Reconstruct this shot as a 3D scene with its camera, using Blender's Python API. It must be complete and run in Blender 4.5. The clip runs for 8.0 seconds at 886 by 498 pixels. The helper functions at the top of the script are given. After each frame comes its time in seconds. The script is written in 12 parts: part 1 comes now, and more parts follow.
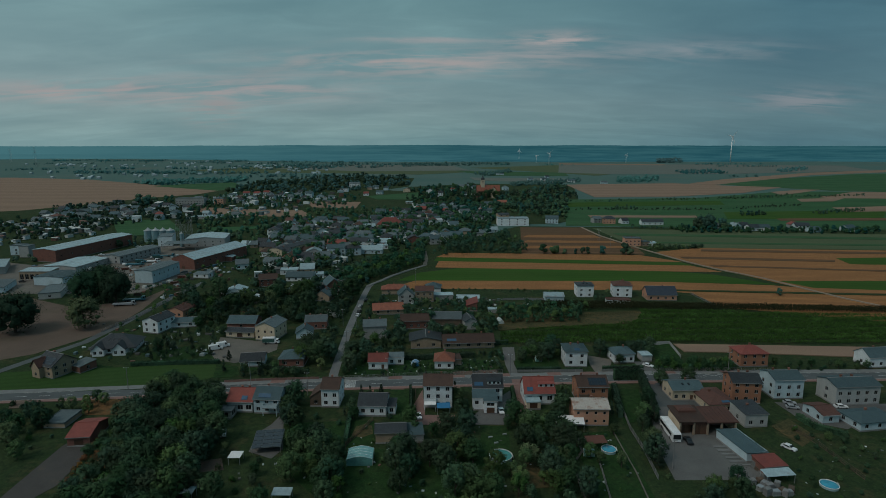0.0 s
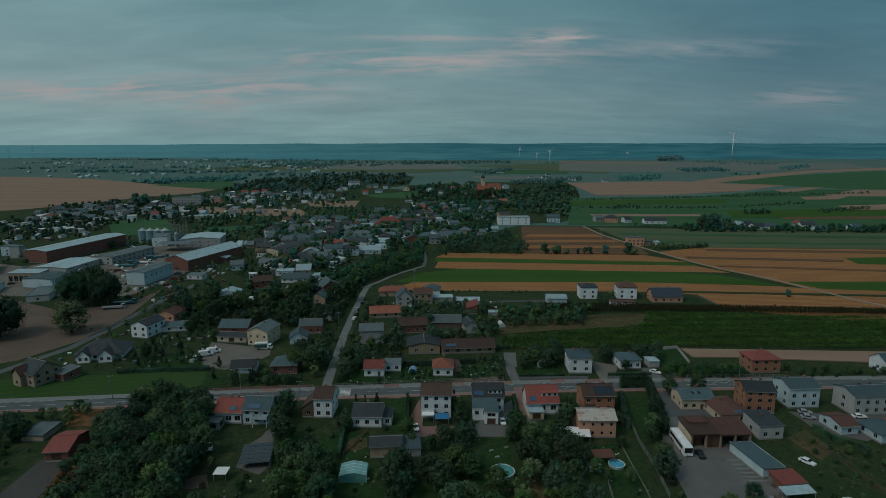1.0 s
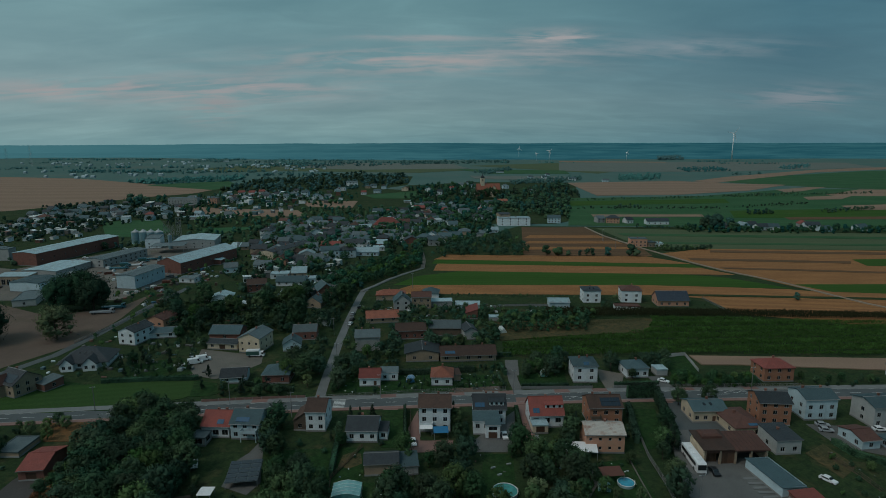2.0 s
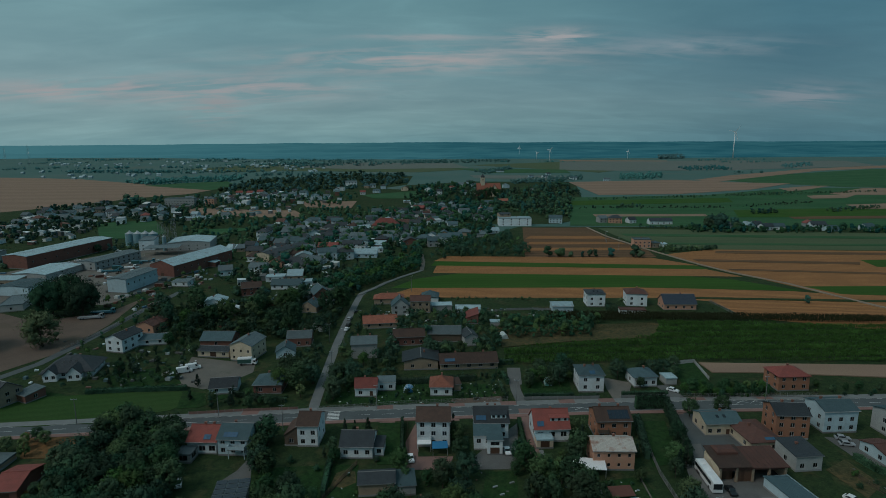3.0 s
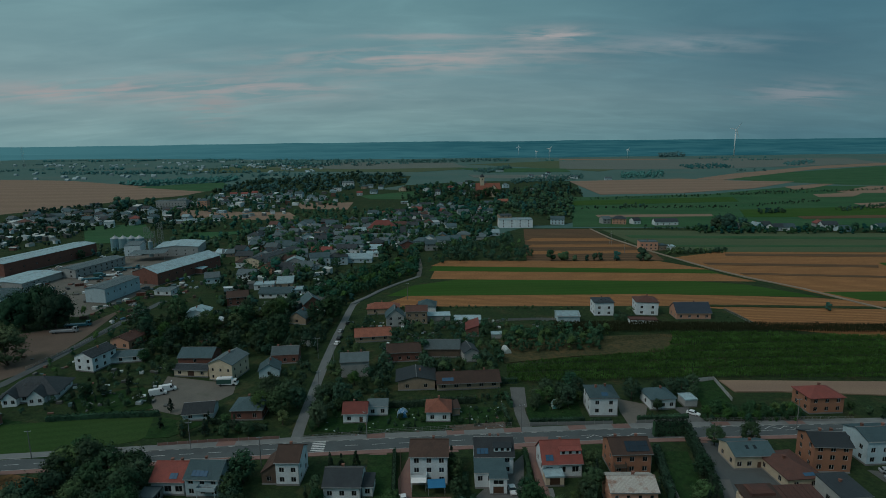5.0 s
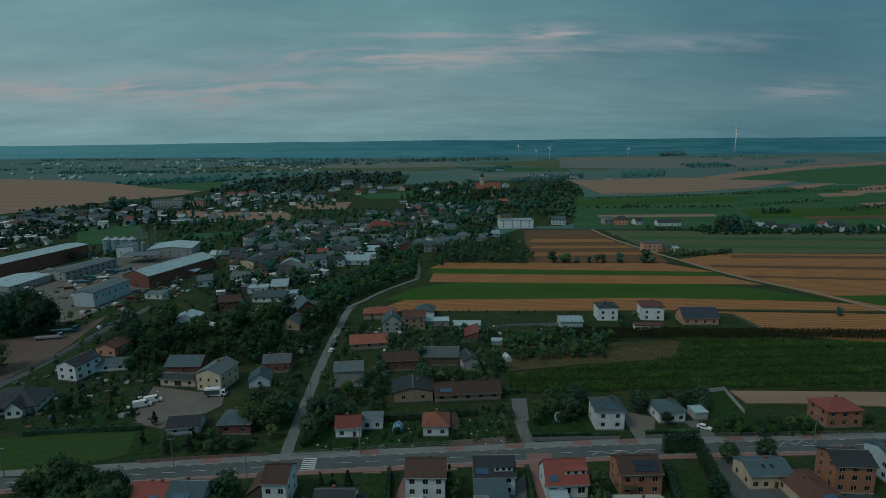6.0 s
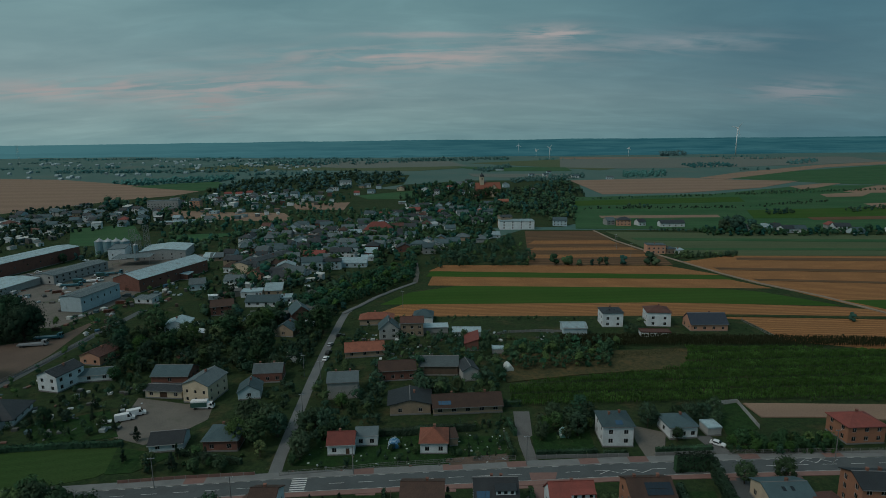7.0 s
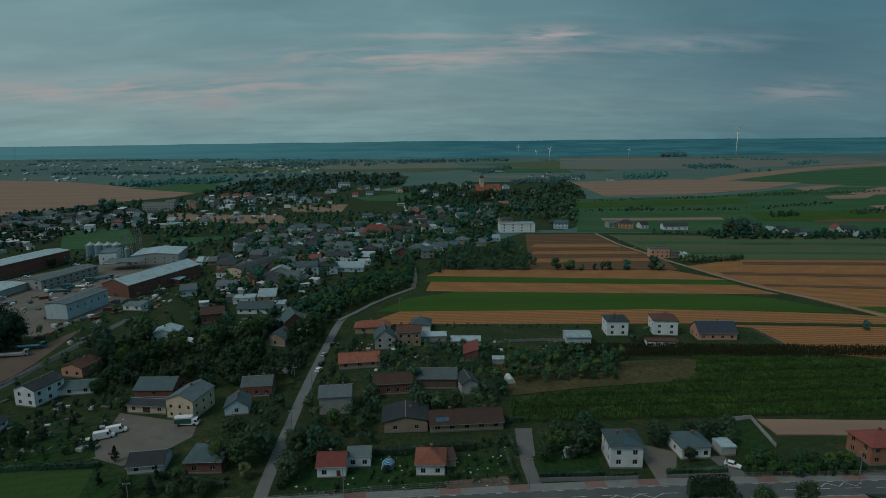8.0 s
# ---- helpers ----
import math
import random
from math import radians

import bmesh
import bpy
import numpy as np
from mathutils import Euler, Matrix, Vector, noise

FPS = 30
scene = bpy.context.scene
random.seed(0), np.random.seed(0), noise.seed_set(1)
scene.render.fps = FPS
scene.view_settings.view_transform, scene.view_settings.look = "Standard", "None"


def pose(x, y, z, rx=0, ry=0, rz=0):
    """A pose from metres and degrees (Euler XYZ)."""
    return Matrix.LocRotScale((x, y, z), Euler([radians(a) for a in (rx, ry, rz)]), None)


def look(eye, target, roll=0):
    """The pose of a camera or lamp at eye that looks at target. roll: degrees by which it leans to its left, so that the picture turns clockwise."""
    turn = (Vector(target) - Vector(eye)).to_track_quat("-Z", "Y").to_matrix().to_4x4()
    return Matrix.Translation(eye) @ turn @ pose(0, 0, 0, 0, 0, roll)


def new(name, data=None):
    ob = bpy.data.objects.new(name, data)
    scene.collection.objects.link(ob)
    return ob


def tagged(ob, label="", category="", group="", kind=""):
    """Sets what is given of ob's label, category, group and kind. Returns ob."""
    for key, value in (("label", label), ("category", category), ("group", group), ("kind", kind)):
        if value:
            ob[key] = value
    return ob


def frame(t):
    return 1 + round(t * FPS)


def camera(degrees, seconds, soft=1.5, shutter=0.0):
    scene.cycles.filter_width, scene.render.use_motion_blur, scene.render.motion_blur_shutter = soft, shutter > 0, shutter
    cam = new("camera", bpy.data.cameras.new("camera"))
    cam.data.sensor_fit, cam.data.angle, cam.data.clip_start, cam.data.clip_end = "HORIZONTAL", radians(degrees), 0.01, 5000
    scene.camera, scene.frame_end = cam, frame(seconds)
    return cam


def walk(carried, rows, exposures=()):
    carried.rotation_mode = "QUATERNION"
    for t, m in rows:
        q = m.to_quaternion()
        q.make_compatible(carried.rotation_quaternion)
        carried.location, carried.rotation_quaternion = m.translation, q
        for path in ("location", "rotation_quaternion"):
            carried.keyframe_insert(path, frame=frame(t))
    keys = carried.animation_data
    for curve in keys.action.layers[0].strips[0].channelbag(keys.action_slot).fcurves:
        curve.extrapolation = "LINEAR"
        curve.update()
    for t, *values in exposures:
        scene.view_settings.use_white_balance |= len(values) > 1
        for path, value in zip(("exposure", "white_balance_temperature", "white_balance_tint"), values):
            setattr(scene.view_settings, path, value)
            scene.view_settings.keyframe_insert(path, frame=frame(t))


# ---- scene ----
import itertools

cam = camera(75.2, 8.0, soft=0.8)
PATH = [
    (0, (1.841, -0.146, 91.174), (1.860, 2.410, 90.697), -0.00),
    (0.5, (2.387, 4.710, 91.004), (2.404, 7.264, 90.523), -0.10),
    (1, (2.643, 9.516, 90.880), (2.660, 12.071, 90.395), -0.10),
    (1.5, (2.709, 14.357, 90.705), (2.729, 16.912, 90.220), -0.10),
    (3, (3.446, 28.934, 90.388), (3.465, 31.489, 89.899), -0.30),
    (3.5, (3.689, 33.753, 90.385), (3.709, 36.306, 89.895), -0.40),
    (4, (4.031, 38.806, 90.271), (4.051, 41.360, 89.779), -0.50),
    (4.5, (4.333, 43.739, 90.272), (4.354, 46.292, 89.781), -0.60),
    (6, (5.352, 58.336, 90.526), (5.374, 60.888, 90.029), -0.60),
    (6.5, (5.734, 63.353, 90.537), (5.756, 65.905, 90.038), -0.70),
    (7, (5.892, 68.472, 90.481), (5.915, 71.024, 89.982), -0.60),
    (7.5, (6.285, 73.778, 90.401), (6.310, 76.330, 89.903), -0.60),
    (8, (6.715, 78.820, 90.603), (6.739, 81.372, 90.109), -0.60),
]
# the clip's own white balance drifts a little
TINTS = [(0.0, 0.0, 6320, 6), (1.7, 0.0, 6170, 4), (3.5, 0.0, 5970, 2), (4.6, 0.0, 6120, 3), (6.0, 0.0, 6020, 2), (7.0, 0.0, 6370, 6), (8.0, 0.0, 6320, 6)]
walk(cam, [(t, look(eye, aim, lean)) for t, eye, aim, lean in PATH], TINTS)

# ---- light: a grey evening sky with long cloud bands ----
SUN_ELEV, SUN_TURN = 50.0, 235.0
world = bpy.data.worlds.new("evening_sky")
scene.world = world
world.use_nodes = True
wn, wl = world.node_tree.nodes, world.node_tree.links
wn.clear()
w_out = wn.new("ShaderNodeOutputWorld")
w_bg = wn.new("ShaderNodeBackground")
w_sky = wn.new("ShaderNodeTexSky")
w_sky.sky_type, w_sky.sun_disc = "NISHITA", False
w_sky.sun_elevation, w_sky.sun_rotation = radians(SUN_ELEV), radians(SUN_TURN)
w_bg.inputs["Strength"].default_value = 1.0


def w_math(op, a, b):
    x = wn.new("ShaderNodeMath")
    x.operation = op
    for s, v in zip(x.inputs, (a, b)):
        if isinstance(v, (int, float)):
            s.default_value = v
        else:
            wl.new(v, s)
    return x.outputs[0]


def w_mix(a, b, fac, kind="MIX"):
    x = wn.new("ShaderNodeMix")
    x.data_type, x.blend_type = "RGBA", kind
    for s, v in ((x.inputs[6], a), (x.inputs[7], b), (x.inputs[0], fac)):
        if isinstance(v, tuple):
            s.default_value = (*v, 1)
        elif isinstance(v, (int, float)):
            s.default_value = v
        else:
            wl.new(v, s)
    return x.outputs[2]


def w_ramp(value, stops):
    r = wn.new("ShaderNodeValToRGB")
    e = r.color_ramp.elements
    while len(e) < len(stops):
        e.new(0.5)
    for el, (p, c) in zip(e, stops):
        el.position, el.color = p, (*c, 1)
    wl.new(value, r.inputs[0])
    return r.outputs[0]


def w_noise(scale, stretch, detail=6, shift=(0, 0, 0), distort=0.0):
    m = wn.new("ShaderNodeMapping")
    m.inputs["Scale"].default_value, m.inputs["Location"].default_value = stretch, shift
    wl.new(w_dir.outputs["Generated"], m.inputs["Vector"])
    t = wn.new("ShaderNodeTexNoise")
    t.inputs["Scale"].default_value, t.inputs["Detail"].default_value, t.inputs["Distortion"].default_value = scale, detail, distort
    wl.new(m.outputs[0], t.inputs["Vector"])
    return t.outputs[0]


w_dir = wn.new("ShaderNodeTexCoord")
w_xyz = wn.new("ShaderNodeSeparateXYZ")
wl.new(w_dir.outputs["Generated"], w_xyz.inputs[0])
# overcast: dull near the horizon, brighter overhead
grey = w_ramp(w_xyz.outputs["Z"], ((0.0, (0.145, 0.235, 0.25)), (0.06, (0.158, 0.226, 0.240)), (0.14, (0.135, 0.215, 0.23)), (0.25, (0.105, 0.195, 0.21)), (0.8, (0.30, 0.36, 0.372))))
# a darker bank of cloud on one side
ahead = w_math("MAXIMUM", w_xyz.outputs["Y"], 0.05)
side = w_math("DIVIDE", w_xyz.outputs["X"], ahead)
rise = w_math("DIVIDE", w_xyz.outputs["Z"], ahead)
bank = w_ramp(w_math("ADD", w_math("MULTIPLY", side, 0.5), 0.5), ((0.2, (1.32, 1.28, 1.26)), (0.5, (1.08, 1.12, 1.12)), (0.8, (0.47, 0.66, 0.77))))
clouds = w_mix(grey, bank, 1.0, "MULTIPLY")
# the cloud deck lies in a plane overhead, so its bands draw together towards the horizon
lift = w_math("ADD", w_math("MAXIMUM", w_xyz.outputs["Z"], 0.0), 0.17)
w_deck = wn.new("ShaderNodeCombineXYZ")
wl.new(w_math("DIVIDE", w_xyz.outputs["X"], lift), w_deck.inputs[0])
wl.new(w_math("DIVIDE", w_xyz.outputs["Y"], lift), w_deck.inputs[1])


def w_cloud(scale, stretch, detail=8, shift=(0, 0, 0), distort=0.0, rough=0.55):
    m = wn.new("ShaderNodeMapping")
    m.inputs["Scale"].default_value, m.inputs["Location"].default_value = stretch, shift
    wl.new(w_deck.outputs[0], m.inputs["Vector"])
    t = wn.new("ShaderNodeTexNoise")
    t.inputs["Scale"].default_value, t.inputs["Detail"].default_value = scale, detail
    t.inputs["Roughness"].default_value, t.inputs["Distortion"].default_value = rough, distort
    wl.new(m.outputs[0], t.inputs["Vector"])
    return t.outputs[0]


broad = w_ramp(w_cloud(0.8, (0.9, 1.3, 1), 5, (1.7, 0.4, 0), 0.4), ((0.32, (0.88, 0.92, 0.94)), (0.5, (1.02, 1.02, 1.02)), (0.68, (1.15, 1.12, 1.10))))
clouds = w_mix(clouds, broad, 1.0, "MULTIPLY")
rolls = w_ramp(w_cloud(2.0, (0.8, 1.7, 1), 7, (0.3, 2.1, 0), 0.6, 0.55), ((0.34, (0.91, 0.93, 0.94)), (0.52, (1.0, 1.0, 1.0)), (0.70, (1.12, 1.11, 1.10))))
clouds = w_mix(clouds, rolls, 1.0, "MULTIPLY")
# long pale pinkish streaks low in the sky, frayed along the deck
fray = w_math("MULTIPLY", w_math("SUBTRACT", w_cloud(2.6, (0.7, 2.6, 1), 7, (0.9, 0.2, 0.5), 0.8, 0.52), 0.47), 6.0)
torn = w_math("MULTIPLY", w_math("SUBTRACT", w_noise(16.0, (1, 1, 5), 8, (0.4, 0.9, 0.1), 0.6), 0.5), 3.0)
fray = w_math("ADD", fray, torn)
for az, el, wide, tall, tint, much in ((-0.62, 0.083, 0.17, 0.012, (0.35, 0.30, 0.30), 0.55), (-0.36, 0.085, 0.15, 0.016, (0.35, 0.30, 0.30), 0.6), (-0.05, 0.128, 0.17, 0.013, (0.36, 0.31, 0.30), 0.65), (0.19, 0.164, 0.05, 0.010, (0.38, 0.33, 0.32), 0.85),
                                       (-0.38, 0.052, 0.035, 0.018, (0.29, 0.26, 0.265), 0.55), (-0.02, 0.166, 0.09, 0.005, (0.33, 0.31, 0.31), 0.5), (0.08, 0.143, 0.20, 0.006, (0.33, 0.31, 0.31), 0.4), (0.62, 0.070, 0.07, 0.014, (0.20, 0.22, 0.25), 0.6), (0.42, 0.15, 0.12, 0.012, (0.24, 0.26, 0.28), 0.4)):
    u = w_math("DIVIDE", w_math("SUBTRACT", side, az), wide)
    v = w_math("DIVIDE", w_math("SUBTRACT", rise, el), tall)
    r = w_math("ADD", w_math("POWER", w_math("ABSOLUTE", u, 0), 2.0), w_math("POWER", w_math("ABSOLUTE", v, 0), 2.0))
    g = w_math("POWER", 2.718, w_math("MULTIPLY", r, -0.6))
    g = w_math("MULTIPLY", g, w_math("MINIMUM", w_math("MAXIMUM", w_math("ADD", fray, 0.55), 0.0), 1.6))
    g = w_math("MINIMUM", w_math("MULTIPLY", g, much), 0.9)
    clouds = w_mix(clouds, tint, g)
blue = w_mix(w_sky.outputs[0], (0.1, 0.1, 0.1), 1.0, "MULTIPLY")
wl.new(w_mix(clouds, blue, 0.06), w_bg.inputs["Color"])
wl.new(w_bg.outputs[0], w_out.inputs["Surface"])
sun = new("sun", bpy.data.lights.new("sun", "SUN"))
sun.data.energy, sun.data.angle, sun.data.color = 0.9, radians(18), (1.0, 0.88, 0.78)
sun.matrix_world = look((0, 0, 300), (300 * math.sin(radians(55)), 300 * math.cos(radians(55)), 300 - 300 * math.tan(radians(SUN_ELEV))))

# ---- materials ----
def nodes_of(name, rough=0.8, metal=0.0, spec=0.3):
    m = bpy.data.materials.new(name)
    m.use_nodes = True
    b = m.node_tree.nodes["Principled BSDF"]
    b.inputs["Roughness"].default_value = rough
    b.inputs["Metallic"].default_value = metal
    b.inputs["Specular IOR Level"].default_value = spec
    return m, m.node_tree.nodes, m.node_tree.links, b


def mixed(n, l, a, b, fac, kind="MIX"):
    x = n.new("ShaderNodeMix")
    x.data_type, x.blend_type = "RGBA", kind
    for sock, v in ((x.inputs[6], a), (x.inputs[7], b), (x.inputs[0], fac)):
        if isinstance(v, (tuple, list)):
            sock.default_value = (*v, 1)
        elif isinstance(v, (int, float)):
            sock.default_value = v
        else:
            l.new(v, sock)
    return x.outputs[2]


def grain(n, l, scale, detail=4, coord=None, low=0.35, high=0.65, rough=0.6):
    t = n.new("ShaderNodeTexNoise")
    t.inputs["Scale"].default_value, t.inputs["Detail"].default_value, t.inputs["Roughness"].default_value = scale, detail, rough
    if coord is not None:
        l.new(coord, t.inputs["Vector"])
    r = n.new("ShaderNodeMapRange")
    r.inputs["From Min"].default_value, r.inputs["From Max"].default_value = low, high
    l.new(t.outputs[0], r.inputs["Value"])
    return r.outputs[0]


def coords(n, l, scale=(1, 1, 1), which="Object"):
    c = n.new("ShaderNodeTexCoord")
    m = n.new("ShaderNodeMapping")
    m.inputs["Scale"].default_value = scale
    l.new(c.outputs[which], m.inputs["Vector"])
    return m.outputs[0]


def bumped(n, l, b, height, strength=0.4, dist=0.05):
    u = n.new("ShaderNodeBump")
    u.inputs["Strength"].default_value, u.inputs["Distance"].default_value = strength, dist
    l.new(height, u.inputs["Height"])
    l.new(u.outputs[0], b.inputs["Normal"])


def waves(n, l, scale, coord, axis="X", distort=0.0):
    w = n.new("ShaderNodeTexWave")
    w.bands_direction = axis
    w.inputs["Scale"].default_value, w.inputs["Distortion"].default_value = scale, distort
    l.new(coord, w.inputs["Vector"])
    return w.outputs["Fac"]


def mottled(name, c1, c2, scale=0.6, fine=9.0, rough=0.85, vary=0.25, bump=0.3, metal=0.0, spec=0.3, stain=None):
    """Two tones at a coarse and a fine scale, with a different shade for each object."""
    m, n, l, b = nodes_of(name, rough, metal, spec)
    co = coords(n, l)
    big, small = grain(n, l, scale, 5, co), grain(n, l, fine, 3, co)
    col = mixed(n, l, c1, c2, big)
    col = mixed(n, l, col, mixed(n, l, c1, tuple(0.6 * v for v in c2), small), 0.35)
    if stain:
        col = mixed(n, l, col, stain, grain(n, l, scale * 0.7, 6, co, 0.55, 0.75))
    if vary:
        o = n.new("ShaderNodeObjectInfo")
        r = n.new("ShaderNodeMapRange")
        r.inputs["To Min"].default_value, r.inputs["To Max"].default_value = 1 - vary, 1 + vary
        l.new(o.outputs["Random"], r.inputs["Value"])
        h = n.new("ShaderNodeHueSaturation")
        l.new(r.outputs[0], h.inputs["Value"])
        l.new(col, h.inputs["Color"])
        col = h.outputs[0]
    l.new(col, b.inputs["Base Color"])
    if bump:
        bumped(n, l, b, small, bump)
    return m


def roofing(name, c1, c2, rough=0.7, pitch=3.2, metal=0.0, stain=None, axis="X", spec=0.3):
    """Tiles or sheets in ribs, weathered in patches."""
    m, n, l, b = nodes_of(name, rough, metal, spec)
    co = coords(n, l)
    col = mixed(n, l, c1, c2, grain(n, l, 0.5, 6, co))
    col = mixed(n, l, col, tuple(0.55 * v for v in c1), grain(n, l, 4.0, 4, co, 0.5, 0.8))
    if stain:
        col = mixed(n, l, col, stain, grain(n, l, 0.35, 6, co, 0.52, 0.68))
    rib = waves(n, l, pitch, co, axis, 0.4)
    col = mixed(n, l, col, tuple(0.5 * v for v in c1), mixed(n, l, (0, 0, 0), (0.45, 0.45, 0.45), rib))
    o = n.new("ShaderNodeObjectInfo")
    r = n.new("ShaderNodeMapRange")
    r.inputs["To Min"].default_value, r.inputs["To Max"].default_value = 0.8, 1.2
    l.new(o.outputs["Random"], r.inputs["Value"])
    h = n.new("ShaderNodeHueSaturation")
    l.new(r.outputs[0], h.inputs["Value"])
    l.new(col, h.inputs["Color"])
    l.new(h.outputs[0], b.inputs["Base Color"])
    bumped(n, l, b, rib, 0.5, 0.06)
    return m


def foliage(name, c1, c2, c3):
    m, n, l, b = nodes_of(name, 0.9, 0, 0.03)
    g = n.new("ShaderNodeNewGeometry")
    o = n.new("ShaderNodeObjectInfo")
    col = mixed(n, l, c1, c2, g.outputs["Random Per Island"])
    col = mixed(n, l, col, c3, mixed(n, l, (0, 0, 0), (0.75, 0.75, 0.75), o.outputs["Random"]))
    co = coords(n, l)
    col = mixed(n, l, col, tuple(1.55 * v for v in c2), mixed(n, l, (0, 0, 0), (0.8,) * 3, grain(n, l, 0.13, 2, co, 0.5, 0.72)))
    col = mixed(n, l, col, tuple(0.5 * v for v in c1), grain(n, l, 0.5, 3, co, 0.45, 0.7))
    h = n.new("ShaderNodeHueSaturation")
    for sock, lo, hi, turn in (("Value", 0.68, 1.4, 1.0), ("Hue", 0.47, 0.508, 7.31), ("Saturation", 0.8, 1.15, 3.7)):
        q = n.new("ShaderNodeMath")
        q.operation = "MULTIPLY"
        q.inputs[1].default_value = turn
        f = n.new("ShaderNodeMath")
        f.operation = "FRACT"
        r = n.new("ShaderNodeMapRange")
        r.inputs["To Min"].default_value, r.inputs["To Max"].default_value = lo, hi
        l.new(o.outputs["Random"], q.inputs[0])
        l.new(q.outputs[0], f.inputs[0])
        l.new(f.outputs[0], r.inputs["Value"])
        l.new(r.outputs[0], h.inputs[sock])
    l.new(col, h.inputs["Color"])
    l.new(h.outputs[0], b.inputs["Base Color"])
    return m


def rough_land(name, c1, c2, dry, dark):
    """Grass at four scales: tufts, worn spots, dry patches and broad changes of tone."""
    m, n, l, b = nodes_of(name, 0.95, 0, 0.05)
    co = coords(n, l)
    col = mixed(n, l, c1, c2, grain(n, l, 0.05, 5, co))
    col = mixed(n, l, col, dry, mixed(n, l, (0, 0, 0), (0.8,) * 3, grain(n, l, 0.11, 7, co, 0.52, 0.72)))
    col = mixed(n, l, col, dark, mixed(n, l, (0, 0, 0), (0.85,) * 3, grain(n, l, 0.55, 5, co, 0.42, 0.66)))
    col = mixed(n, l, col, tuple(1.6 * v for v in c2), mixed(n, l, (0, 0, 0), (0.5,) * 3, grain(n, l, 1.7, 3, co, 0.52, 0.7)))
    l.new(col, b.inputs["Base Color"])
    bumped(n, l, b, grain(n, l, 2.5, 3, co), 0.6, 0.15)
    return m


def field_mat(name, c1, c2, c3, width, axis="Y", strength=0.6, distort=1.5, patch=0.02, fine=2.5):
    """Worked land: rows along one way, patches of a third tone, fine straw or leaf grain."""
    m, n, l, b = nodes_of(name, 0.95, 0, 0.05)
    co = coords(n, l)
    row = waves(n, l, 0.314 / width * 1.0, co, axis, distort)
    col = mixed(n, l, c1, c2, mixed(n, l, (0, 0, 0), (strength,) * 3, row))
    broad = waves(n, l, 0.314 / width / 4.3, co, axis, 3.0)
    col = mixed(n, l, col, tuple(0.62 * v for v in c1), mixed(n, l, (0, 0, 0), (strength * 0.75,) * 3, broad))
    col = mixed(n, l, col, c3, mixed(n, l, (0, 0, 0), (0.7,) * 3, grain(n, l, patch, 6, co, 0.4, 0.75)))
    col = mixed(n, l, col, tuple(0.6 * v for v in c2), mixed(n, l, (0, 0, 0), (0.6,) * 3, grain(n, l, fine, 4, co, 0.4, 0.7)))
    l.new(col, b.inputs["Base Color"])
    return m


M = {}
M["white"] = mottled("white_render", (0.713, 0.766, 0.792), (0.554, 0.594, 0.620), 0.35, 5, 0.9, 0.10, 0.1, stain=(0.54, 0.54, 0.52))
M["cream"] = mottled("cream_render", (0.605, 0.504, 0.370), (0.504, 0.420, 0.314), 0.4, 6, 0.9, 0.12, 0.1, stain=(0.36, 0.30, 0.22))
M["grey"] = mottled("grey_render", (0.36, 0.37, 0.36), (0.28, 0.29, 0.29), 0.4, 6, 0.9, 0.15, 0.1)
M["pale"] = mottled("pale_blue_render", (0.472, 0.578, 0.625), (0.389, 0.496, 0.543), 0.4, 6, 0.9, 0.08, 0.1, stain=(0.28, 0.33, 0.35))
M["peach"] = mottled("peach_render", (0.56, 0.30, 0.205), (0.48, 0.265, 0.185), 0.4, 6, 0.9, 0.1, 0.1, stain=(0.45, 0.3, 0.2))
M["orange"] = mottled("orange_render", (0.36, 0.17, 0.105), (0.29, 0.14, 0.088), 0.5, 8, 0.9, 0.1, 0.1, stain=(0.25, 0.12, 0.08))
M["brick"] = mottled("red_brick", (0.20, 0.090, 0.068), (0.14, 0.068, 0.056), 0.5, 7, 0.9, 0.18, 0.3, stain=(0.10, 0.055, 0.048))
M["beige"] = mottled("beige_render", (0.34, 0.26, 0.185), (0.27, 0.21, 0.155), 0.5, 6, 0.9, 0.14, 0.1, stain=(0.18, 0.15, 0.12))
M["oldwood"] = mottled("weathered_boards", (0.13, 0.095, 0.07), (0.09, 0.07, 0.055), 0.8, 9, 0.9, 0.2, 0.3)
M["r_red"] = roofing("red_tiles", (0.27, 0.075, 0.06), (0.20, 0.062, 0.052), 0.75)
M["r_orange"] = roofing("orange_tiles", (0.30, 0.11, 0.07), (0.21, 0.08, 0.055), 0.8)
M["r_brown"] = roofing("brown_tiles", (0.085, 0.05, 0.038), (0.06, 0.038, 0.03), 0.75)
M["r_rbrown"] = roofing("red_brown_sheet", (0.12, 0.056, 0.043), (0.088, 0.044, 0.036), 0.75)
M["r_dark"] = roofing("anthracite_tiles", (0.030, 0.036, 0.042), (0.042, 0.050, 0.056), 0.6)
M["r_teal"] = roofing("blue_grey_felt", (0.07, 0.115, 0.128), (0.055, 0.092, 0.104), 0.7)
M["r_grey"] = roofing("grey_sheet", (0.115, 0.150, 0.160), (0.085, 0.112, 0.120), 0.6, 2.2)
M["r_light"] = roofing("light_sheet", (0.366, 0.488, 0.525), (0.268, 0.366, 0.403), 0.5, 1.6, stain=(0.22, 0.22, 0.21))
M["r_rust"] = roofing("rusty_sheet", (0.46, 0.42, 0.38), (0.40, 0.36, 0.32), 0.55, 1.0, stain=(0.22, 0.10, 0.06))
M["r_navy"] = roofing("dark_blue_tiles", (0.022, 0.035, 0.055), (0.03, 0.042, 0.06), 0.5)
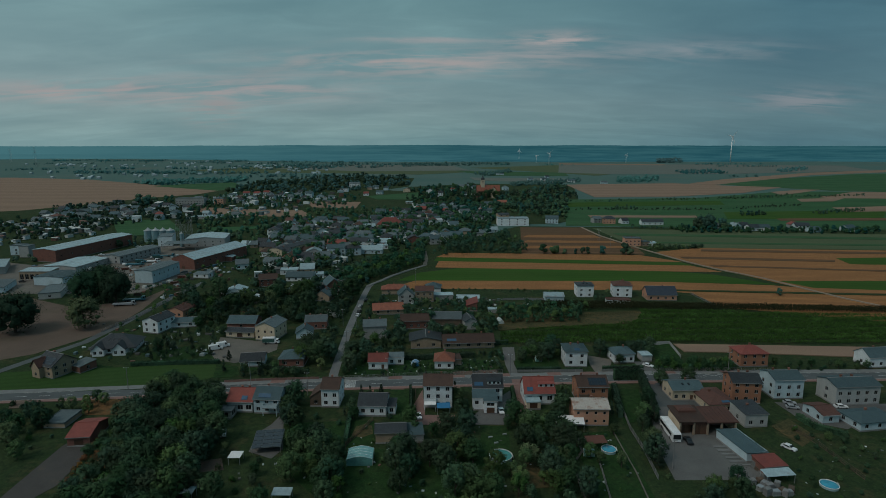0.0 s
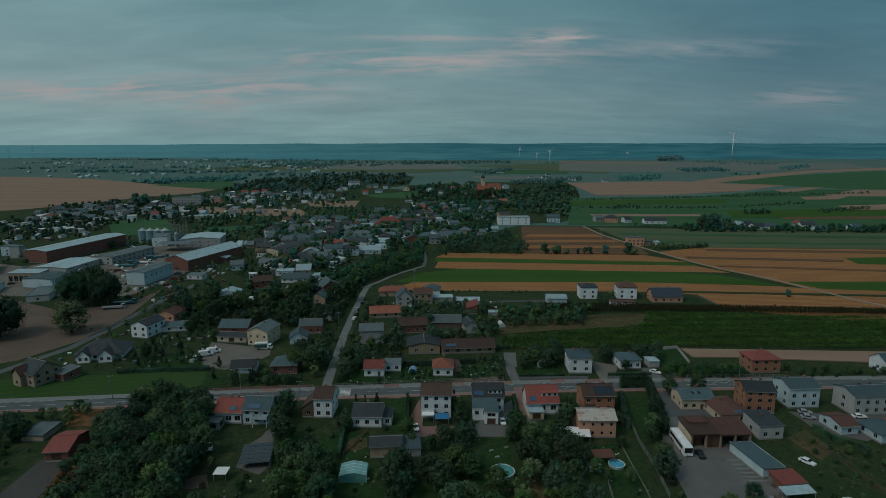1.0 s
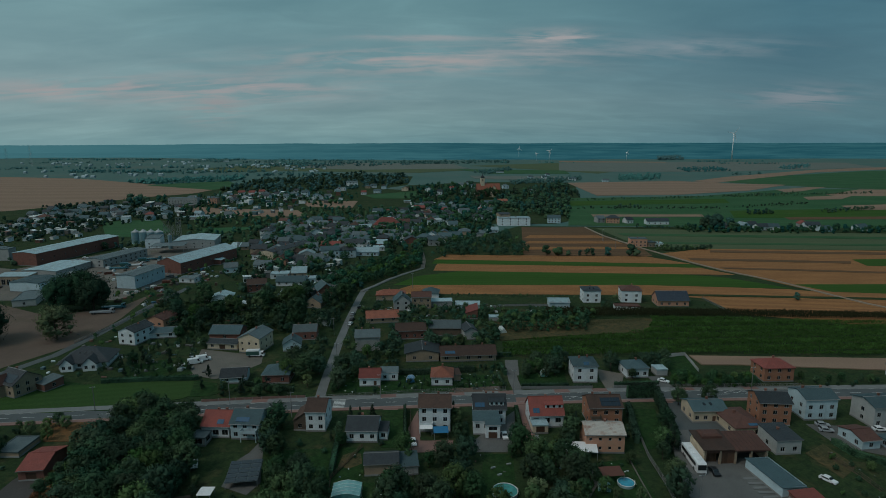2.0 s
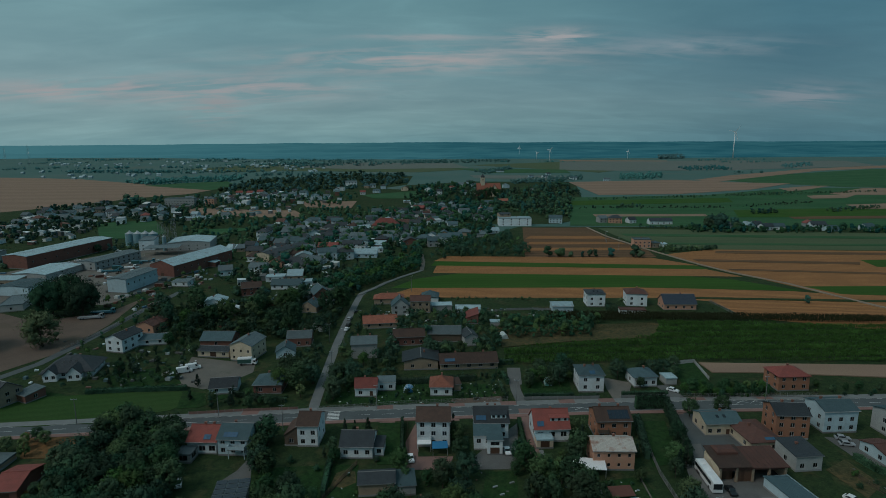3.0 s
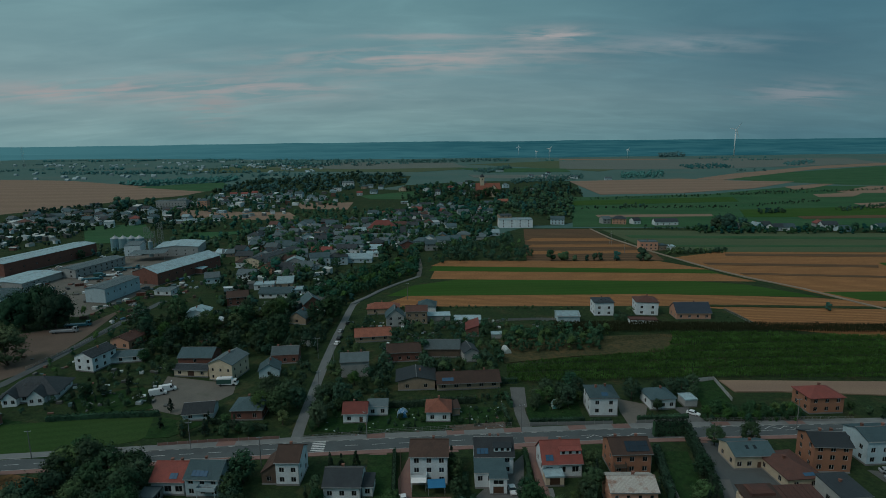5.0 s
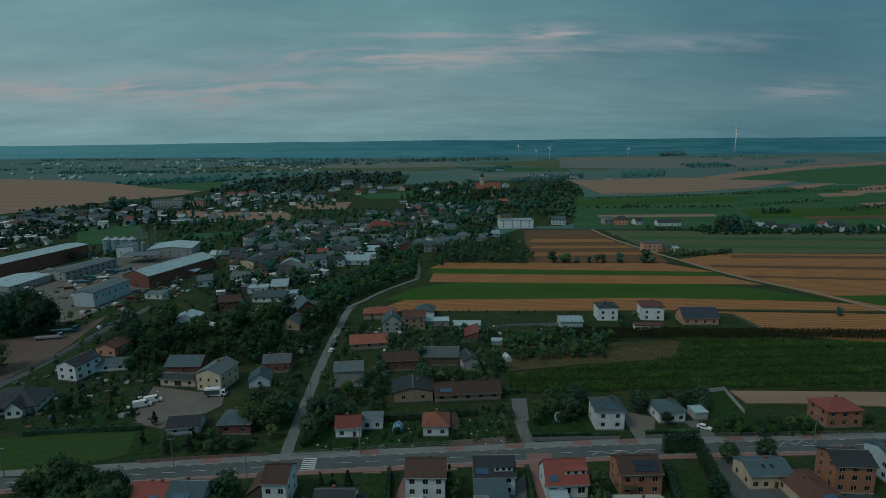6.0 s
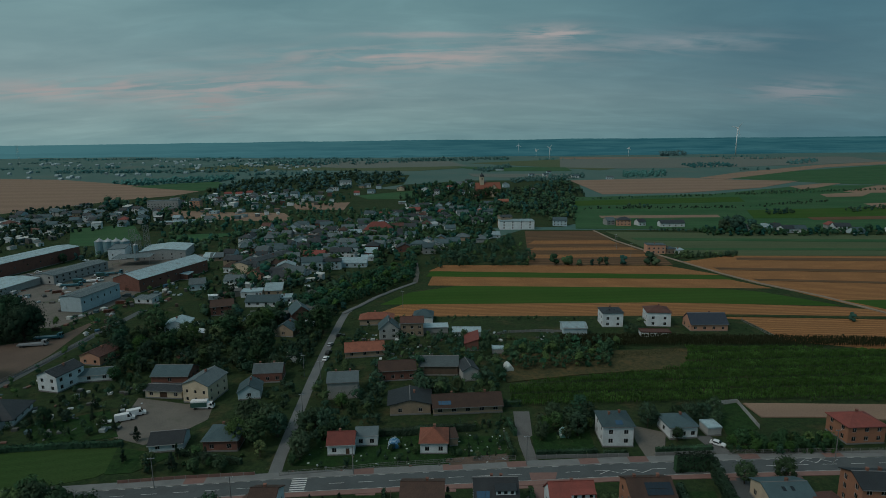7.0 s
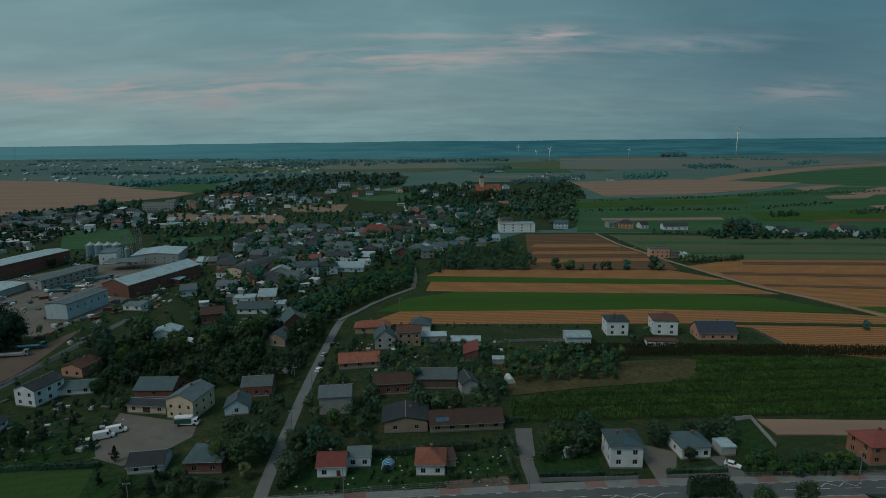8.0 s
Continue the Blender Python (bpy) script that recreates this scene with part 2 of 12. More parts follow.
M["frame"] = mottled("white_plastic", (0.46, 0.46, 0.46), (0.4, 0.4, 0.4), 1, 5, 0.4, 0, 0)
M["trim"] = mottled("grey_trim", (0.22, 0.22, 0.22), (0.18, 0.18, 0.18), 1, 5, 0.5, 0.2, 0)
M["door"] = mottled("dark_wood_door", (0.10, 0.055, 0.035), (0.08, 0.045, 0.03), 1, 8, 0.6, 0.3, 0.1)
M["chimney"] = mottled("chimney_brick", (0.24, 0.11, 0.08), (0.18, 0.09, 0.07), 1.5, 8, 0.9, 0.25, 0.3)
gm, gn, gl, gb = nodes_of("window_glass", 0.08, 0, 0.5)
gb.inputs["Base Color"].default_value = (0.012, 0.016, 0.018, 1)
M["glass"] = gm
# lighter blue than bare cells: the sky's reflection is put into this colour
M["pv"] = mottled("solar_cells", (0.035, 0.085, 0.15), (0.045, 0.10, 0.17), 1, 5, 0.15, 0.1, 0, spec=0.6)
M["pv_dark"] = mottled("dark_solar_cells", (0.015, 0.024, 0.036), (0.022, 0.032, 0.044), 1, 5, 0.2, 0.1, 0, spec=0.5)
cm, cn, cl, cb = nodes_of("garden_clutter", 0.7)
cg = cn.new("ShaderNodeNewGeometry")
cr = cn.new("ShaderNodeValToRGB")
cr.color_ramp.interpolation = "CONSTANT"
for k, c in enumerate(((0.62, 0.66, 0.68), (0.12, 0.13, 0.13), (0.34, 0.38, 0.39), (0.07, 0.12, 0.13), (0.16, 0.08, 0.06), (0.5, 0.52, 0.5), (0.09, 0.09, 0.085))):
    e = cr.color_ramp.elements[k] if k < 2 else cr.color_ramp.elements.new(k / 7)
    e.position, e.color = k / 7, (*c, 1)
cl.new(cg.outputs["Random Per Island"], cr.inputs[0])
cl.new(mixed(cn, cl, cr.outputs[0], (0.1, 0.1, 0.09), grain(cn, cl, 0.7, 4, coords(cn, cl), 0.5, 0.9)), cb.inputs["Base Color"])
M["clutter"] = cm
M["asphalt"] = mottled("worn_asphalt", (0.097, 0.110, 0.113), (0.072, 0.082, 0.085), 0.12, 5, 0.9, 0.0, 0.2, stain=(0.06, 0.061, 0.063))
M["lane"] = mottled("pale_asphalt", (0.165, 0.175, 0.175), (0.125, 0.132, 0.132), 0.12, 5, 0.9, 0.0, 0.2)
M["paving"] = mottled("concrete_paving", (0.195, 0.205, 0.202), (0.148, 0.154, 0.152), 0.3, 6, 0.9, 0.05, 0.2, stain=(0.12, 0.122, 0.12))
M["redpaving"] = mottled("red_paving", (0.23, 0.135, 0.115), (0.18, 0.11, 0.098), 0.4, 6, 0.9, 0.1, 0.2)
M["kerb"] = mottled("kerb_stone", (0.306, 0.306, 0.297), (0.238, 0.238, 0.230), 0.6, 6, 0.9, 0.05, 0.2)
M["concrete"] = mottled("yard_concrete", (0.140, 0.140, 0.136), (0.098, 0.098, 0.095), 0.12, 3, 0.9, 0.05, 0.2, stain=(0.075, 0.073, 0.07))
M["dirt"] = mottled("bare_earth", (0.14, 0.10, 0.077), (0.10, 0.074, 0.058), 0.08, 1.8, 0.95, 0.05, 0.3, stain=(0.085, 0.07, 0.045))
M["darkgravel"] = mottled("dark_gravel", (0.075, 0.07, 0.065), (0.055, 0.052, 0.05), 0.15, 3, 0.95, 0.05, 0.3, stain=(0.11, 0.09, 0.06))
M["gravelly"] = mottled("gravel_yard", (0.165, 0.150, 0.130), (0.115, 0.107, 0.094), 0.10, 2.2, 0.95, 0.05, 0.4, stain=(0.075, 0.085, 0.055))
M["paint"] = mottled("road_paint", (0.7, 0.7, 0.68), (0.5, 0.5, 0.49), 1.5, 8, 0.8, 0, 0)
M["grass"] = rough_land("meadow_grass", (0.026, 0.046, 0.019), (0.037, 0.057, 0.024), (0.090, 0.070, 0.038), (0.017, 0.030, 0.016))
M["lawn"] = rough_land("mown_lawn", (0.018, 0.047, 0.015), (0.026, 0.057, 0.019), (0.040, 0.049, 0.023), (0.013, 0.030, 0.012))
M["gold"] = field_mat("stubble_field", (0.43, 0.208, 0.088), (0.145, 0.074, 0.036), (0.27, 0.138, 0.064), 2.6, strength=0.85)
# ripe crop muted and less red: some distance haze is in the colour
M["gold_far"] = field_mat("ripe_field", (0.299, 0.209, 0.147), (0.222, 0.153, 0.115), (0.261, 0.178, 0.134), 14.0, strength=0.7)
M["tan"] = field_mat("harrowed_field", (0.205, 0.118, 0.068), (0.074, 0.050, 0.031), (0.118, 0.081, 0.050), 7.0, strength=0.9)
M["green"] = field_mat("beet_field", (0.046, 0.104, 0.020), (0.033, 0.077, 0.016), (0.060, 0.098, 0.025), 6.0, strength=0.6)
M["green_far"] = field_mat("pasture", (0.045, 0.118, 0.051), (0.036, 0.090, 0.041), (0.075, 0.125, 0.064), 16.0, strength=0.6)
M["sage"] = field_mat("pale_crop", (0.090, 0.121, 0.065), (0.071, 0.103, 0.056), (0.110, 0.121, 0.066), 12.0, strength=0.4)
# fallow tone greyed and paled by haze put into it
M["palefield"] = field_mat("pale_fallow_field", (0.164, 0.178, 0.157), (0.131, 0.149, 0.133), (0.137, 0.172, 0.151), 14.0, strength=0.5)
M["fallow"] = rough_land("dry_fallow", (0.060, 0.062, 0.030), (0.085, 0.070, 0.036), (0.16, 0.105, 0.05), (0.035, 0.045, 0.024))
M["rustsoil"] = rough_land("rusty_soil", (0.125, 0.070, 0.034), (0.16, 0.088, 0.040), (0.19, 0.105, 0.045), (0.06, 0.05, 0.026))
M["track"] = mottled("sandy_track", (0.30, 0.24, 0.18), (0.23, 0.185, 0.14), 0.1, 2.0, 0.95, 0, 0.2)
# teal-leaning ground colour, with the haze of the far plain put in
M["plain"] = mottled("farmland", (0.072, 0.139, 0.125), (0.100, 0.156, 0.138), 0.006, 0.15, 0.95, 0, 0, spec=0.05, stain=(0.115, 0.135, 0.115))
M["leaf"] = foliage("tree_leaves", (0.036, 0.075, 0.039), (0.050, 0.096, 0.047), (0.044, 0.081, 0.044))
M["leaf_light"] = foliage("light_leaves", (0.050, 0.104, 0.037), (0.068, 0.124, 0.045), (0.062, 0.106, 0.046))
M["leaf_dark"] = foliage("dark_leaves", (0.031, 0.066, 0.042), (0.041, 0.083, 0.051), (0.036, 0.072, 0.047))
# not another species: a mild haze tint is put into these leaves
M["leaf_blue"] = foliage("haze_tinted_leaves", (0.029, 0.078, 0.052), (0.039, 0.094, 0.059), (0.034, 0.087, 0.055))
# dark green with the blue of distant haze mixed into it
M["leaf_far"] = foliage("hazed_far_leaves", (0.022, 0.066, 0.056), (0.028, 0.080, 0.066), (0.025, 0.073, 0.060))
# far foliage made paler and bluer: haze is put into the leaf colour
M["leaf_haze"] = foliage("pale_hazed_leaves", (0.053, 0.147, 0.150), (0.067, 0.168, 0.170), (0.061, 0.157, 0.159))
M["leaf_pale"] = foliage("pale_willow_leaves", (0.090, 0.142, 0.062), (0.118, 0.172, 0.072), (0.103, 0.155, 0.066))
M["crop"] = field_mat("young_crop", (0.041, 0.084, 0.023), (0.030, 0.066, 0.020), (0.051, 0.080, 0.030), 0.9, strength=0.6)
M["needle"] = foliage("conifer_needles", (0.024, 0.043, 0.030), (0.032, 0.054, 0.036), (0.030, 0.048, 0.034))
M["maize"] = foliage("maize_leaves", (0.050, 0.094, 0.031), (0.068, 0.119, 0.040), (0.057, 0.102, 0.036))
M["reed"] = foliage("dry_reeds", (0.051, 0.055, 0.027), (0.036, 0.044, 0.021), (0.045, 0.051, 0.025))
M["dry_leaf"] = foliage("rusty_dry_leaves", (0.17, 0.092, 0.036), (0.20, 0.115, 0.045), (0.12, 0.085, 0.036))
M["bark"] = mottled("bark", (0.07, 0.055, 0.042), (0.05, 0.04, 0.032), 1, 6, 0.95, 0.2, 0.4)
M["steel"] = mottled("galvanised_steel", (0.42, 0.44, 0.45), (0.34, 0.36, 0.37), 0.5, 4, 0.45, 0.1, 0.1, metal=0.5)
M["white_metal"] = mottled("white_painted_steel", (0.8, 0.8, 0.8), (0.72, 0.72, 0.72), 0.3, 4, 0.4, 0.05, 0)
M["dark"] = mottled("black_plastic", (0.02, 0.02, 0.021), (0.03, 0.03, 0.03), 1, 6, 0.6, 0.2, 0)

# ---- building helpers ----
class Mesher:
    """Collects corners and faces for one mesh."""

    def __init__(self):
        self.v, self.f = [], []

    def face(self, *pts):
        i = len(self.v)
        self.v.extend(pts)
        self.f.append(tuple(range(i, i + len(pts))))

    def box(self, x0, x1, y0, y1, z0, z1, turn=None):
        c = [(x, y, z) for z in (z0, z1) for x, y in ((x0, y0), (x1, y0), (x1, y1), (x0, y1))]
        if turn:
            c = [tuple(turn @ Vector(p)) for p in c]
        i = len(self.v)
        self.v.extend(c)
        self.f.extend(tuple(i + k for k in q) for q in
                      ((3, 2, 1, 0), (4, 5, 6, 7), (0, 1, 5, 4), (1, 2, 6, 5), (2, 3, 7, 6), (3, 0, 4, 7)))

    def loft(self, rings, close=True, cap=True):
        """Skins rings of equal length, each a list of points."""
        i, k = len(self.v), len(rings[0])
        for ring in rings:
            self.v.extend(ring)
        for r in range(len(rings) - 1):
            for j in range(k if close else k - 1):
                a, b = i + r * k + j, i + r * k + (j + 1) % k
                self.f.append((a, b, b + k, a + k))
        if cap:
            self.f.append(tuple(i + j for j in reversed(range(k))))
            self.f.append(tuple(i + (len(rings) - 1) * k + j for j in range(k)))

    def tube(self, path, radii, sides=8):
        """A round bar along a path of points."""
        rings = []
        for j, p in enumerate(path):
            a, b = Vector(path[max(j - 1, 0)]), Vector(path[min(j + 1, len(path) - 1)])
            d = (b - a).normalized()
            s = d.orthogonal().normalized()
            u = d.cross(s)
            r = radii[j] if isinstance(radii, (list, tuple)) else radii
            rings.append([tuple(Vector(p) + r * (math.cos(q) * s + math.sin(q) * u))
                          for q in (2 * math.pi * i / sides for i in range(sides))])
        self.loft(rings)

    def turned(self, profile, sides=16, at=(0, 0, 0)):
        """A turned body: (radius, height) pairs round an upright axis."""
        self.loft([[(at[0] + r * math.cos(q), at[1] + r * math.sin(q), at[2] + z)
                    for q in (2 * math.pi * i / sides for i in range(sides))] for r, z in profile])

    def lattice(self, xs, zs, y0, y1, open_cells):
        """One connected upright plate with rectangular openings, given by column and row."""
        i, nx, nz = len(self.v), len(xs), len(zs)
        for y in (y0, y1):
            self.v.extend((x, y, z) for z in zs for x in xs)
        k = nx * nz

        def solid(c, r):
            return 0 <= c < nx - 1 and 0 <= r < nz - 1 and (c, r) not in open_cells
        for c in range(nx - 1):
            for r in range(nz - 1):
                if not solid(c, r):
                    continue
                a, b, d, e = i + r * nx + c, i + r * nx + c + 1, i + (r + 1) * nx + c + 1, i + (r + 1) * nx + c
                self.f.extend(((a, b, d, e), (a + k, e + k, d + k, b + k)))
                for oc, orr, p, q in ((c, r - 1, a, b), (c + 1, r, b, d), (c, r + 1, d, e), (c - 1, r, e, a)):
                    if not solid(oc, orr):
                        self.f.append((q, p, p + k, q + k))

    def mesh(self, name, mat, smooth=False):
        me = bpy.data.meshes.new(name)
        me.from_pydata(self.v, [], self.f)
        me.materials.append(mat)
        if smooth:
            me.shade_smooth()
        me.update()
        return me


def part(name, mb, mat, parent, label="", smooth=False, at=None):
    me = mb if isinstance(mb, bpy.types.Mesh) else mb.mesh(name, mat, smooth)
    ob = new(name, me)
    ob.parent = parent
    if at is not None:
        ob.matrix_basis = at
    return tagged(ob, label)


def thing(name, m, label, category, group="", kind=""):
    ob = new(name)
    ob.empty_display_size = 0.3
    ob.matrix_basis = m
    return tagged(ob, label, category, group, kind)


def solo(name, mb, mat, label, category, group="", kind="", m=None, smooth=False):
    ob = new(name, mb.mesh(name, mat, smooth))
    if m is not None:
        ob.matrix_basis = m
    return tagged(ob, label, category, group, kind)


SHARED = {}
KEEP_OFF = []
KEEP_OUT = []
LAYER = [0.0]


def window_meshes(w, h):
    """Frame with mullion and a pane, centred on the opening, set in the xz plane, facing -y."""
    key = (round(w, 1), round(h, 1))
    if key not in SHARED:
        w, h = key
        a, b, t = w / 2, h / 2, 0.07
        fr = Mesher()
        if w > 0.9:
            fr.lattice([-a, -a + t, -t / 2, t / 2, a - t, a], [-b, -b + t, b - t, b], 0.0, 0.07, {(1, 1), (3, 1)})
        else:
            fr.lattice([-a, -a + t, a - t, a], [-b, -b + t, b - t, b], 0.0, 0.07, {(1, 1)})
        pn = Mesher()
        pn.box(-a + t, a - t, 0.025, 0.045, -b + t, b - t)
        SHARED[key] = fr.mesh("window", M["frame"]), pn.mesh("pane", M["glass"])
    return SHARED[key]


def wall_panel(mb, a, b, z0, z1, holes, reveal=0.16):
    """An upright wall from a to b (plan points; outside lies to the right of the way from a to b) with openings (u, z, w, h) by their lower left."""
    a, b = Vector((*a, 0)), Vector((*b, 0))
    ln = (b - a).length
    d = (b - a) / ln
    inward = Vector((-d.y, d.x, 0))
    us = sorted({0.0, ln, *[u for h in holes for u in (h[0], h[0] + h[2])]})
    zs = sorted({z0, z1, *[z for h in holes for z in (h[1], h[1] + h[3])]})

    def at(u, z, deep=0.0):
        p = a + d * u + inward * deep
        return (p.x, p.y, z)
    for u0, u1 in zip(us, us[1:]):
        for v0, v1 in zip(zs, zs[1:]):
            cu, cv = (u0 + u1) / 2, (v0 + v1) / 2
            if any(h[0] < cu < h[0] + h[2] and h[1] < cv < h[1] + h[3] for h in holes):
                continue
            mb.face(at(u0, v0), at(u1, v0), at(u1, v1), at(u0, v1))
    for u, z, w, h in holes:
        for p, q in (((u, z), (u + w, z)), ((u + w, z), (u + w, z + h)), ((u + w, z + h), (u, z + h)), ((u, z + h), (u, z))):
            mb.face(at(*p), at(*p, reveal), at(*q, reveal), at(*q))


def roof_mesh(kind, w, d, h, rh, over=0.45, thick=0.2):
    """A pitched roof on walls w by d, with eaves at h and a rise of rh; 'gable' has its ridge along x, 'front' along y."""
    mb = Mesher()
    if kind in ("gable", "front"):
        half, ln = (d / 2, w / 2) if kind == "gable" else (w / 2, d / 2)
        drop = rh / half * over
        sec = [(-half - over, h - drop), (0, h + rh), (half + over, h - drop), (half + over, h - drop + thick), (0, h + rh + thick * 1.1), (-half - over, h - drop + thick)]
        e = ln + 0.35
        if kind == "gable":
            mb.loft([[(-e, y, z) for y, z in sec], [(e, y, z) for y, z in sec]], cap=False)
            ends = [[(s, y, z) for y, z in sec] for s in (-e, e)]
        else:
            mb.loft([[(x, e, z) for x, z in sec], [(x, -e, z) for x, z in sec]], cap=False)
            ends = [[(x, s, z) for x, z in sec] for s in (e, -e)]
        for c in ends:
            mb.face(c[0], c[1], c[4], c[5]), mb.face(c[1], c[2], c[3], c[4])
    elif kind == "hip":
        a, b = w / 2 + over, d / 2 + over
        r = max(a - b, 0) if a > b else 0
        s = max(b - a, 0) if b > a else 0
        z0 = h - rh * over / min(a, b) * 0.6
        lo = [(-a, -b), (a, -b), (a, b), (-a, b)]
        p, q = ((-r, 0), (r, 0)) if s == 0 else ((0, -s), (0, s))
        for off, flip in ((thick, False), (0.0, True)):
            c = [(x, y, z0 + off) for x, y in lo]
            t0, t1 = (*p, h + rh + off), (*q, h + rh + off)
            fs = ([c[0], c[1], t1, t0], [c[1], c[2], t1], [c[2], c[3], t0, t1], [c[3], c[0], t0]) if s == 0 else \
                 ([c[0], c[1], t0], [c[1], c[2], t1, t0], [c[2], c[3], t1], [c[3], c[0], t0, t1])
            for f in fs:
                mb.face(*(reversed(f) if flip else f))
        for i in range(4):
            (x0, y0), (x1, y1) = lo[i], lo[(i + 1) % 4]
            mb.face((x0, y0, z0), (x1, y1, z0), (x1, y1, z0 + thick), (x0, y0, z0 + thick))
    elif kind in ("mono", "side"):
        a, b = w / 2 + 0.25, d / 2 + 0.25
        lift = {"mono": lambda x, y: rh * (y + b) / (2 * b), "side": lambda x, y: rh * (x + a) / (2 * a)}[kind]
        lo = [(-a, -b), (a, -b), (a, b), (-a, b)]
        mb.loft([[(x, y, h + lift(x, y)) for x, y in lo], [(x, y, h + 0.2 + lift(x, y)) for x, y in lo]])
    else:
        a, b = w / 2 + 0.15, d / 2 + 0.15
        mb.box(-a, a, -b, b, h, h + 0.25)
        for x0, x1, y0, y1 in ((-a, a, -b, -b + 0.2), (-a, a, b - 0.2, b), (-a, -a + 0.2, -b + 0.2, b - 0.2), (a - 0.2, a, -b + 0.2, b - 0.2)):
            mb.box(x0, x1, y0, y1, h + 0.25, h + 0.45)
    return mb


def roof_height(kind, w, d, h, rh, x, y):
    if kind == "gable":
        return h + rh * (1 - abs(y) / (d / 2))
    if kind == "front":
        return h + rh * (1 - abs(x) / (w / 2))
    if kind == "hip":
        return h + rh * max(0.0, min(1.0, min(w / 2 - abs(x), d / 2 - abs(y)) / (min(w, d) / 2)))
    return h + 0.2


def house(x, y, turn, w, d, h, roof, rh, wall, top, label, cols=3, side=2, floors=0, chimneys=1, win=(1.3, 1.45), door=0,
          name="house", category="house", group="", gutter=False, sill=1.0, solar=None, skylights=0, back=False, over=0.45, rise=2.8):
    """A house on a plan w by d whose front faces -y before it is turned; door: 1 a house door, 2 a garage door, in the front."""
    if group == "village houses" and not turn and w < 16:
        turn = random.Random(int(x * 11 + y * 3)).choice((-14, -9, -5, 4, 8, 12, 17))
    t = thing(name, pose(x, y, 0, 0, 0, turn), label, category, group)
    floors = floors or max(1, round((h - 0.4) / 2.8))
    long = max(w, d) - min(w, d)
    for k in range(-2, 3):
        o = Vector((k * long / 4, 0, 0)) if w > d else Vector((0, k * long / 4, 0))
        o.rotate(Euler((0, 0, radians(turn))))
        KEEP_OFF.append((x + o.x, y + o.y, min(w, d) * 0.55 + 0.9))
        KEEP_OFF.append((x + o.x, y + o.y - min(w, d) * 0.5 - 1.5, min(w, d) * 0.5 + 0.5))
    a, b = w / 2, d / 2
    body = Mesher()
    spots = []
    for n, (p, q, count) in enumerate((((-a, -b), (a, -b), cols), ((a, -b), (a, b), side), ((a, b), (-a, b), cols if back else 0), ((-a, b), (-a, -b), side))):
        ln = w if n in (0, 2) else d
        holes = []
        ww, wh = win
        ww = min(ww, ln / max(count, 1) * 0.7)
        for f in range(floors):
            z = sill + f * rise
            if z + wh > h - 0.12:
                z = h - 0.15 - wh
            if z < 0.3:
                continue
            for i in range(count):
                u = ln * (i + 0.5) / count - ww / 2
                if n == 0 and f == 0 and door and i == count // 2:
                    dw, dh = (1.1, 2.1) if door == 1 else (2.7, 2.3)
                    dw = min(dw, ln * 0.8)
                    u = min(max(ln * (i + 0.5) / count - dw / 2, 0.1), ln - dw - 0.1)
                    holes.append((u, 0.12, dw, dh))
                    spots.append((n, u + dw / 2, 0.12 + dh / 2, dw, dh, True))
                    continue
                holes.append((u, z, ww, wh))
                spots.append((n, u + ww / 2, z + wh / 2, ww, wh, False))
        wall_panel(body, p, q, 0.0, h, holes)
    if roof == "gable":
        for s in (-1, 1):
            body.face(*[(s * a, yy * s, z) for yy, z in ((-b, h), (b, h), (0, h + rh))])
    elif roof == "front":
        for s in (-1, 1):
            body.face(*[(xx * -s, s * b, z) for xx, z in ((-a, h), (a, h), (0, h + rh))])
    elif roof == "mono":
        body.face((-a, b, h), (a, b, h), (a, b, h + rh), (-a, b, h + rh))
        body.face((a, -b, h), (a, b, h), (a, b, h + rh)), body.face((-a, b, h), (-a, -b, h), (-a, b, h + rh))
    elif roof == "side":
        body.face((a, -b, h), (a, b, h), (a, b, h + rh), (a, -b, h + rh))
        body.face((-a, -b, h), (a, -b, h), (a, -b, h + rh)), body.face((-a, b, h), (a, b, h), (a, b, h + rh))
    part("wall", body, M[wall], t)
    if not group:
        pl = Mesher()
        pl.loft([[(-a - e, -b - e, z), (a + e, -b - e, z), (a + e, b + e, z), (-a - e, b + e, z)] for e, z in ((0.06, 0.0), (0.06, 0.45), (0.004, 0.5))], cap=False)
        part("plinth", pl, M["trim"], t)
        if roof in ("gable", "front"):
            rc = Mesher()
            e, zr = (w if roof == "gable" else d) / 2 + 0.36, h + rh + 0.2
            ends = ((-e, 0, zr), (e, 0, zr)) if roof == "gable" else ((0, -e, zr), (0, e, zr))
            rc.tube(ends, 0.14, 6)
            part("ridge_cap", rc, M["trim"] if top in ("r_dark", "r_grey", "r_teal", "r_navy") else M[top], t)
        if roof in ("gable", "mono"):
            fa = Mesher()
            fz = h - (rh / b * over if roof == "gable" else 0.0)
            fy = -b - (over if roof == "gable" else 0.25)
            fa.box(-a - 0.36, a + 0.36, fy - 0.035, fy - 0.004, fz - 0.04, fz + 0.2)
            part("fascia", fa, M["frame"] if wall in ("white", "pale") else M["trim"], t)
    rf = part("roof", roof_mesh(roof, w, d, h, rh, over), M[top], t)
    turns = {0: (0, -b + 0.1, -a, 1), 1: (90, a - 0.1, -b, 1), 2: (180, b - 0.1, a, -1), 3: (270, -a + 0.1, b, -1)}
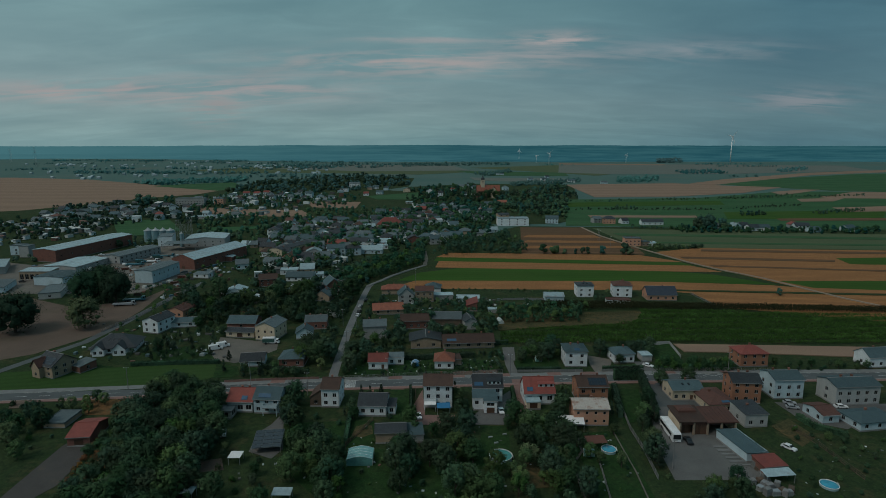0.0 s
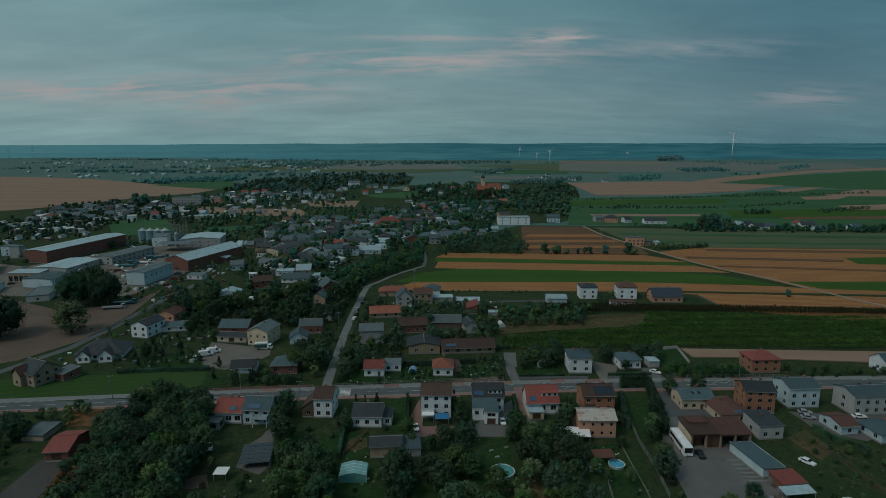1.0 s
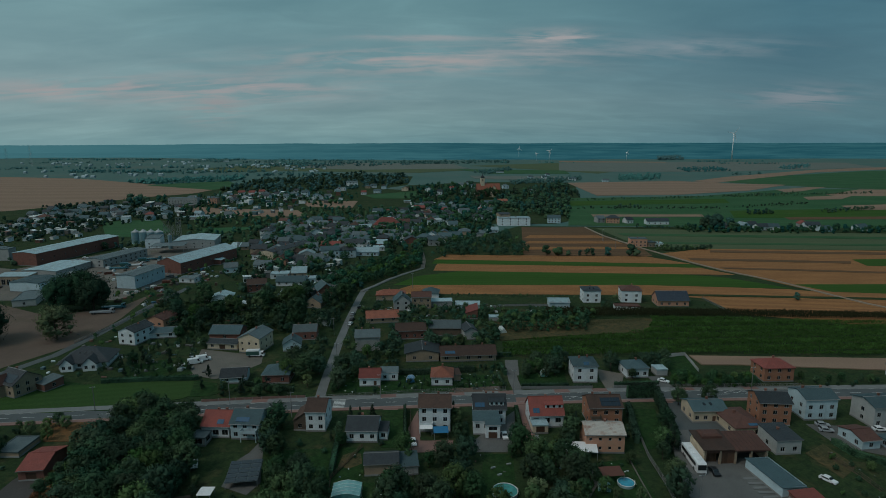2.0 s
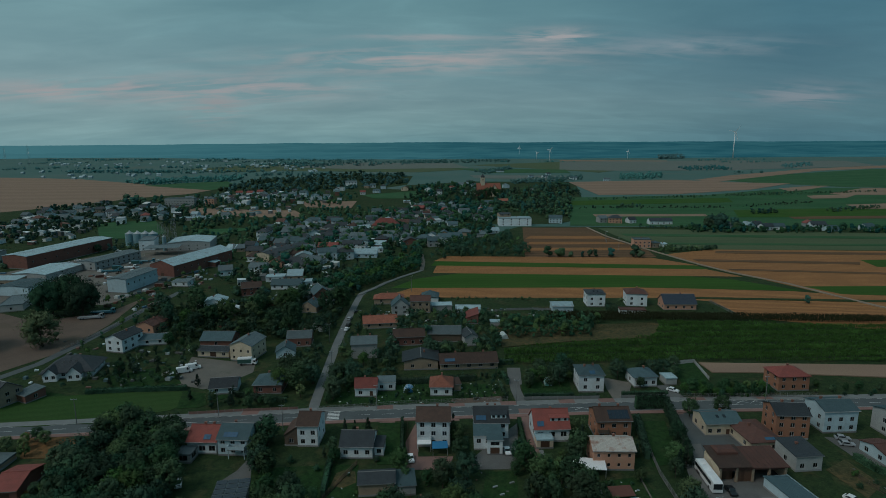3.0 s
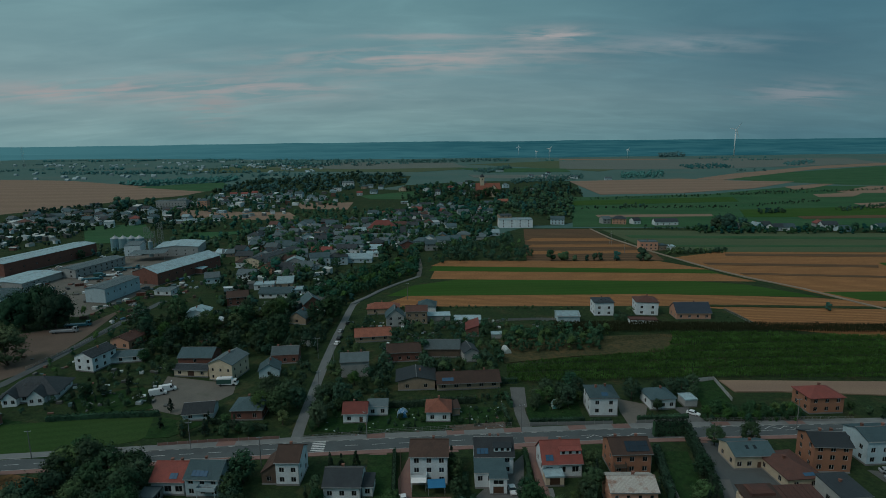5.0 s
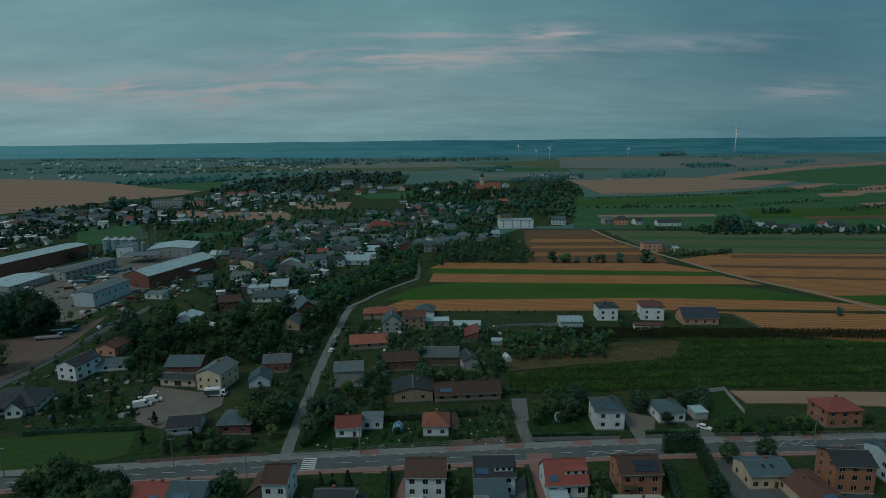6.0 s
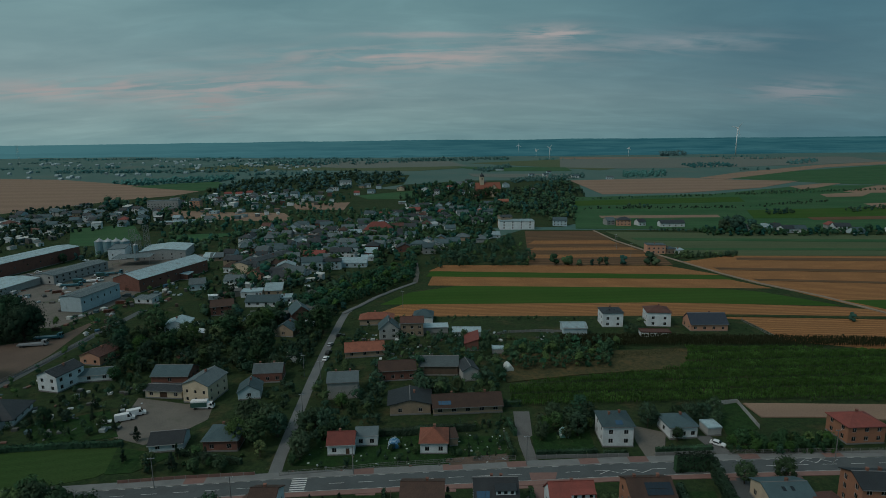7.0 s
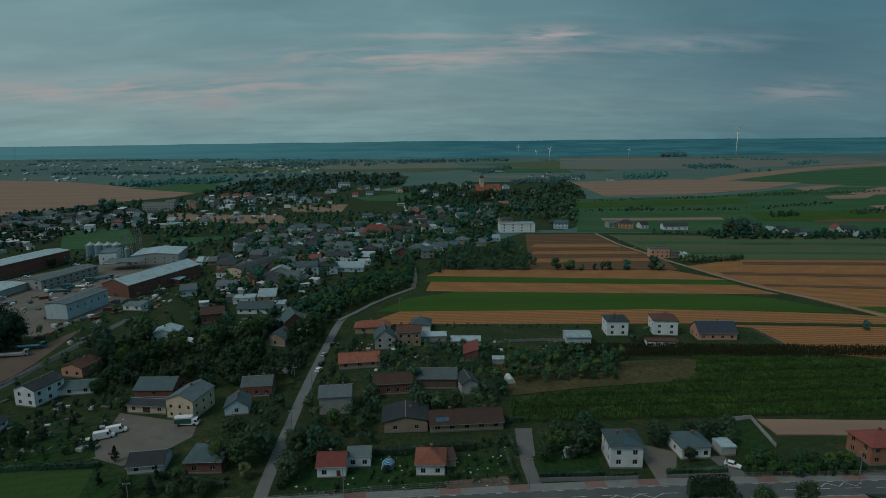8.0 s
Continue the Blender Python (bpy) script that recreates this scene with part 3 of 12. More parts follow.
    for n, u, z, ww, wh, isdoor in spots:
        ang, off, base, s = turns[n]
        px, py = (base + s * u, off) if n in (0, 2) else (off, base + s * u)
        at = pose(px, py, z, 0, 0, ang)
        if isdoor:
            key = ("door", round(ww, 1), round(wh, 1))
            if key not in SHARED:
                leaf = Mesher()
                leaf.box(-ww / 2, ww / 2, 0, 0.06, -wh / 2, wh / 2)
                for k in range(4):
                    leaf.box(-ww / 2 + 0.08, ww / 2 - 0.08, -0.02, 0, -wh / 2 + 0.05 + k * wh / 4, -wh / 2 + (k + 1) * wh / 4 - 0.05)
                SHARED[key] = leaf.mesh("door", M["door"])
            part("door", SHARED[key], None, t, at=at)
        else:
            fr, pn = window_meshes(ww, wh)
            wo = part("window", fr, None, t, at=at)
            part("pane", pn, None, wo)
    rnd = random.Random(int(x * 7 + y * 13))
    for k in range(chimneys):
        cx = (k - (chimneys - 1) / 2) * w * 0.4 + rnd.uniform(-0.12, 0.12) * w
        cy = rnd.uniform(0.02, 0.15) * d
        cz = roof_height(roof, w, d, h, rh, cx, cy)
        ch = Mesher()
        ch.box(cx - 0.3, cx + 0.3, cy - 0.3, cy + 0.3, cz - 0.6, cz + 0.95)
        ch.box(cx - 0.38, cx + 0.38, cy - 0.38, cy + 0.38, cz + 0.95, cz + 1.07)
        part("chimney", ch, M["chimney"], rf)
    if gutter and roof in ("gable", "hip"):
        z = h - rh / b * over * (1.0 if roof == "gable" else 0.6)
        gt = Mesher()
        gt.tube([(-a - 0.35, -b - over - 0.06, z + 0.12), (a + 0.35, -b - over - 0.06, z + 0.12)], 0.08, 6)
        gt.tube([(a - 0.1, -b - over, z + 0.1), (a - 0.1, -b - 0.08, z - 0.3), (a - 0.1, -b - 0.08, 0.1)], 0.05, 6)
        part("gutter", gt, M["trim"], t)
    if solar and roof in ("gable", "hip"):
        ang = math.atan2(rh, b)
        nx, ny, ox = solar
        for i in range(nx):
            for j in range(ny):
                key = "pvmod%d" % (nx > 5)
                if key not in SHARED:
                    pv = Mesher()
                    pv.box(-0.5, 0.5, -0.8, 0.8, 0, 0.04)
                    SHARED[key] = pv.mesh("solar_panel", M["pv_dark" if nx > 5 else "pv"])
                yy = -b + (0.9 + j * 1.68) * math.cos(ang) + 0.2
                m = pose(ox + (i - (nx - 1) / 2) * 1.06, yy, h + (yy + b) / b * rh + 0.33) @ pose(0, 0, 0, math.degrees(ang), 0, 0)
                part("solar_panel", SHARED[key], None, rf, at=m)
    for k in range(skylights):
        ang = math.atan2(rh, b)
        xx = (k - (skylights - 1) / 2) * 2.2
        yy = -b * 0.45
        m = pose(xx, yy, h + (yy + b) / b * rh + 0.26) @ pose(0, 0, 0, math.degrees(ang), 0, 0)
        sk = Mesher()
        sk.box(-0.4, 0.4, -0.6, 0.6, 0, 0.07)
        part("skylight", sk, M["glass"], rf, at=m)
    return t


def gable_wing(t, x, y, w, d, h, rh, wall, top, count=1):
    """A gabled front bay that stands out from a house wall at y by d, its ridge running back into the roof."""
    a = w / 2
    mb = Mesher()
    wall_panel(mb, (x - a, y - d), (x + a, y - d), 0, h, [(w * (i + 0.5) / count - 0.6, 0.9, 1.2, 1.4) for i in range(count)])
    wall_panel(mb, (x + a, y - d), (x + a, y), 0, h, [])
    wall_panel(mb, (x - a, y), (x - a, y - d), 0, h, [])
    mb.face((x - a, y - d, h), (x + a, y - d, h), (x, y - d, h + rh))
    bay = part("bay", mb, M[wall], t)
    rf = Mesher()
    sec = [(-a - 0.35, h - 0.25), (0, h + rh), (a + 0.35, h - 0.25), (a + 0.35, h - 0.05), (0, h + rh + 0.22), (-a - 0.35, h - 0.05)]
    rf.loft([[(x + px, y + 2.5, z) for px, z in sec], [(x + px, y - d - 0.4, z) for px, z in sec]])
    part("bay_roof", rf, M[top], bay)
    for i in range(count):
        fr, pn = window_meshes(1.2, 1.4)
        at = pose(x - a + w * (i + 0.5) / count, y - d + 0.1, 1.6)
        part("window", fr, None, bay, at=at)
        part("pane", pn, None, bay, at=at)


def dormer(t, x, y, z, w, h, d, wall, top, count=3):
    """A dormer on a roof slope: its front stands at y and its roof runs back by d."""
    a = w / 2
    mb = Mesher()
    holes = [(w * (i + 0.5) / count - 0.45, z + 0.3, 0.9, h - 0.5) for i in range(count)]
    wall_panel(mb, (x - a, y), (x + a, y), z, z + h, holes)
    mb.face((x - a, y, z), (x - a, y, z + h), (x - a, y + d, z + h))
    mb.face((x + a, y, z), (x + a, y + d, z + h), (x + a, y, z + h))
    dm = part("dormer", mb, M[wall], t)
    rf = Mesher()
    rf.loft([[(x - a - 0.3, y - 0.4, z + h), (x + a + 0.3, y - 0.4, z + h), (x + a + 0.3, y + d, z + h + 0.35), (x - a - 0.3, y + d, z + h + 0.35)],
             [(x - a - 0.3, y - 0.4, z + h + 0.15), (x + a + 0.3, y - 0.4, z + h + 0.15), (x + a + 0.3, y + d, z + h + 0.5), (x - a - 0.3, y + d, z + h + 0.5)]])
    part("dormer_roof", rf, M[top], dm)
    for i in range(count):
        fr, pn = window_meshes(0.9, round(h - 0.5, 1))
        part("window", fr, None, dm, at=pose(x - a + w * (i + 0.5) / count, y + 0.08, z + 0.3 + (h - 0.5) / 2))
        part("pane", pn, None, dm, at=pose(x - a + w * (i + 0.5) / count, y + 0.08, z + 0.3 + (h - 0.5) / 2))


def balcony(t, x, y, z, w, d, mat="white"):
    """A slab with a solid parapet, in front of a wall at y."""
    mb = Mesher()
    mb.box(x - w / 2, x + w / 2, y - d, y, z - 0.18, z)
    part("balcony_slab", mb, M["paving"], t)
    pr = Mesher()
    pr.loft([[(x - w / 2, y, zz), (x - w / 2, y - d, zz), (x + w / 2, y - d, zz), (x + w / 2, y, zz), (x + w / 2 - 0.1, y, zz), (x + w / 2 - 0.1, y - d + 0.1, zz), (x - w / 2 + 0.1, y - d + 0.1, zz), (x - w / 2 + 0.1, y, zz)] for zz in (z, z + 0.95)])
    part("parapet", pr, M[mat], t)
    for s in (-1, 1):
        ps = Mesher()
        ps.box(x + s * (w / 2 - 0.15) - 0.1, x + s * (w / 2 - 0.15) + 0.1, y - d + 0.05, y - d + 0.25, 0, z - 0.18)
        part("pillar", ps, M[mat], t)


def garage_hall(x, y, turn, w, d, h):
    """A hall of four vehicle bays, two shut by brown doors, under one low roof."""
    t = thing("garage_hall", pose(x, y, 0, 0, 0, turn), "long garage hall with open bays and red-brown sheet roof", "garage")
    KEEP_OFF.append((x - w / 4, y, d * 0.7)), KEEP_OFF.append((x + w / 4, y, d * 0.7))
    a, b = w / 2, d / 2
    wl_ = Mesher()
    for x0, x1, y0, y1 in ((-a, -a + 0.3, -b, b), (a - 0.3, a, -b, b), (-a + 0.3, a - 0.3, b - 0.3, b)):
        wl_.box(x0, x1, y0, y1, 0, h if y0 == -b else h + 0.85)
    part("wall", wl_, M["cream"], t)
    bays = 4
    for k in range(bays + 1):
        px = -a + 0.35 + k * (w - 0.7) / bays
        pl = Mesher()
        pl.box(px - 0.3, px + 0.3, -b, -b + 0.5, 0, h)
        part("pillar", pl, M["beige"], t)
    ln = Mesher()
    ln.box(-a, a, -b + 0.05, -b + 0.45, h - 0.7, h)
    part("lintel", ln, M["r_rbrown"], t)
    for k in (0, 1):
        px = -a + 0.35 + (k + 0.5) * (w - 0.7) / bays
        for j in range(4):
            dr = Mesher()
            q = ((w - 0.7) / bays - 0.7) / 4
            dr.box(px - 2 * q + j * q + 0.02, px - q + j * q - 0.02, -b + 0.35 if k else -b + 1.5, -b + 0.43 if k else -b + 1.58, 0.03, h - 0.7)
            part("door_leaf", dr, M["door"], t)
    rf = Mesher()
    lo = [(-a - 0.4, -b - 0.4), (-0.6, -b - 0.4), (-0.6, b + 0.4), (-a - 0.4, b + 0.4)]
    rf.loft([[(px, py, h + (1.5 if py > 0 else 0.25) + q) for px, py in lo] for q in (0.0, 0.25)])
    roof = part("roof", rf, M["r_brown"], t, "brown sheet roof")
    up = Mesher()
    up.loft([[(px, py, z) for px, py in ((-a + 1.5 + i, 0.4 + i), (-a + 7.5 - i, 0.4 + i), (-a + 7.5 - i, b + 0.2 - i), (-a + 1.5 + i, b + 0.2 - i))]
             for z, i in ((h + 0.9, 0.0), (h + 1.8, 0.1), (h + 2.3, 0.8))])
    part("roof_lantern", up, M["r_rbrown"], roof)
    lw = Mesher()
    lo = [(-0.55, -b - 0.4), (a + 0.5, -b - 0.4), (a + 0.5, b + 0.4), (-0.55, b + 0.4)]
    lw.loft([[(px, py, h + (0.95 if py > 0 else -0.05) + q) for px, py in lo] for q in (0.0, 0.22)])
    low = part("roof", lw, M["r_rbrown"], t)
    for k in range(8):
        sm = Mesher()
        px = -0.2 + k * (a + 0.4) / 8
        sm.loft([[(px + q, py, h + (0.95 if py > 0 else -0.05) + e) for q, py in ((-0.05, -b - 0.4), (0.05, -b - 0.4), (0.05, b + 0.4), (-0.05, b + 0.4))] for e in (0.2, 0.29)])
        part("seam", sm, M["r_brown"], low)
    fl = Mesher()
    fl.box(-a + 0.3, a - 0.3, -b, b - 0.3, 0.0, 0.06)
    part("floor", fl, M["concrete"], t)


def strip(name, pts, width, z0, z1, mat, label, category, shift=0.0, kind="structure", parent=None):
    """A ribbon of that width along plan points, from z0 up to z1, shifted to the left of its way."""
    ps = [Vector((*p, 0)) for p in pts]
    left, right = [], []
    for i, p in enumerate(ps):
        d = (ps[min(i + 1, len(ps) - 1)] - ps[max(i - 1, 0)]).normalized()
        n = Vector((-d.y, d.x, 0))
        left.append(p + n * (shift + width / 2)), right.append(p + n * (shift - width / 2))
    for a, b in zip(ps, ps[1:]):
        n = max(1, int((b - a).length / 4))
        for k in range(n + 1):
            q = a + (b - a) * (k / n)
            if abs(q.x) < 330 and q.y < 420 and width > 3:
                KEEP_OFF.append((q.x, q.y, width / 2 + 2.4))
    mb = Mesher()
    mb.loft([[(a.x, a.y, z0), (b.x, b.y, z0), (b.x, b.y, z1), (a.x, a.y, z1)] for a, b in zip(left, right)])
    if parent:
        return part(name, mb, M[mat], parent, label)
    return solo(name, mb, M[mat], label, category, kind=kind)


def patch(name, pts, z, mat, label, category, turn=0.0, kind="structure"):
    """A flat piece of land, its texture laid along a way turned by that angle."""
    LAYER[0] += 0.004
    z = z + LAYER[0]
    m = pose(pts[0][0], pts[0][1], 0, 0, 0, turn)
    inv = m.inverted()
    if name in ("yard", "driveway", "dirt_yard", "works_yard", "farm_track", "field"):
        KEEP_OUT.append(pts)
    mb = Mesher()
    loc = [inv @ Vector((px, py, 0)) for px, py in pts]
    mb.face(*[(p.x, p.y, z) for p in loc])
    for i in range(len(loc)):
        a, b = loc[i], loc[(i + 1) % len(loc)]
        mb.face((a.x, a.y, -0.3), (b.x, b.y, -0.3), (b.x, b.y, z), (a.x, a.y, z))
    return solo(name, mb, M[mat], label, category, kind=kind, m=m)


def inside(p, poly):
    hit = False
    for (x0, y0), (x1, y1) in zip(poly, poly[1:] + poly[:1]):
        if (y0 > p[1]) != (y1 > p[1]) and p[0] < (x1 - x0) * (p[1] - y0) / (y1 - y0) + x0:
            hit = not hit
    return hit


# ---- trees ----
SOFT = {}
GOLD = (1 + 5 ** 0.5) / 2
ICO_V = [Vector(p).normalized() for a in (-1, 1) for b in (-GOLD, GOLD) for p in ((0, a, b), (a, b, 0), (b, 0, a))]
ICO_F = [t for t in itertools.combinations(range(12), 3) if all((ICO_V[a] - ICO_V[b]).length < 1.1 for a, b in itertools.combinations(t, 2))]
ICO_F = [t if (ICO_V[t[1]] - ICO_V[t[0]]).cross(ICO_V[t[2]] - ICO_V[t[0]]).dot(ICO_V[t[0]]) > 0 else (t[0], t[2], t[1]) for t in ICO_F]


def crown_mesh(rnd, wide, tall, base, lobes, leaves, size, mat, shape="round"):
    """A crown of uneven lobes: each a small dense body clothed in leaf sprays, which shade as one soft mass."""
    mb, soft = Mesher(), []
    balls = []
    spread = 0.8 if lobes >= 20 else 0.62 if lobes >= 10 else 0.52
    for _ in range(lobes):
        q, s = rnd.uniform(0, 2 * math.pi), rnd.uniform(-0.85, 1)
        r = math.sqrt(max(0, 1 - s * s)) * rnd.uniform(0.35, 1) ** 0.5
        if shape == "cone":
            s = rnd.uniform(0, 1) ** 1.4
            r, s = (1 - s) * rnd.uniform(0.55, 1), s * 2 - 1
        balls.append((Vector((r * math.cos(q) * wide * spread, r * math.sin(q) * wide * spread, base + tall * (0.5 + 0.4 * s))),
                      rnd.uniform(0.17, 0.35) * (wide if shape != "cone" else wide * (0.9 - 0.3 * s) * 0.8)))
    mid = Vector((0, 0, base + tall * 0.35))
    if lobes < 20:
        balls = [(c, r * (1.75 if lobes < 10 else 1.4)) for c, r in balls]
    core = 1.0 if lobes < 10 else 0.66
    for c, r in balls:
        i = len(mb.v)
        for d in ICO_V:
            p = c + Vector((d.x, d.y, d.z * 0.85)) * r * core * rnd.uniform(0.68, 0.95)
            mb.v.append(tuple(p))
            soft.append((d * 0.8 + (p - mid).normalized() * 0.5).normalized())
        mb.f.extend((i + a, i + b, i + e) for a, b, e in ICO_F)
    for k in range(leaves):
        c, r = balls[k % lobes]
        while True:
            n = Vector((rnd.gauss(0, 1), rnd.gauss(0, 1), rnd.gauss(0.25, 1)))
            if n.length > 0.1:
                break
        n.normalize()
        p = c + n * r * rnd.uniform(0.6, 1.45)
        round_ = (n * 0.75 + (p - mid).normalized() * 0.5).normalized()
        n = (n + Vector((rnd.gauss(0, 0.4), rnd.gauss(0, 0.4), rnd.gauss(0.1, 0.4)))).normalized()
        u = n.orthogonal().normalized()
        u = Matrix.Rotation(rnd.uniform(0, 6.28), 3, n) @ u
        v = n.cross(u)
        e = size * rnd.uniform(0.6, 1.3)
        f = e * rnd.uniform(0.5, 0.9)
        i = len(mb.v)
        mb.v.extend(tuple(q) for q in (p - u * e, p + u * e * 0.6 - v * f, p + u * e * 0.5 + v * f))
        mb.f.append((i, i + 1, i + 2))
        soft.extend([(round_ * 0.8 + n * 0.35).normalized()] * 3)
    me = mb.mesh("crown", mat, True)
    me.normals_split_custom_set_from_vertices([tuple(n) for n in soft])
    SOFT[me.name] = np.array(soft, np.float32)
    return me


def trunk_mesh(rnd, tall, base, wide, thick):
    mb = Mesher()
    lean = (rnd.uniform(-0.3, 0.3), rnd.uniform(-0.3, 0.3))
    top = base + tall * 0.6
    mb.tube([(0, 0, -0.2), (lean[0] * 0.3, lean[1] * 0.3, base * 0.6), (lean[0], lean[1], base + tall * 0.3), (lean[0] * 1.5, lean[1] * 1.5, top)],
            [thick * 1.3, thick, thick * 0.7, thick * 0.2], 7)
    for k in range(5):
        q = k * 1.26 + rnd.uniform(-0.4, 0.4)
        z0 = base * 0.7 + tall * 0.08 * k
        r = wide * rnd.uniform(0.5, 0.75)
        mb.tube([(lean[0] * 0.6, lean[1] * 0.6, z0), (r * 0.45 * math.cos(q), r * 0.45 * math.sin(q), z0 + tall * 0.16), (r * math.cos(q), r * math.sin(q), z0 + tall * 0.26)],
                [thick * 0.5, thick * 0.3, thick * 0.08], 5)
    return mb.mesh("trunk", M["bark"])


TREES = {}


def tree_kind(key, count, leaves, mats, wide=3.2, tall=7.5, base=1.4, lobes=22, size=0.36, shape="round", label=""):
    for i in range(count):
        rnd = random.Random(key + str(i))
        wi, ta = wide * rnd.uniform(0.85, 1.15), tall * rnd.uniform(0.88, 1.12)
        TREES.setdefault(key, []).append((trunk_mesh(rnd, ta, base, wi, 0.05 * wi + 0.04),
                                          crown_mesh(rnd, wi, ta, base, lobes, leaves, size, M[mats[i % len(mats)]], shape), label))


tree_kind("broad", 6, 1800, ["leaf", "leaf_dark", "leaf", "leaf_dark", "leaf_light", "leaf"], 3.5, 7.8, 0.8, 46, 0.25, label="full dark green broadleaf tree beside the gardens")
tree_kind("fruit", 4, 900, ["leaf", "leaf_light", "leaf"], 2.0, 3.8, 0.7, 18, 0.20, label="low rounded garden fruit tree in a lawn")
tree_kind("light", 3, 1200, ["leaf_light", "leaf_pale", "leaf_light"], 2.4, 5.2, 0.9, 24, 0.21, label="light green leafy garden tree")
tree_kind("spruce", 3, 1100, ["needle"], 2.0, 8.0, 0.4, 40, 0.22, "cone", label="dark green pointed spruce tree")
tree_kind("thuja", 2, 420, ["needle", "leaf_dark"], 0.8, 4.0, 0.1, 14, 0.16, "cone", label="narrow dark evergreen thuja shrub")
tree_kind("bush", 3, 260, ["leaf", "leaf_dark", "leaf_light"], 1.3, 1.7, 0.1, 10, 0.2, label="low dense green garden bush")
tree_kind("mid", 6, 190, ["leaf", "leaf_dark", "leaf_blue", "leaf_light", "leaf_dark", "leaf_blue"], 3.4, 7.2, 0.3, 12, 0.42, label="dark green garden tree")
tree_kind("dry", 2, 240, ["dry_leaf"], 1.2, 1.5, 0.05, 10, 0.2, label="rusty brown dry bush on the bank")
tree_kind("great", 2, 5500, ["leaf_dark"], 11.0, 15.0, 1.2, 130, 0.42, label="huge dark broad-crowned tree on bare earth")
tree_kind("willow", 1, 4200, ["leaf_pale"], 7.0, 12.0, 0.2, 60, 0.32, label="pale green drooping willow on bare earth")
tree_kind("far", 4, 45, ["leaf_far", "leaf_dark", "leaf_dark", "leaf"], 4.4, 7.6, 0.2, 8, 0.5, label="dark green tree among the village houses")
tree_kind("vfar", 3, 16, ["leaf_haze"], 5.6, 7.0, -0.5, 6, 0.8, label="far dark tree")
tree_kind("farspruce", 2, 90, ["needle"], 2.6, 9.5, 0.4, 7, 0.6, "cone", label="dark spruce among the village houses")


def tree(key, x, y, size=1.0, group="", label="", wide=1.0, category="tree"):
    rnd = random.Random(int(x * 31 + y * 17))
    tr, cr, lab = rnd.choice(TREES[key])
    name = {"thuja": "thuja", "bush": "bush", "dry": "bush", "spruce": "spruce_tree", "farspruce": "spruce_tree", "fruit": "fruit_tree", "light": "garden_tree", "willow": "willow_tree"}.get(key, "tree")
    t = thing(name, pose(x, y, 0, 0, 0, rnd.uniform(0, 360)) @ Matrix.Diagonal((size * wide, size * wide, size, 1)), label or lab,
              "bush" if key in ("bush", "thuja", "dry") else category, group)
    part("trunk", tr, None, t)
    part("crown", cr, None, t)
    return t


def grove(key, poly, count, size=(0.8, 1.2), group="", gap=2.5, seed=1, label=""):
    """Trees strewn over a plan shape, a gap apart, and clear of the houses and roads."""
    rnd = random.Random(seed)
    x0, x1, y0, y1 = min(p[0] for p in poly), max(p[0] for p in poly), min(p[1] for p in poly), max(p[1] for p in poly)
    got, tries = [], 0
    keys = key.split()
    while len(got) < count and tries < count * 60:
        tries += 1
        p = (rnd.uniform(x0, x1), rnd.uniform(y0, y1))
        if not inside(p, poly) or any((p[0] - q[0]) ** 2 + (p[1] - q[1]) ** 2 < gap * gap for q in got):
            continue
        if any((p[0] - q[0]) ** 2 + (p[1] - q[1]) ** 2 < q[2] ** 2 for q in KEEP_OFF) or any(inside(p, k) for k in KEEP_OUT):
            continue
        got.append(p)
        tree(rnd.choice(keys), *p, rnd.uniform(*size), group, label)
    return got

# ---- ground and distance ----
gr = Mesher()
gr.box(-4900, 4900, -900, 4900, -3, -0.02)
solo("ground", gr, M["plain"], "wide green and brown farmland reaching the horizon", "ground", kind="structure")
vg = Mesher()
vg.loft([[(-620, -150, z), (330, -150, z), (330, 335, z), (10, 345, z), (-5, 420, z), (60, 640, z), (40, 1020, z), (-180, 1150, z), (-420, 900, z), (-620, 640, z)] for z in (-0.5, 0.0)])
solo("ground", vg, M["grass"], "rough green grass between the village gardens", "grass", kind="structure")


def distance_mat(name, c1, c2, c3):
    """Far woods behind miles of moist air, the haze put in as glow; paler towards one side."""
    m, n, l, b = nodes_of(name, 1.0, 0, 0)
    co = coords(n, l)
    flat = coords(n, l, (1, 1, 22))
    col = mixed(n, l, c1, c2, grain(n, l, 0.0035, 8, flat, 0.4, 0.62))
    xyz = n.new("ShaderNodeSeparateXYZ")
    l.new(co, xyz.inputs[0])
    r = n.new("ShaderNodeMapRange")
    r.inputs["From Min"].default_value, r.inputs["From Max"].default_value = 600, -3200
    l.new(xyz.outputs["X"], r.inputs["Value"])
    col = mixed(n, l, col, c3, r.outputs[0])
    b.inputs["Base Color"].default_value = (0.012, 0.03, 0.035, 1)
    # woods give no light: this emission is the haze in front of them
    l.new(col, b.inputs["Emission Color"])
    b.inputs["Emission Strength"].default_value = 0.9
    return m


town = Mesher()
rnd = random.Random(77)
for _ in range(330):
    q = radians(rnd.uniform(-40, -10))
    r = rnd.uniform(1650, 2900)
    px, py = r * math.sin(q), r * math.cos(q)
    if noise.noise((px * 0.004, py * 0.004, 3.0)) < rnd.uniform(-0.1, 0.3):
        continue
    w, d, h = rnd.uniform(2.8, 5.5), rnd.uniform(3, 5), rnd.uniform(2.0, 4.0)
    town.loft([[(px - w, py - d, z), (px + w, py - d, z), (px + w, py + d, z), (px - w, py + d, z)] for z in (0, h)], cap=False)
    town.loft([[(px + e, py - d - 0.4, h), (px + e, py, h + 3), (px + e, py + d + 0.4, h)] for e in (-w - 0.3, w + 0.3)])
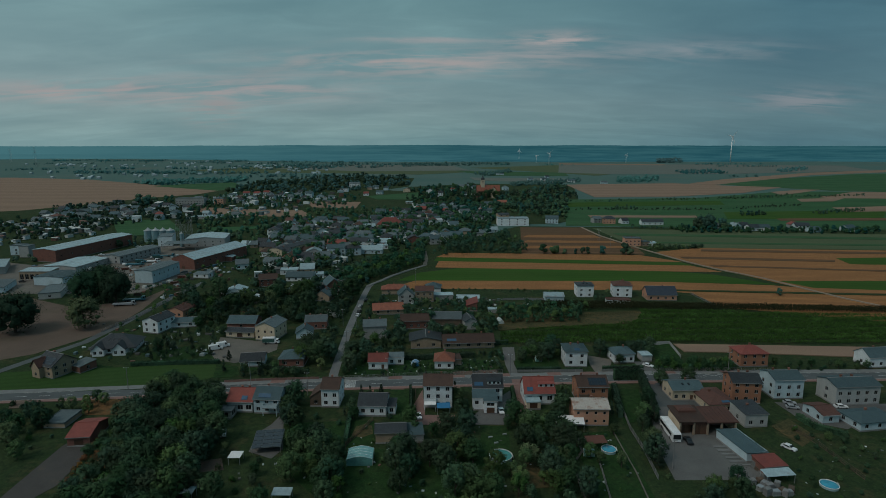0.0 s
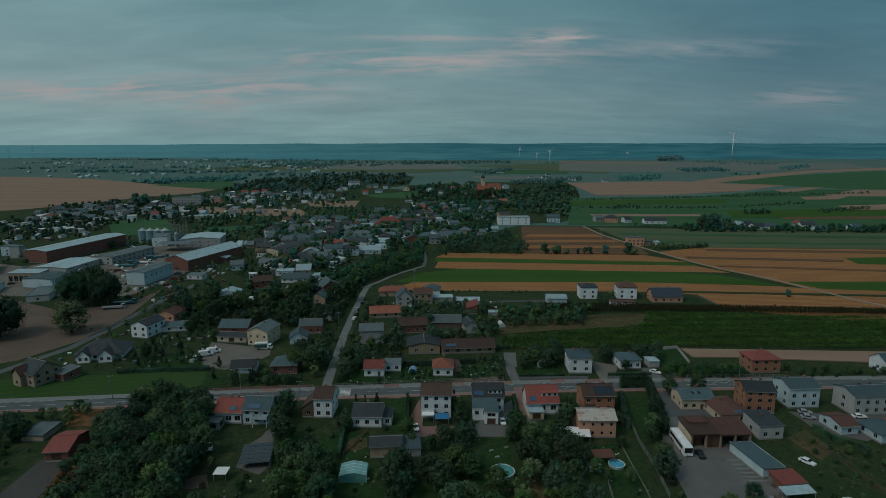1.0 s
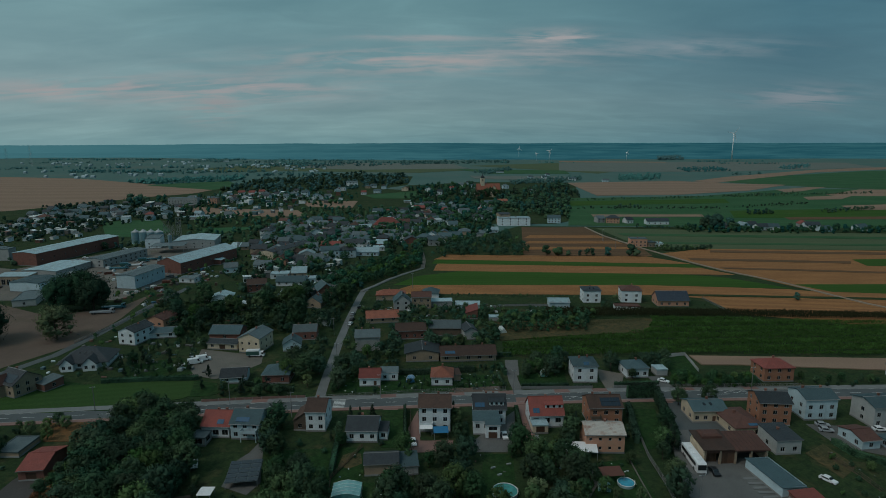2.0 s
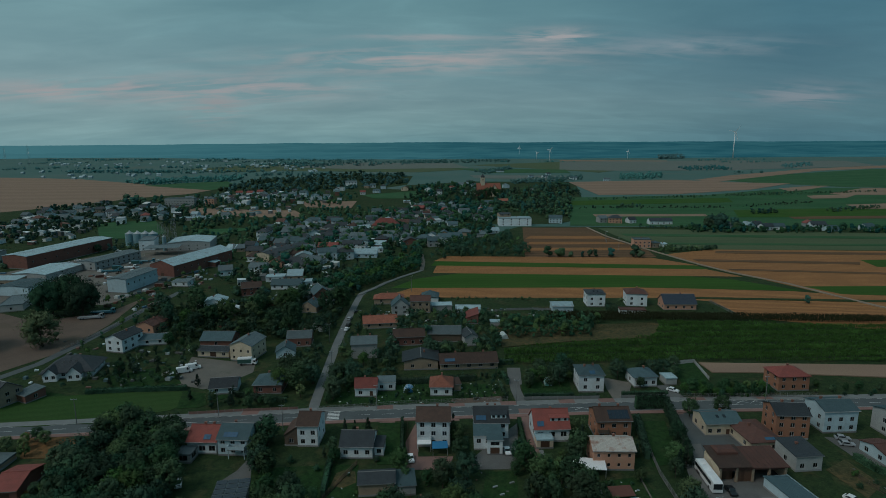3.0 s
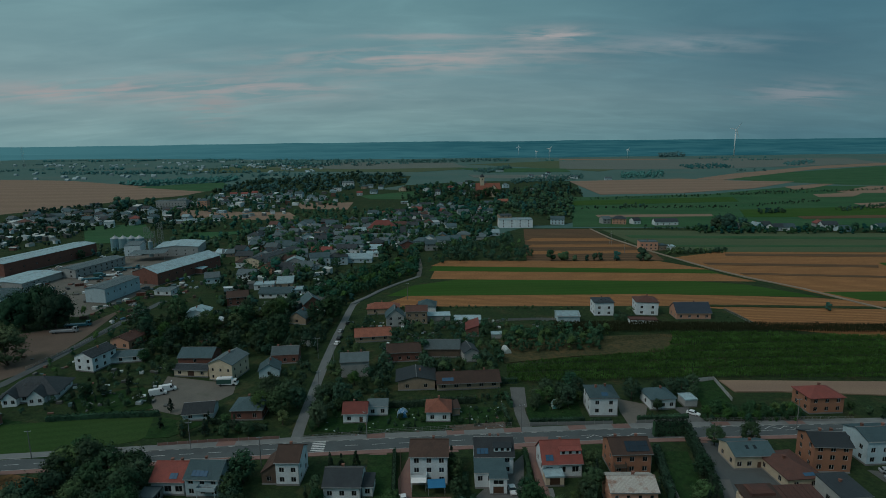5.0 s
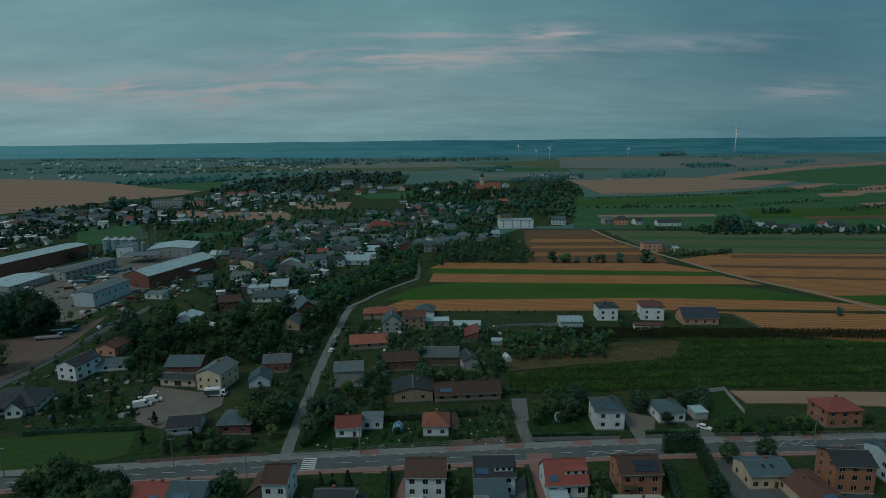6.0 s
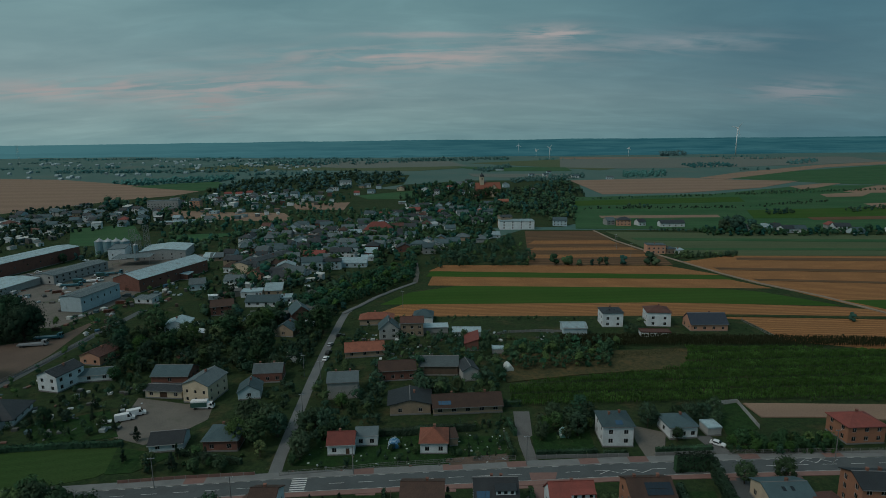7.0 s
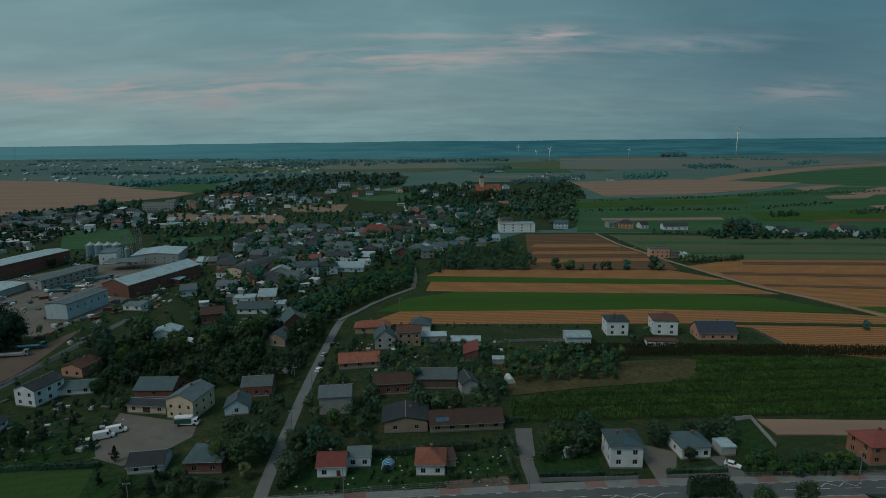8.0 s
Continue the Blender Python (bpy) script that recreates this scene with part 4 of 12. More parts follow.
# bluish walls: the haze over the far town is put into their colour
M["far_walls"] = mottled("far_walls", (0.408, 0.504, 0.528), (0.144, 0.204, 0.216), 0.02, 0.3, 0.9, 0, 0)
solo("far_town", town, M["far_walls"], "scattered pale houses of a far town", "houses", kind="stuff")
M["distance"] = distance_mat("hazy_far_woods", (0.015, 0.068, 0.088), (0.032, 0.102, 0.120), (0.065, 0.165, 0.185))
# wooded ridge at the horizon, one ragged wall of tree tops behind another
for far, top, low in ((4750, 62, 5), (3800, 26, 5)):
    bd = Mesher()
    rnd = random.Random(far)
    row = []
    for i in range(701):
        q = radians(-55 + 110 * i / 700)
        z = top + low * noise.fractal((i * 0.02, far * 0.01, 0), 1.0, 2.0, 4) + rnd.uniform(-0.8, 0.8)
        row.append((far * math.sin(q), far * math.cos(q), z))
    bd.loft([[(x, y, -2), (x, y, z), (x * 1.004, y * 1.004, z), (x * 1.004, y * 1.004, -2)] for x, y, z in row], close=False, cap=False)
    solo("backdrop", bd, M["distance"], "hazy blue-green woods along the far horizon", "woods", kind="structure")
fo = Mesher()
rows = []
for i in range(141):
    q = radians(-52 + 104 * i / 140)
    x0 = math.tan(q)
    near = 2680 + 90 * noise.noise((i * 0.11, 1.0, 0)) + (480 * min(1.0, max(0.0, (-x0 - 0.22) / 0.3)))
    col = [(x0 * near, near, -1)]
    for k in range(22):
        y = near + (4450 - near) * (k / 21) ** 1.5
        col.append((x0 * y, y, 9 + 7 * noise.fractal((x0 * y * 0.006, y * 0.006, 0), 1.0, 2.0, 3) + (0 if k else -2)))
    rows.append(col)
fo.loft(rows, close=False, cap=False)
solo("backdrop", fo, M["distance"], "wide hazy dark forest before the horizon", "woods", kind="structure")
# ---- roads ----
STREET = [(-330, 183.0), (-200, 192.5), (-117, 199.5), (-72, 203.6), (-35, 206.6), (8.8, 209.2), (57, 211.6), (106, 212.6), (178, 213.5), (300, 215), (420, 216)]
strip('road', STREET, 6.3, -0.3, 0.06, 'asphalt', 'grey asphalt village street with worn centre line', 'road')
strip('pavement', STREET, 2.9, -0.3, 0.17, 'paving', 'pale concrete block pavement beside the street', 'pavement', 4.8)
strip('pavement', STREET, 1.9, -0.3, 0.17, 'redpaving', 'reddish block pavement beside the street', 'pavement', -4.3)
strip('kerb', STREET, 0.16, -0.3, 0.19, 'kerb', 'pale concrete kerb along the street', 'kerb', 3.23)
strip('kerb', STREET, 0.16, -0.3, 0.19, 'kerb', 'pale concrete kerb along the street', 'kerb', -3.23)
strip('side_road', [(-39.7, 211.6), (-40.2, 217.7), (-40.7, 227.5), (-41.6, 247.8), (-42.6, 272.5), (-43.2, 298.9), (-43.3, 326.3), (-43.3, 344.3), (-43.0, 358.5), (-41.6, 362.5)], 3.60, -0.300, 0.052, 'lane', 'narrow pale asphalt side road', 'road', 0.00)
strip('field_track', [(-43.6, 358.2), (-41.2, 364.0), (-37.0, 371.5), (-30.6, 386.5), (-21.5, 402.0), (-13.4, 413.5), (-8.6, 420.5)], 2.60, -0.300, 0.450, 'lane', 'narrow lane between trees and stubble', 'road', 0.00)
strip('field_track', [(-8.6, 420.5), (-8.2, 447.0), (-10.6, 480.0)], 3.00, -0.300, 0.450, 'gravelly', 'gravel track towards the village', 'track', 0.00)
strip('dirt_track', [(155.5, 610.9), (159.7, 556.0), (174.9, 489.9), (191.2, 434.2), (201.9, 407.5), (221.2, 376.5), (232.1, 346.7), (240.9, 325.5), (256.6, 298.6)], 1.80, -0.300, 0.800, 'track', 'pale dirt track between the fields', 'track', 0.00)
strip('driveway', [(32.1, 213.6), (31.3, 225.7), (31.7, 239.5)], 3.70, -0.300, 0.045, 'concrete', 'concrete driveway beside the long bungalow', 'driveway', 0.00)
patch('driveway', [(29.3, 230.5), (34.2, 230.4), (35.7, 246.4), (30.4, 246.6)], 0.030, 'concrete', 'paved parking place behind the driveway', 'driveway', 0.0)
# ---- yards ----
patch('yard', [(83.8, 201.0), (74.1, 182.8), (67.9, 157.3), (66.5, 142.7), (87.4, 142.6), (92.1, 139.9), (96.9, 157.1), (97.1, 170.8), (82.1, 178.7), (88.1, 201.0)], 0.030, 'concrete', 'concrete bus yard with worn joints', 'yard', 0.0)
patch('yard', [(81.8, 210.4), (89.6, 210.4), (84.5, 187.0), (75.6, 187.1)], 0.035, 'asphalt', 'asphalt drive into the bus yard', 'yard', 0.0)
patch('yard', [(79.5, 179.0), (83.0, 191.6), (93.6, 191.8), (94.2, 184.0), (92.0, 177.0)], 0.041, 'asphalt', 'asphalt yard between the bungalow and the garage hall', 'yard', 0.0)
patch('yard', [(121.2, 190.3), (122.6, 176.4), (133.6, 170.6), (155.0, 182.2), (160.0, 188.7), (134.1, 188.4)], 0.030, 'concrete', 'paved yard behind the grey block', 'yard', 0.0)
patch('yard', [(-96.1, 233.5), (-101.7, 261.1), (-83.3, 255.8), (-72.5, 254.3), (-70.4, 244.2), (-77.2, 233.1), (-83.7, 228.5)], 0.030, 'gravelly', 'brown gravel courtyard in front of cream house', 'yard', 0.0)
strip('works_road', [(-191.4, 189.1), (-175.6, 220.8), (-170.8, 233.6), (-161.9, 254.6), (-159.0, 283.3), (-158.0, 310.8), (-156.7, 335.9), (-153.4, 369.8)], 4.20, -0.300, 0.050, 'asphalt', 'grey worn road along the works yard', 'road', 0.00)
patch('dirt_yard', [(-225.7, 203.3), (-369.4, 342.7), (-259.1, 341.9), (-202.2, 311.1), (-173.2, 328.4), (-168.9, 355.0), (-161.5, 305.3), (-161.4, 267.4), (-175.0, 239.6)], 0.015, 'dirt', 'bare brown earth ground beside the works', 'yard', 0.0)
patch('works_yard', [(-334.9, 342.4), (-477.4, 494.7), (-301.7, 423.7), (-261.5, 493.1), (-217.3, 492.7), (-173.7, 466.9), (-175.7, 369.9), (-183.2, 341.3), (-224.6, 341.6)], 0.012, 'gravelly', 'dusty gravel works yard between halls', 'yard', 0.0)
patch('works_yard', [(-254.1, 493.0), (-227.0, 515.3), (-177.7, 520.8), (-168.6, 479.3), (-207.7, 439.7)], 0.020, 'gravelly', 'dusty gravel yard by the granary', 'yard', 0.0)
patch('farm_track', [(-112.4, 135.9), (-112.9, 161.9), (-110.4, 170.6), (-103.1, 168.7), (-101.3, 141.3), (-103.6, 135.9), (-106.8, 111.9), (-119.2, 112.0)], 0.030, 'darkgravel', 'dark gravel track to the garage', 'track', 0.0)
patch('yard', [(-55.1, 158.2), (-55.7, 170.2), (-53.1, 175.0), (-51.8, 181.7), (-53.9, 191.6), (-52.3, 191.6), (-47.7, 177.7), (-44.5, 161.4), (-47.3, 154.4)], 0.030, 'concrete', 'paved drive behind the pale house', 'driveway', 0.0)
patch('yard', [(-7.4, 187.7), (-4.3, 201.7), (-2.9, 181.3), (7.2, 181.3), (6.1, 174.5), (-5.9, 174.6)], 0.030, 'redpaving', 'brown block-paved house yard', 'yard', 0.0)
patch('yard', [(11.9, 179.2), (25.2, 196.6), (28.9, 201.4), (24.6, 174.4), (12.6, 174.5)], 0.030, 'concrete', 'grey paved yard in front of the garage', 'yard', 0.0)
patch('yard', [(32.4, 196.6), (37.8, 210.7), (30.1, 210.8), (29.8, 182.3), (32.8, 179.0)], 0.032, 'redpaving', 'reddish paved drive beside the red-roofed house', 'driveway', 0.0)
patch('lawn', [(-49.3, 175.7), (-27.6, 177.5), (-22.7, 135.3), (-30.1, 135.3), (-42.5, 149.1)], 0.020, 'lawn', 'green back garden lawn', 'lawn', 0.0)
patch('garden_bed', [(-25.2, 173.3), (-22.6, 175.1), (-20.1, 174.0), (-19.1, 168.8), (-22.4, 166.3), (-25.8, 167.4)], 0.030, 'fallow', 'dry yellowish vegetable bed in the garden', 'garden bed', 0.0)
patch('lawn', [(-28.8, 177.5), (-19.6, 177.4), (-18.1, 159.6), (-27.3, 159.6)], 0.020, 'lawn', 'green back garden lawn', 'lawn', 0.0)
patch('lawn', [(-26.6, 159.6), (14.3, 159.3), (12.5, 135.0), (-24.2, 135.3)], 0.020, 'lawn', 'green back garden lawn', 'lawn', 0.0)
patch('lawn', [(16.2, 173.3), (24.5, 173.3), (22.3, 148.6), (11.9, 148.7)], 0.020, 'lawn', 'green lawn round the pool', 'lawn', 0.0)
patch('lawn', [(43.5, 167.6), (58.7, 170.4), (58.1, 134.7), (43.4, 134.8)], 0.020, 'lawn', 'green lawn round the pool', 'lawn', 0.0)
patch('lawn', [(66.9, 201.2), (76.4, 201.1), (71.9, 176.8), (62.8, 174.9)], 0.020, 'lawn', 'green lawn enclosed by tall hedge', 'lawn', 0.0)
patch('lawn', [(-16.5, 201.8), (-8.1, 201.7), (-6.0, 177.3), (-14.5, 177.4)], 0.020, 'lawn', 'green lawn beside the white bungalow', 'lawn', 0.0)
patch('lawn', [(109.9, 170.8), (125.7, 167.0), (137.9, 160.0), (118.1, 134.2), (96.3, 134.4)], 0.020, 'grass', 'rough green garden behind the sheds', 'lawn', 0.0)
patch('lawn', [(-143.4, 227.7), (-116.8, 221.5), (-109.5, 202.5), (-136.9, 202.7)], 0.020, 'lawn', 'bright green lawn beside the street', 'lawn', 0.0)
patch('lawn', [(-172.1, 200.7), (-173.3, 219.1), (-136.8, 222.9), (-124.7, 224.8), (-108.7, 226.5), (-91.4, 227.0), (-83.8, 225.7), (-84.7, 218.1), (-88.4, 211.8), (-104.9, 205.8), (-125.6, 201.3)], 0.024, 'crop', 'bright green crop field beside the street', 'field', 12.0)
patch('lawn', [(-90.6, 226.8), (-71.4, 222.7), (-79.5, 213.7), (-86.8, 213.0)], 0.024, 'lawn', 'mown lawn beside the street', 'lawn', 0.0)
patch('lawn', [(-128.6, 239.3), (-106.9, 252.3), (-94.0, 233.5), (-114.0, 228.3)], 0.020, 'lawn', 'green garden lawn with small shrubs', 'lawn', 0.0)
patch('lawn', [(-35.5, 216.3), (-29.2, 231.9), (26.8, 230.6), (26.0, 214.9), (-11.3, 213.7)], 0.020, 'lawn', 'garden lawn in front of cottages', 'lawn', 0.0)
patch('lawn', [(33.3, 218.6), (34.0, 230.4), (52.6, 234.9), (50.9, 218.6)], 0.020, 'lawn', 'garden lawn beside the white house', 'lawn', 0.0)
patch('lawn', [(97.9, 247.1), (107.6, 250.9), (105.4, 232.6), (93.5, 229.0)], 0.020, 'lawn', 'fenced green lawn beside the fields', 'lawn', 0.0)
patch('lawn', [(117.7, 320.3), (145.3, 339.3), (155.1, 338.9), (156.9, 310.5), (122.3, 313.4)], 0.030, 'lawn', 'mown lawn in front of dark blue-roofed house', 'lawn', 0.0)
patch('driveway', [(64.6, 217.5), (69.8, 217.6), (75.5, 231.0), (66.2, 236.0), (64.6, 226.0)], 0.030, 'gravelly', 'gravel drive between the white houses', 'driveway', 0.0)
patch('driveway', [(85.4, 217.8), (90.0, 217.9), (88.2, 228.5), (83.4, 229.0)], 0.030, 'concrete', 'paved drive with a parked car', 'driveway', 0.0)
# ---- garden beds and paths ----
strip('garden_path', [(45.2, 165.8), (44.6, 157.5), (40.3, 150.8), (40.1, 142.9), (39.4, 130.6)], 0.70, -0.200, 0.300, 'gravelly', 'pale garden path between shrubs', 'path', 0.00)
strip('garden_path', [(57.5, 169.7), (57.2, 157.4), (57.1, 146.9), (56.0, 132.8)], 0.35, -0.200, 0.300, 'gravelly', 'narrow trodden path in the lawn', 'path', 0.00)
strip('garden_path', [(33.2, 184.0), (33.0, 175.9), (29.9, 172.8)], 1.20, -0.200, 0.300, 'paving', 'pale paved terrace edge', 'path', 0.00)
patch('garden_bed', [(-74.0, 151.6), (-61.8, 154.5), (-59.0, 148.6), (-72.2, 145.9)], 0.020, 'dirt', 'dug vegetable bed in the garden', 'garden bed', 0.0)
patch('garden_bed', [(-71.8, 143.2), (-60.1, 144.7), (-58.4, 140.5), (-70.5, 139.1)], 0.020, 'dirt', 'dug vegetable bed in the garden', 'garden bed', 0.0)
patch('garden_bed', [(26.8, 151.5), (38.5, 152.9), (36.4, 139.8), (24.1, 138.9)], 0.020, 'fallow', 'dry reddish soil under garden trees', 'garden bed', 0.0)
patch('garden_bed', [(-127.7, 197.7), (-104.2, 192.0), (-100.1, 182.1), (-118.3, 182.2)], 0.020, 'rustsoil', 'dry orange-brown ground beside the grove', 'garden bed', 0.0)
patch('garden_bed', [(-96.2, 135.8), (-101.6, 158.6), (-99.2, 161.8), (-85.9, 135.7)], 0.020, 'rustsoil', 'dry orange-brown bank beside the track', 'garden bed', 0.0)
patch('garden_bed', [(-150.4, 192.3), (-146.7, 194.1), (-142.3, 187.9), (-147.6, 187.0)], 0.020, 'dirt', 'bare earth heap beside the street', 'garden bed', 0.0)
patch('concrete_slab', [(85.3, 160.4), (91.7, 160.7), (91.5, 159.7), (85.1, 159.4)], 0.038, 'paving', 'pale concrete slab strip in the yard', 'yard', 0.0)
patch('concrete_slab', [(85.5, 158.3), (92.0, 158.6), (91.9, 157.6), (85.3, 157.3)], 0.038, 'paving', 'pale concrete slab strip in the yard', 'yard', 0.0)
patch('concrete_slab', [(85.7, 156.2), (92.4, 156.5), (92.2, 155.6), (85.5, 155.2)], 0.038, 'paving', 'pale concrete slab strip in the yard', 'yard', 0.0)
patch('concrete_slab', [(85.9, 154.2), (92.7, 154.5), (92.6, 153.5), (85.7, 153.2)], 0.038, 'paving', 'pale concrete slab strip in the yard', 'yard', 0.0)
patch('concrete_slab', [(86.0, 152.2), (93.1, 152.5), (92.9, 151.6), (85.9, 151.3)], 0.038, 'paving', 'pale concrete slab strip in the yard', 'yard', 0.0)
patch('concrete_slab', [(86.2, 150.3), (93.4, 150.5), (93.3, 149.7), (86.1, 149.4)], 0.038, 'paving', 'pale concrete slab strip in the yard', 'yard', 0.0)
patch('garden_bed', [(110.0, 172.6), (118.6, 177.6), (120.1, 165.3), (112.1, 159.6)], 0.020, 'fallow', 'strip of bare soil beside the yard', 'garden bed', 0.0)
patch('garden_bed', [(7.9, 218.3), (25.7, 220.5), (25.2, 216.2), (8.7, 214.9)], 0.020, 'dirt', 'flower bed beside the fence', 'garden bed', 0.0)
# ---- fields ----
patch('meadow', [(-60, 640), (130, 640), (180, 690), (290, 1240), (80, 1270), (-60, 1180)], 0.008, 'grass', 'rough grass under the church trees', 'field', 0.0)
patch('meadow', [(-420, 1040), (-410, 1400), (-190, 1560), (-60, 1470), (-60, 1190), (-130, 1060), (-240, 950)], 0.008, 'grass', 'dark grass under the wood', 'field', 0.0)
patch('meadow', [(-900, 660), (-640, 560), (-520, 640), (-370, 960), (-390, 1110), (-480, 1150), (-560, 820), (-720, 720)], 0.010, 'grass', 'rough grass along the ripe field', 'field', 0.0)
patch('field', [(-40.5, 351.1), (-8.8, 427.5), (-4.7, 495.4), (88.0, 622.1), (537.0, 597.8), (236.2, 270.4), (66.2, 306.9), (-20.0, 335.9)], 0.001, 'grass', 'grassy balks between the fields', 'field', 0.0)
patch('field', [(-30.2, 351.9), (-10.8, 376.5), (125.1, 371.7), (216.7, 358.1), (266.5, 337.5), (239.0, 279.0), (160.1, 308.6), (156.1, 338.9), (132.4, 346.5), (43.3, 349.5)], 0.020, 'gold', 'golden stubble field with mown stripes', 'field', 2.0)
patch('field', [(-26.1, 373.0), (-11.6, 396.6), (20.3, 412.8), (161.3, 401.0), (192.6, 389.1), (220.8, 359.3), (124.6, 370.4)], 0.040, 'green', 'deep green beet field', 'field', 2.0)
patch('field', [(-0.7, 413.6), (1.9, 436.2), (188.6, 419.8), (203.6, 396.3), (160.6, 399.4), (20.2, 411.1)], 0.060, 'gold', 'golden stubble strip', 'field', 2.0)
patch('field', [(-2.2, 436.3), (1.0, 451.5), (186.4, 432.5), (191.7, 418.0)], 0.080, 'green', 'narrow green crop strip', 'field', 2.0)
patch('field', [(-0.7, 451.6), (9.7, 469.8), (165.8, 458.9), (189.5, 430.5)], 0.100, 'gold', 'golden stubble strip', 'field', 2.0)
patch('field', [(89.8, 614.4), (155.5, 610.9), (157.1, 556.1), (174.0, 487.5), (170.8, 460.8), (70.3, 465.1)], 0.120, 'tan', 'brown harrowed field with narrow strips', 'field', 2.0)
patch('field', [(90.2, 562.5), (155.4, 559.3), (158.7, 543.9), (82.7, 547.6)], 0.160, 'gold', 'golden strip in harrowed field', 'field', 2.0)
patch('field', [(85.0, 530.2), (163.4, 526.5), (164.8, 515.5), (78.5, 519.5)], 0.160, 'gold', 'golden strip in harrowed field', 'field', 2.0)
patch('field', [(80.4, 501.4), (169.2, 499.9), (170.4, 490.1), (74.0, 489.6)], 0.160, 'gold', 'golden strip in harrowed field', 'field', 2.0)
patch('field', [(181.3, 471.2), (225.5, 490.0), (414.8, 474.6), (260.4, 302.8), (233.6, 344.3), (202.8, 409.1)], 0.050, 'gold', 'wide golden stubble field with tracks', 'field', 2.0)
patch('field', [(227.3, 369.5), (319.8, 368.9), (295.8, 342.2), (238.5, 351.2)], 0.080, 'green', 'green crop strip between stubble', 'field', 2.0)
patch('field', [(316.7, 444.5), (392.2, 449.4), (362.6, 416.5), (312.1, 422.1)], 0.080, 'green', 'green patch in the stubble', 'field', 2.0)
patch('field', [(165.8, 606.6), (267.1, 590.3), (392.5, 570.0), (537.7, 552.8), (460.0, 474.9), (225.5, 490.0), (192.2, 498.9), (173.2, 526.0)], 0.050, 'sage', 'grey-green meadow', 'field', 2.0)
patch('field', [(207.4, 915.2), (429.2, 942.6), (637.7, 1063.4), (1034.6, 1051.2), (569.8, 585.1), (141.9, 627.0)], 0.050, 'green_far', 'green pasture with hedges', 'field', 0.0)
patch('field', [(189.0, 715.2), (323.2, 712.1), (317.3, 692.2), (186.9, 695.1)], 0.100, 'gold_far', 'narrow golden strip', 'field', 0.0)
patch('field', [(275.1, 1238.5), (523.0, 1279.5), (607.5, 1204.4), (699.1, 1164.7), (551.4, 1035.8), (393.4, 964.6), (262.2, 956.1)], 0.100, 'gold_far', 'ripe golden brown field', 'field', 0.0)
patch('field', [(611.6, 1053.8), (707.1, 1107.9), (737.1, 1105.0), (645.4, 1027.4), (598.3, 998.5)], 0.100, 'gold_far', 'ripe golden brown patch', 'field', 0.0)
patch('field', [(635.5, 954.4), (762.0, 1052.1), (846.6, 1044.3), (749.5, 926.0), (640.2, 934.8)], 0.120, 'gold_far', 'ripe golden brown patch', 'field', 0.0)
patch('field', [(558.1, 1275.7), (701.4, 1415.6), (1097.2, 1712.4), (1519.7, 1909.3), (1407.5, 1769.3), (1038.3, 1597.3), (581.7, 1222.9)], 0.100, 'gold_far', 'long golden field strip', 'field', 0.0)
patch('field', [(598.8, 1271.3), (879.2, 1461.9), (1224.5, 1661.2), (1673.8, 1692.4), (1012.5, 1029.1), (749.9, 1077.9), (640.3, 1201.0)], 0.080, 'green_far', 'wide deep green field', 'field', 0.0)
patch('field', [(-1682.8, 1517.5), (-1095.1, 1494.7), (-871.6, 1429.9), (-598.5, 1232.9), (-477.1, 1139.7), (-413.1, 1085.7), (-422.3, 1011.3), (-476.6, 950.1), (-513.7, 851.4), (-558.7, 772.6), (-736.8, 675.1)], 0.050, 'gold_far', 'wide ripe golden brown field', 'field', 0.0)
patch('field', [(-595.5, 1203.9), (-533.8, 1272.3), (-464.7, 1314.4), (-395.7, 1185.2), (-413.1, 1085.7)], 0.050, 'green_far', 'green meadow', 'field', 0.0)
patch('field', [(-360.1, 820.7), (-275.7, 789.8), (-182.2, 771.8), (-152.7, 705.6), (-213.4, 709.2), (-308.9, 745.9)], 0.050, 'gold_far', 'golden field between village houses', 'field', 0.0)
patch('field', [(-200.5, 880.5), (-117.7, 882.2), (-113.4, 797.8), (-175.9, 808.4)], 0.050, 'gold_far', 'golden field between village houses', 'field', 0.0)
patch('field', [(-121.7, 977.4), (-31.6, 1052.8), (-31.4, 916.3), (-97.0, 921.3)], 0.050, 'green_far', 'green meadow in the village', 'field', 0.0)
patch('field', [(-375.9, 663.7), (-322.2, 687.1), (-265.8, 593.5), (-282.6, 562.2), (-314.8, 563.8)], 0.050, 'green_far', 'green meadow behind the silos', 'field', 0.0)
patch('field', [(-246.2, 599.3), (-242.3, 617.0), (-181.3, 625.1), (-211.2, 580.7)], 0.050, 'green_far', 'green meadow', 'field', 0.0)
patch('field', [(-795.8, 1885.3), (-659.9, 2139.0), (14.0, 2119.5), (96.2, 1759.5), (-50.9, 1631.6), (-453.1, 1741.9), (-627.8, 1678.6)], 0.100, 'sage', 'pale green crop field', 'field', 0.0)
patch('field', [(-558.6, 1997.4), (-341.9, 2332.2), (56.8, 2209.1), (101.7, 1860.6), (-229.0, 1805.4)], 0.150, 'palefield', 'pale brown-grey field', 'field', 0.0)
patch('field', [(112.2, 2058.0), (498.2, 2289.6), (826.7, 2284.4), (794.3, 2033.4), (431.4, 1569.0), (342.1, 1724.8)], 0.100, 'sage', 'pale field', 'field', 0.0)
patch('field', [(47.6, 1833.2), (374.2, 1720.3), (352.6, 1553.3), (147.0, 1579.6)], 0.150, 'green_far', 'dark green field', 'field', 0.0)
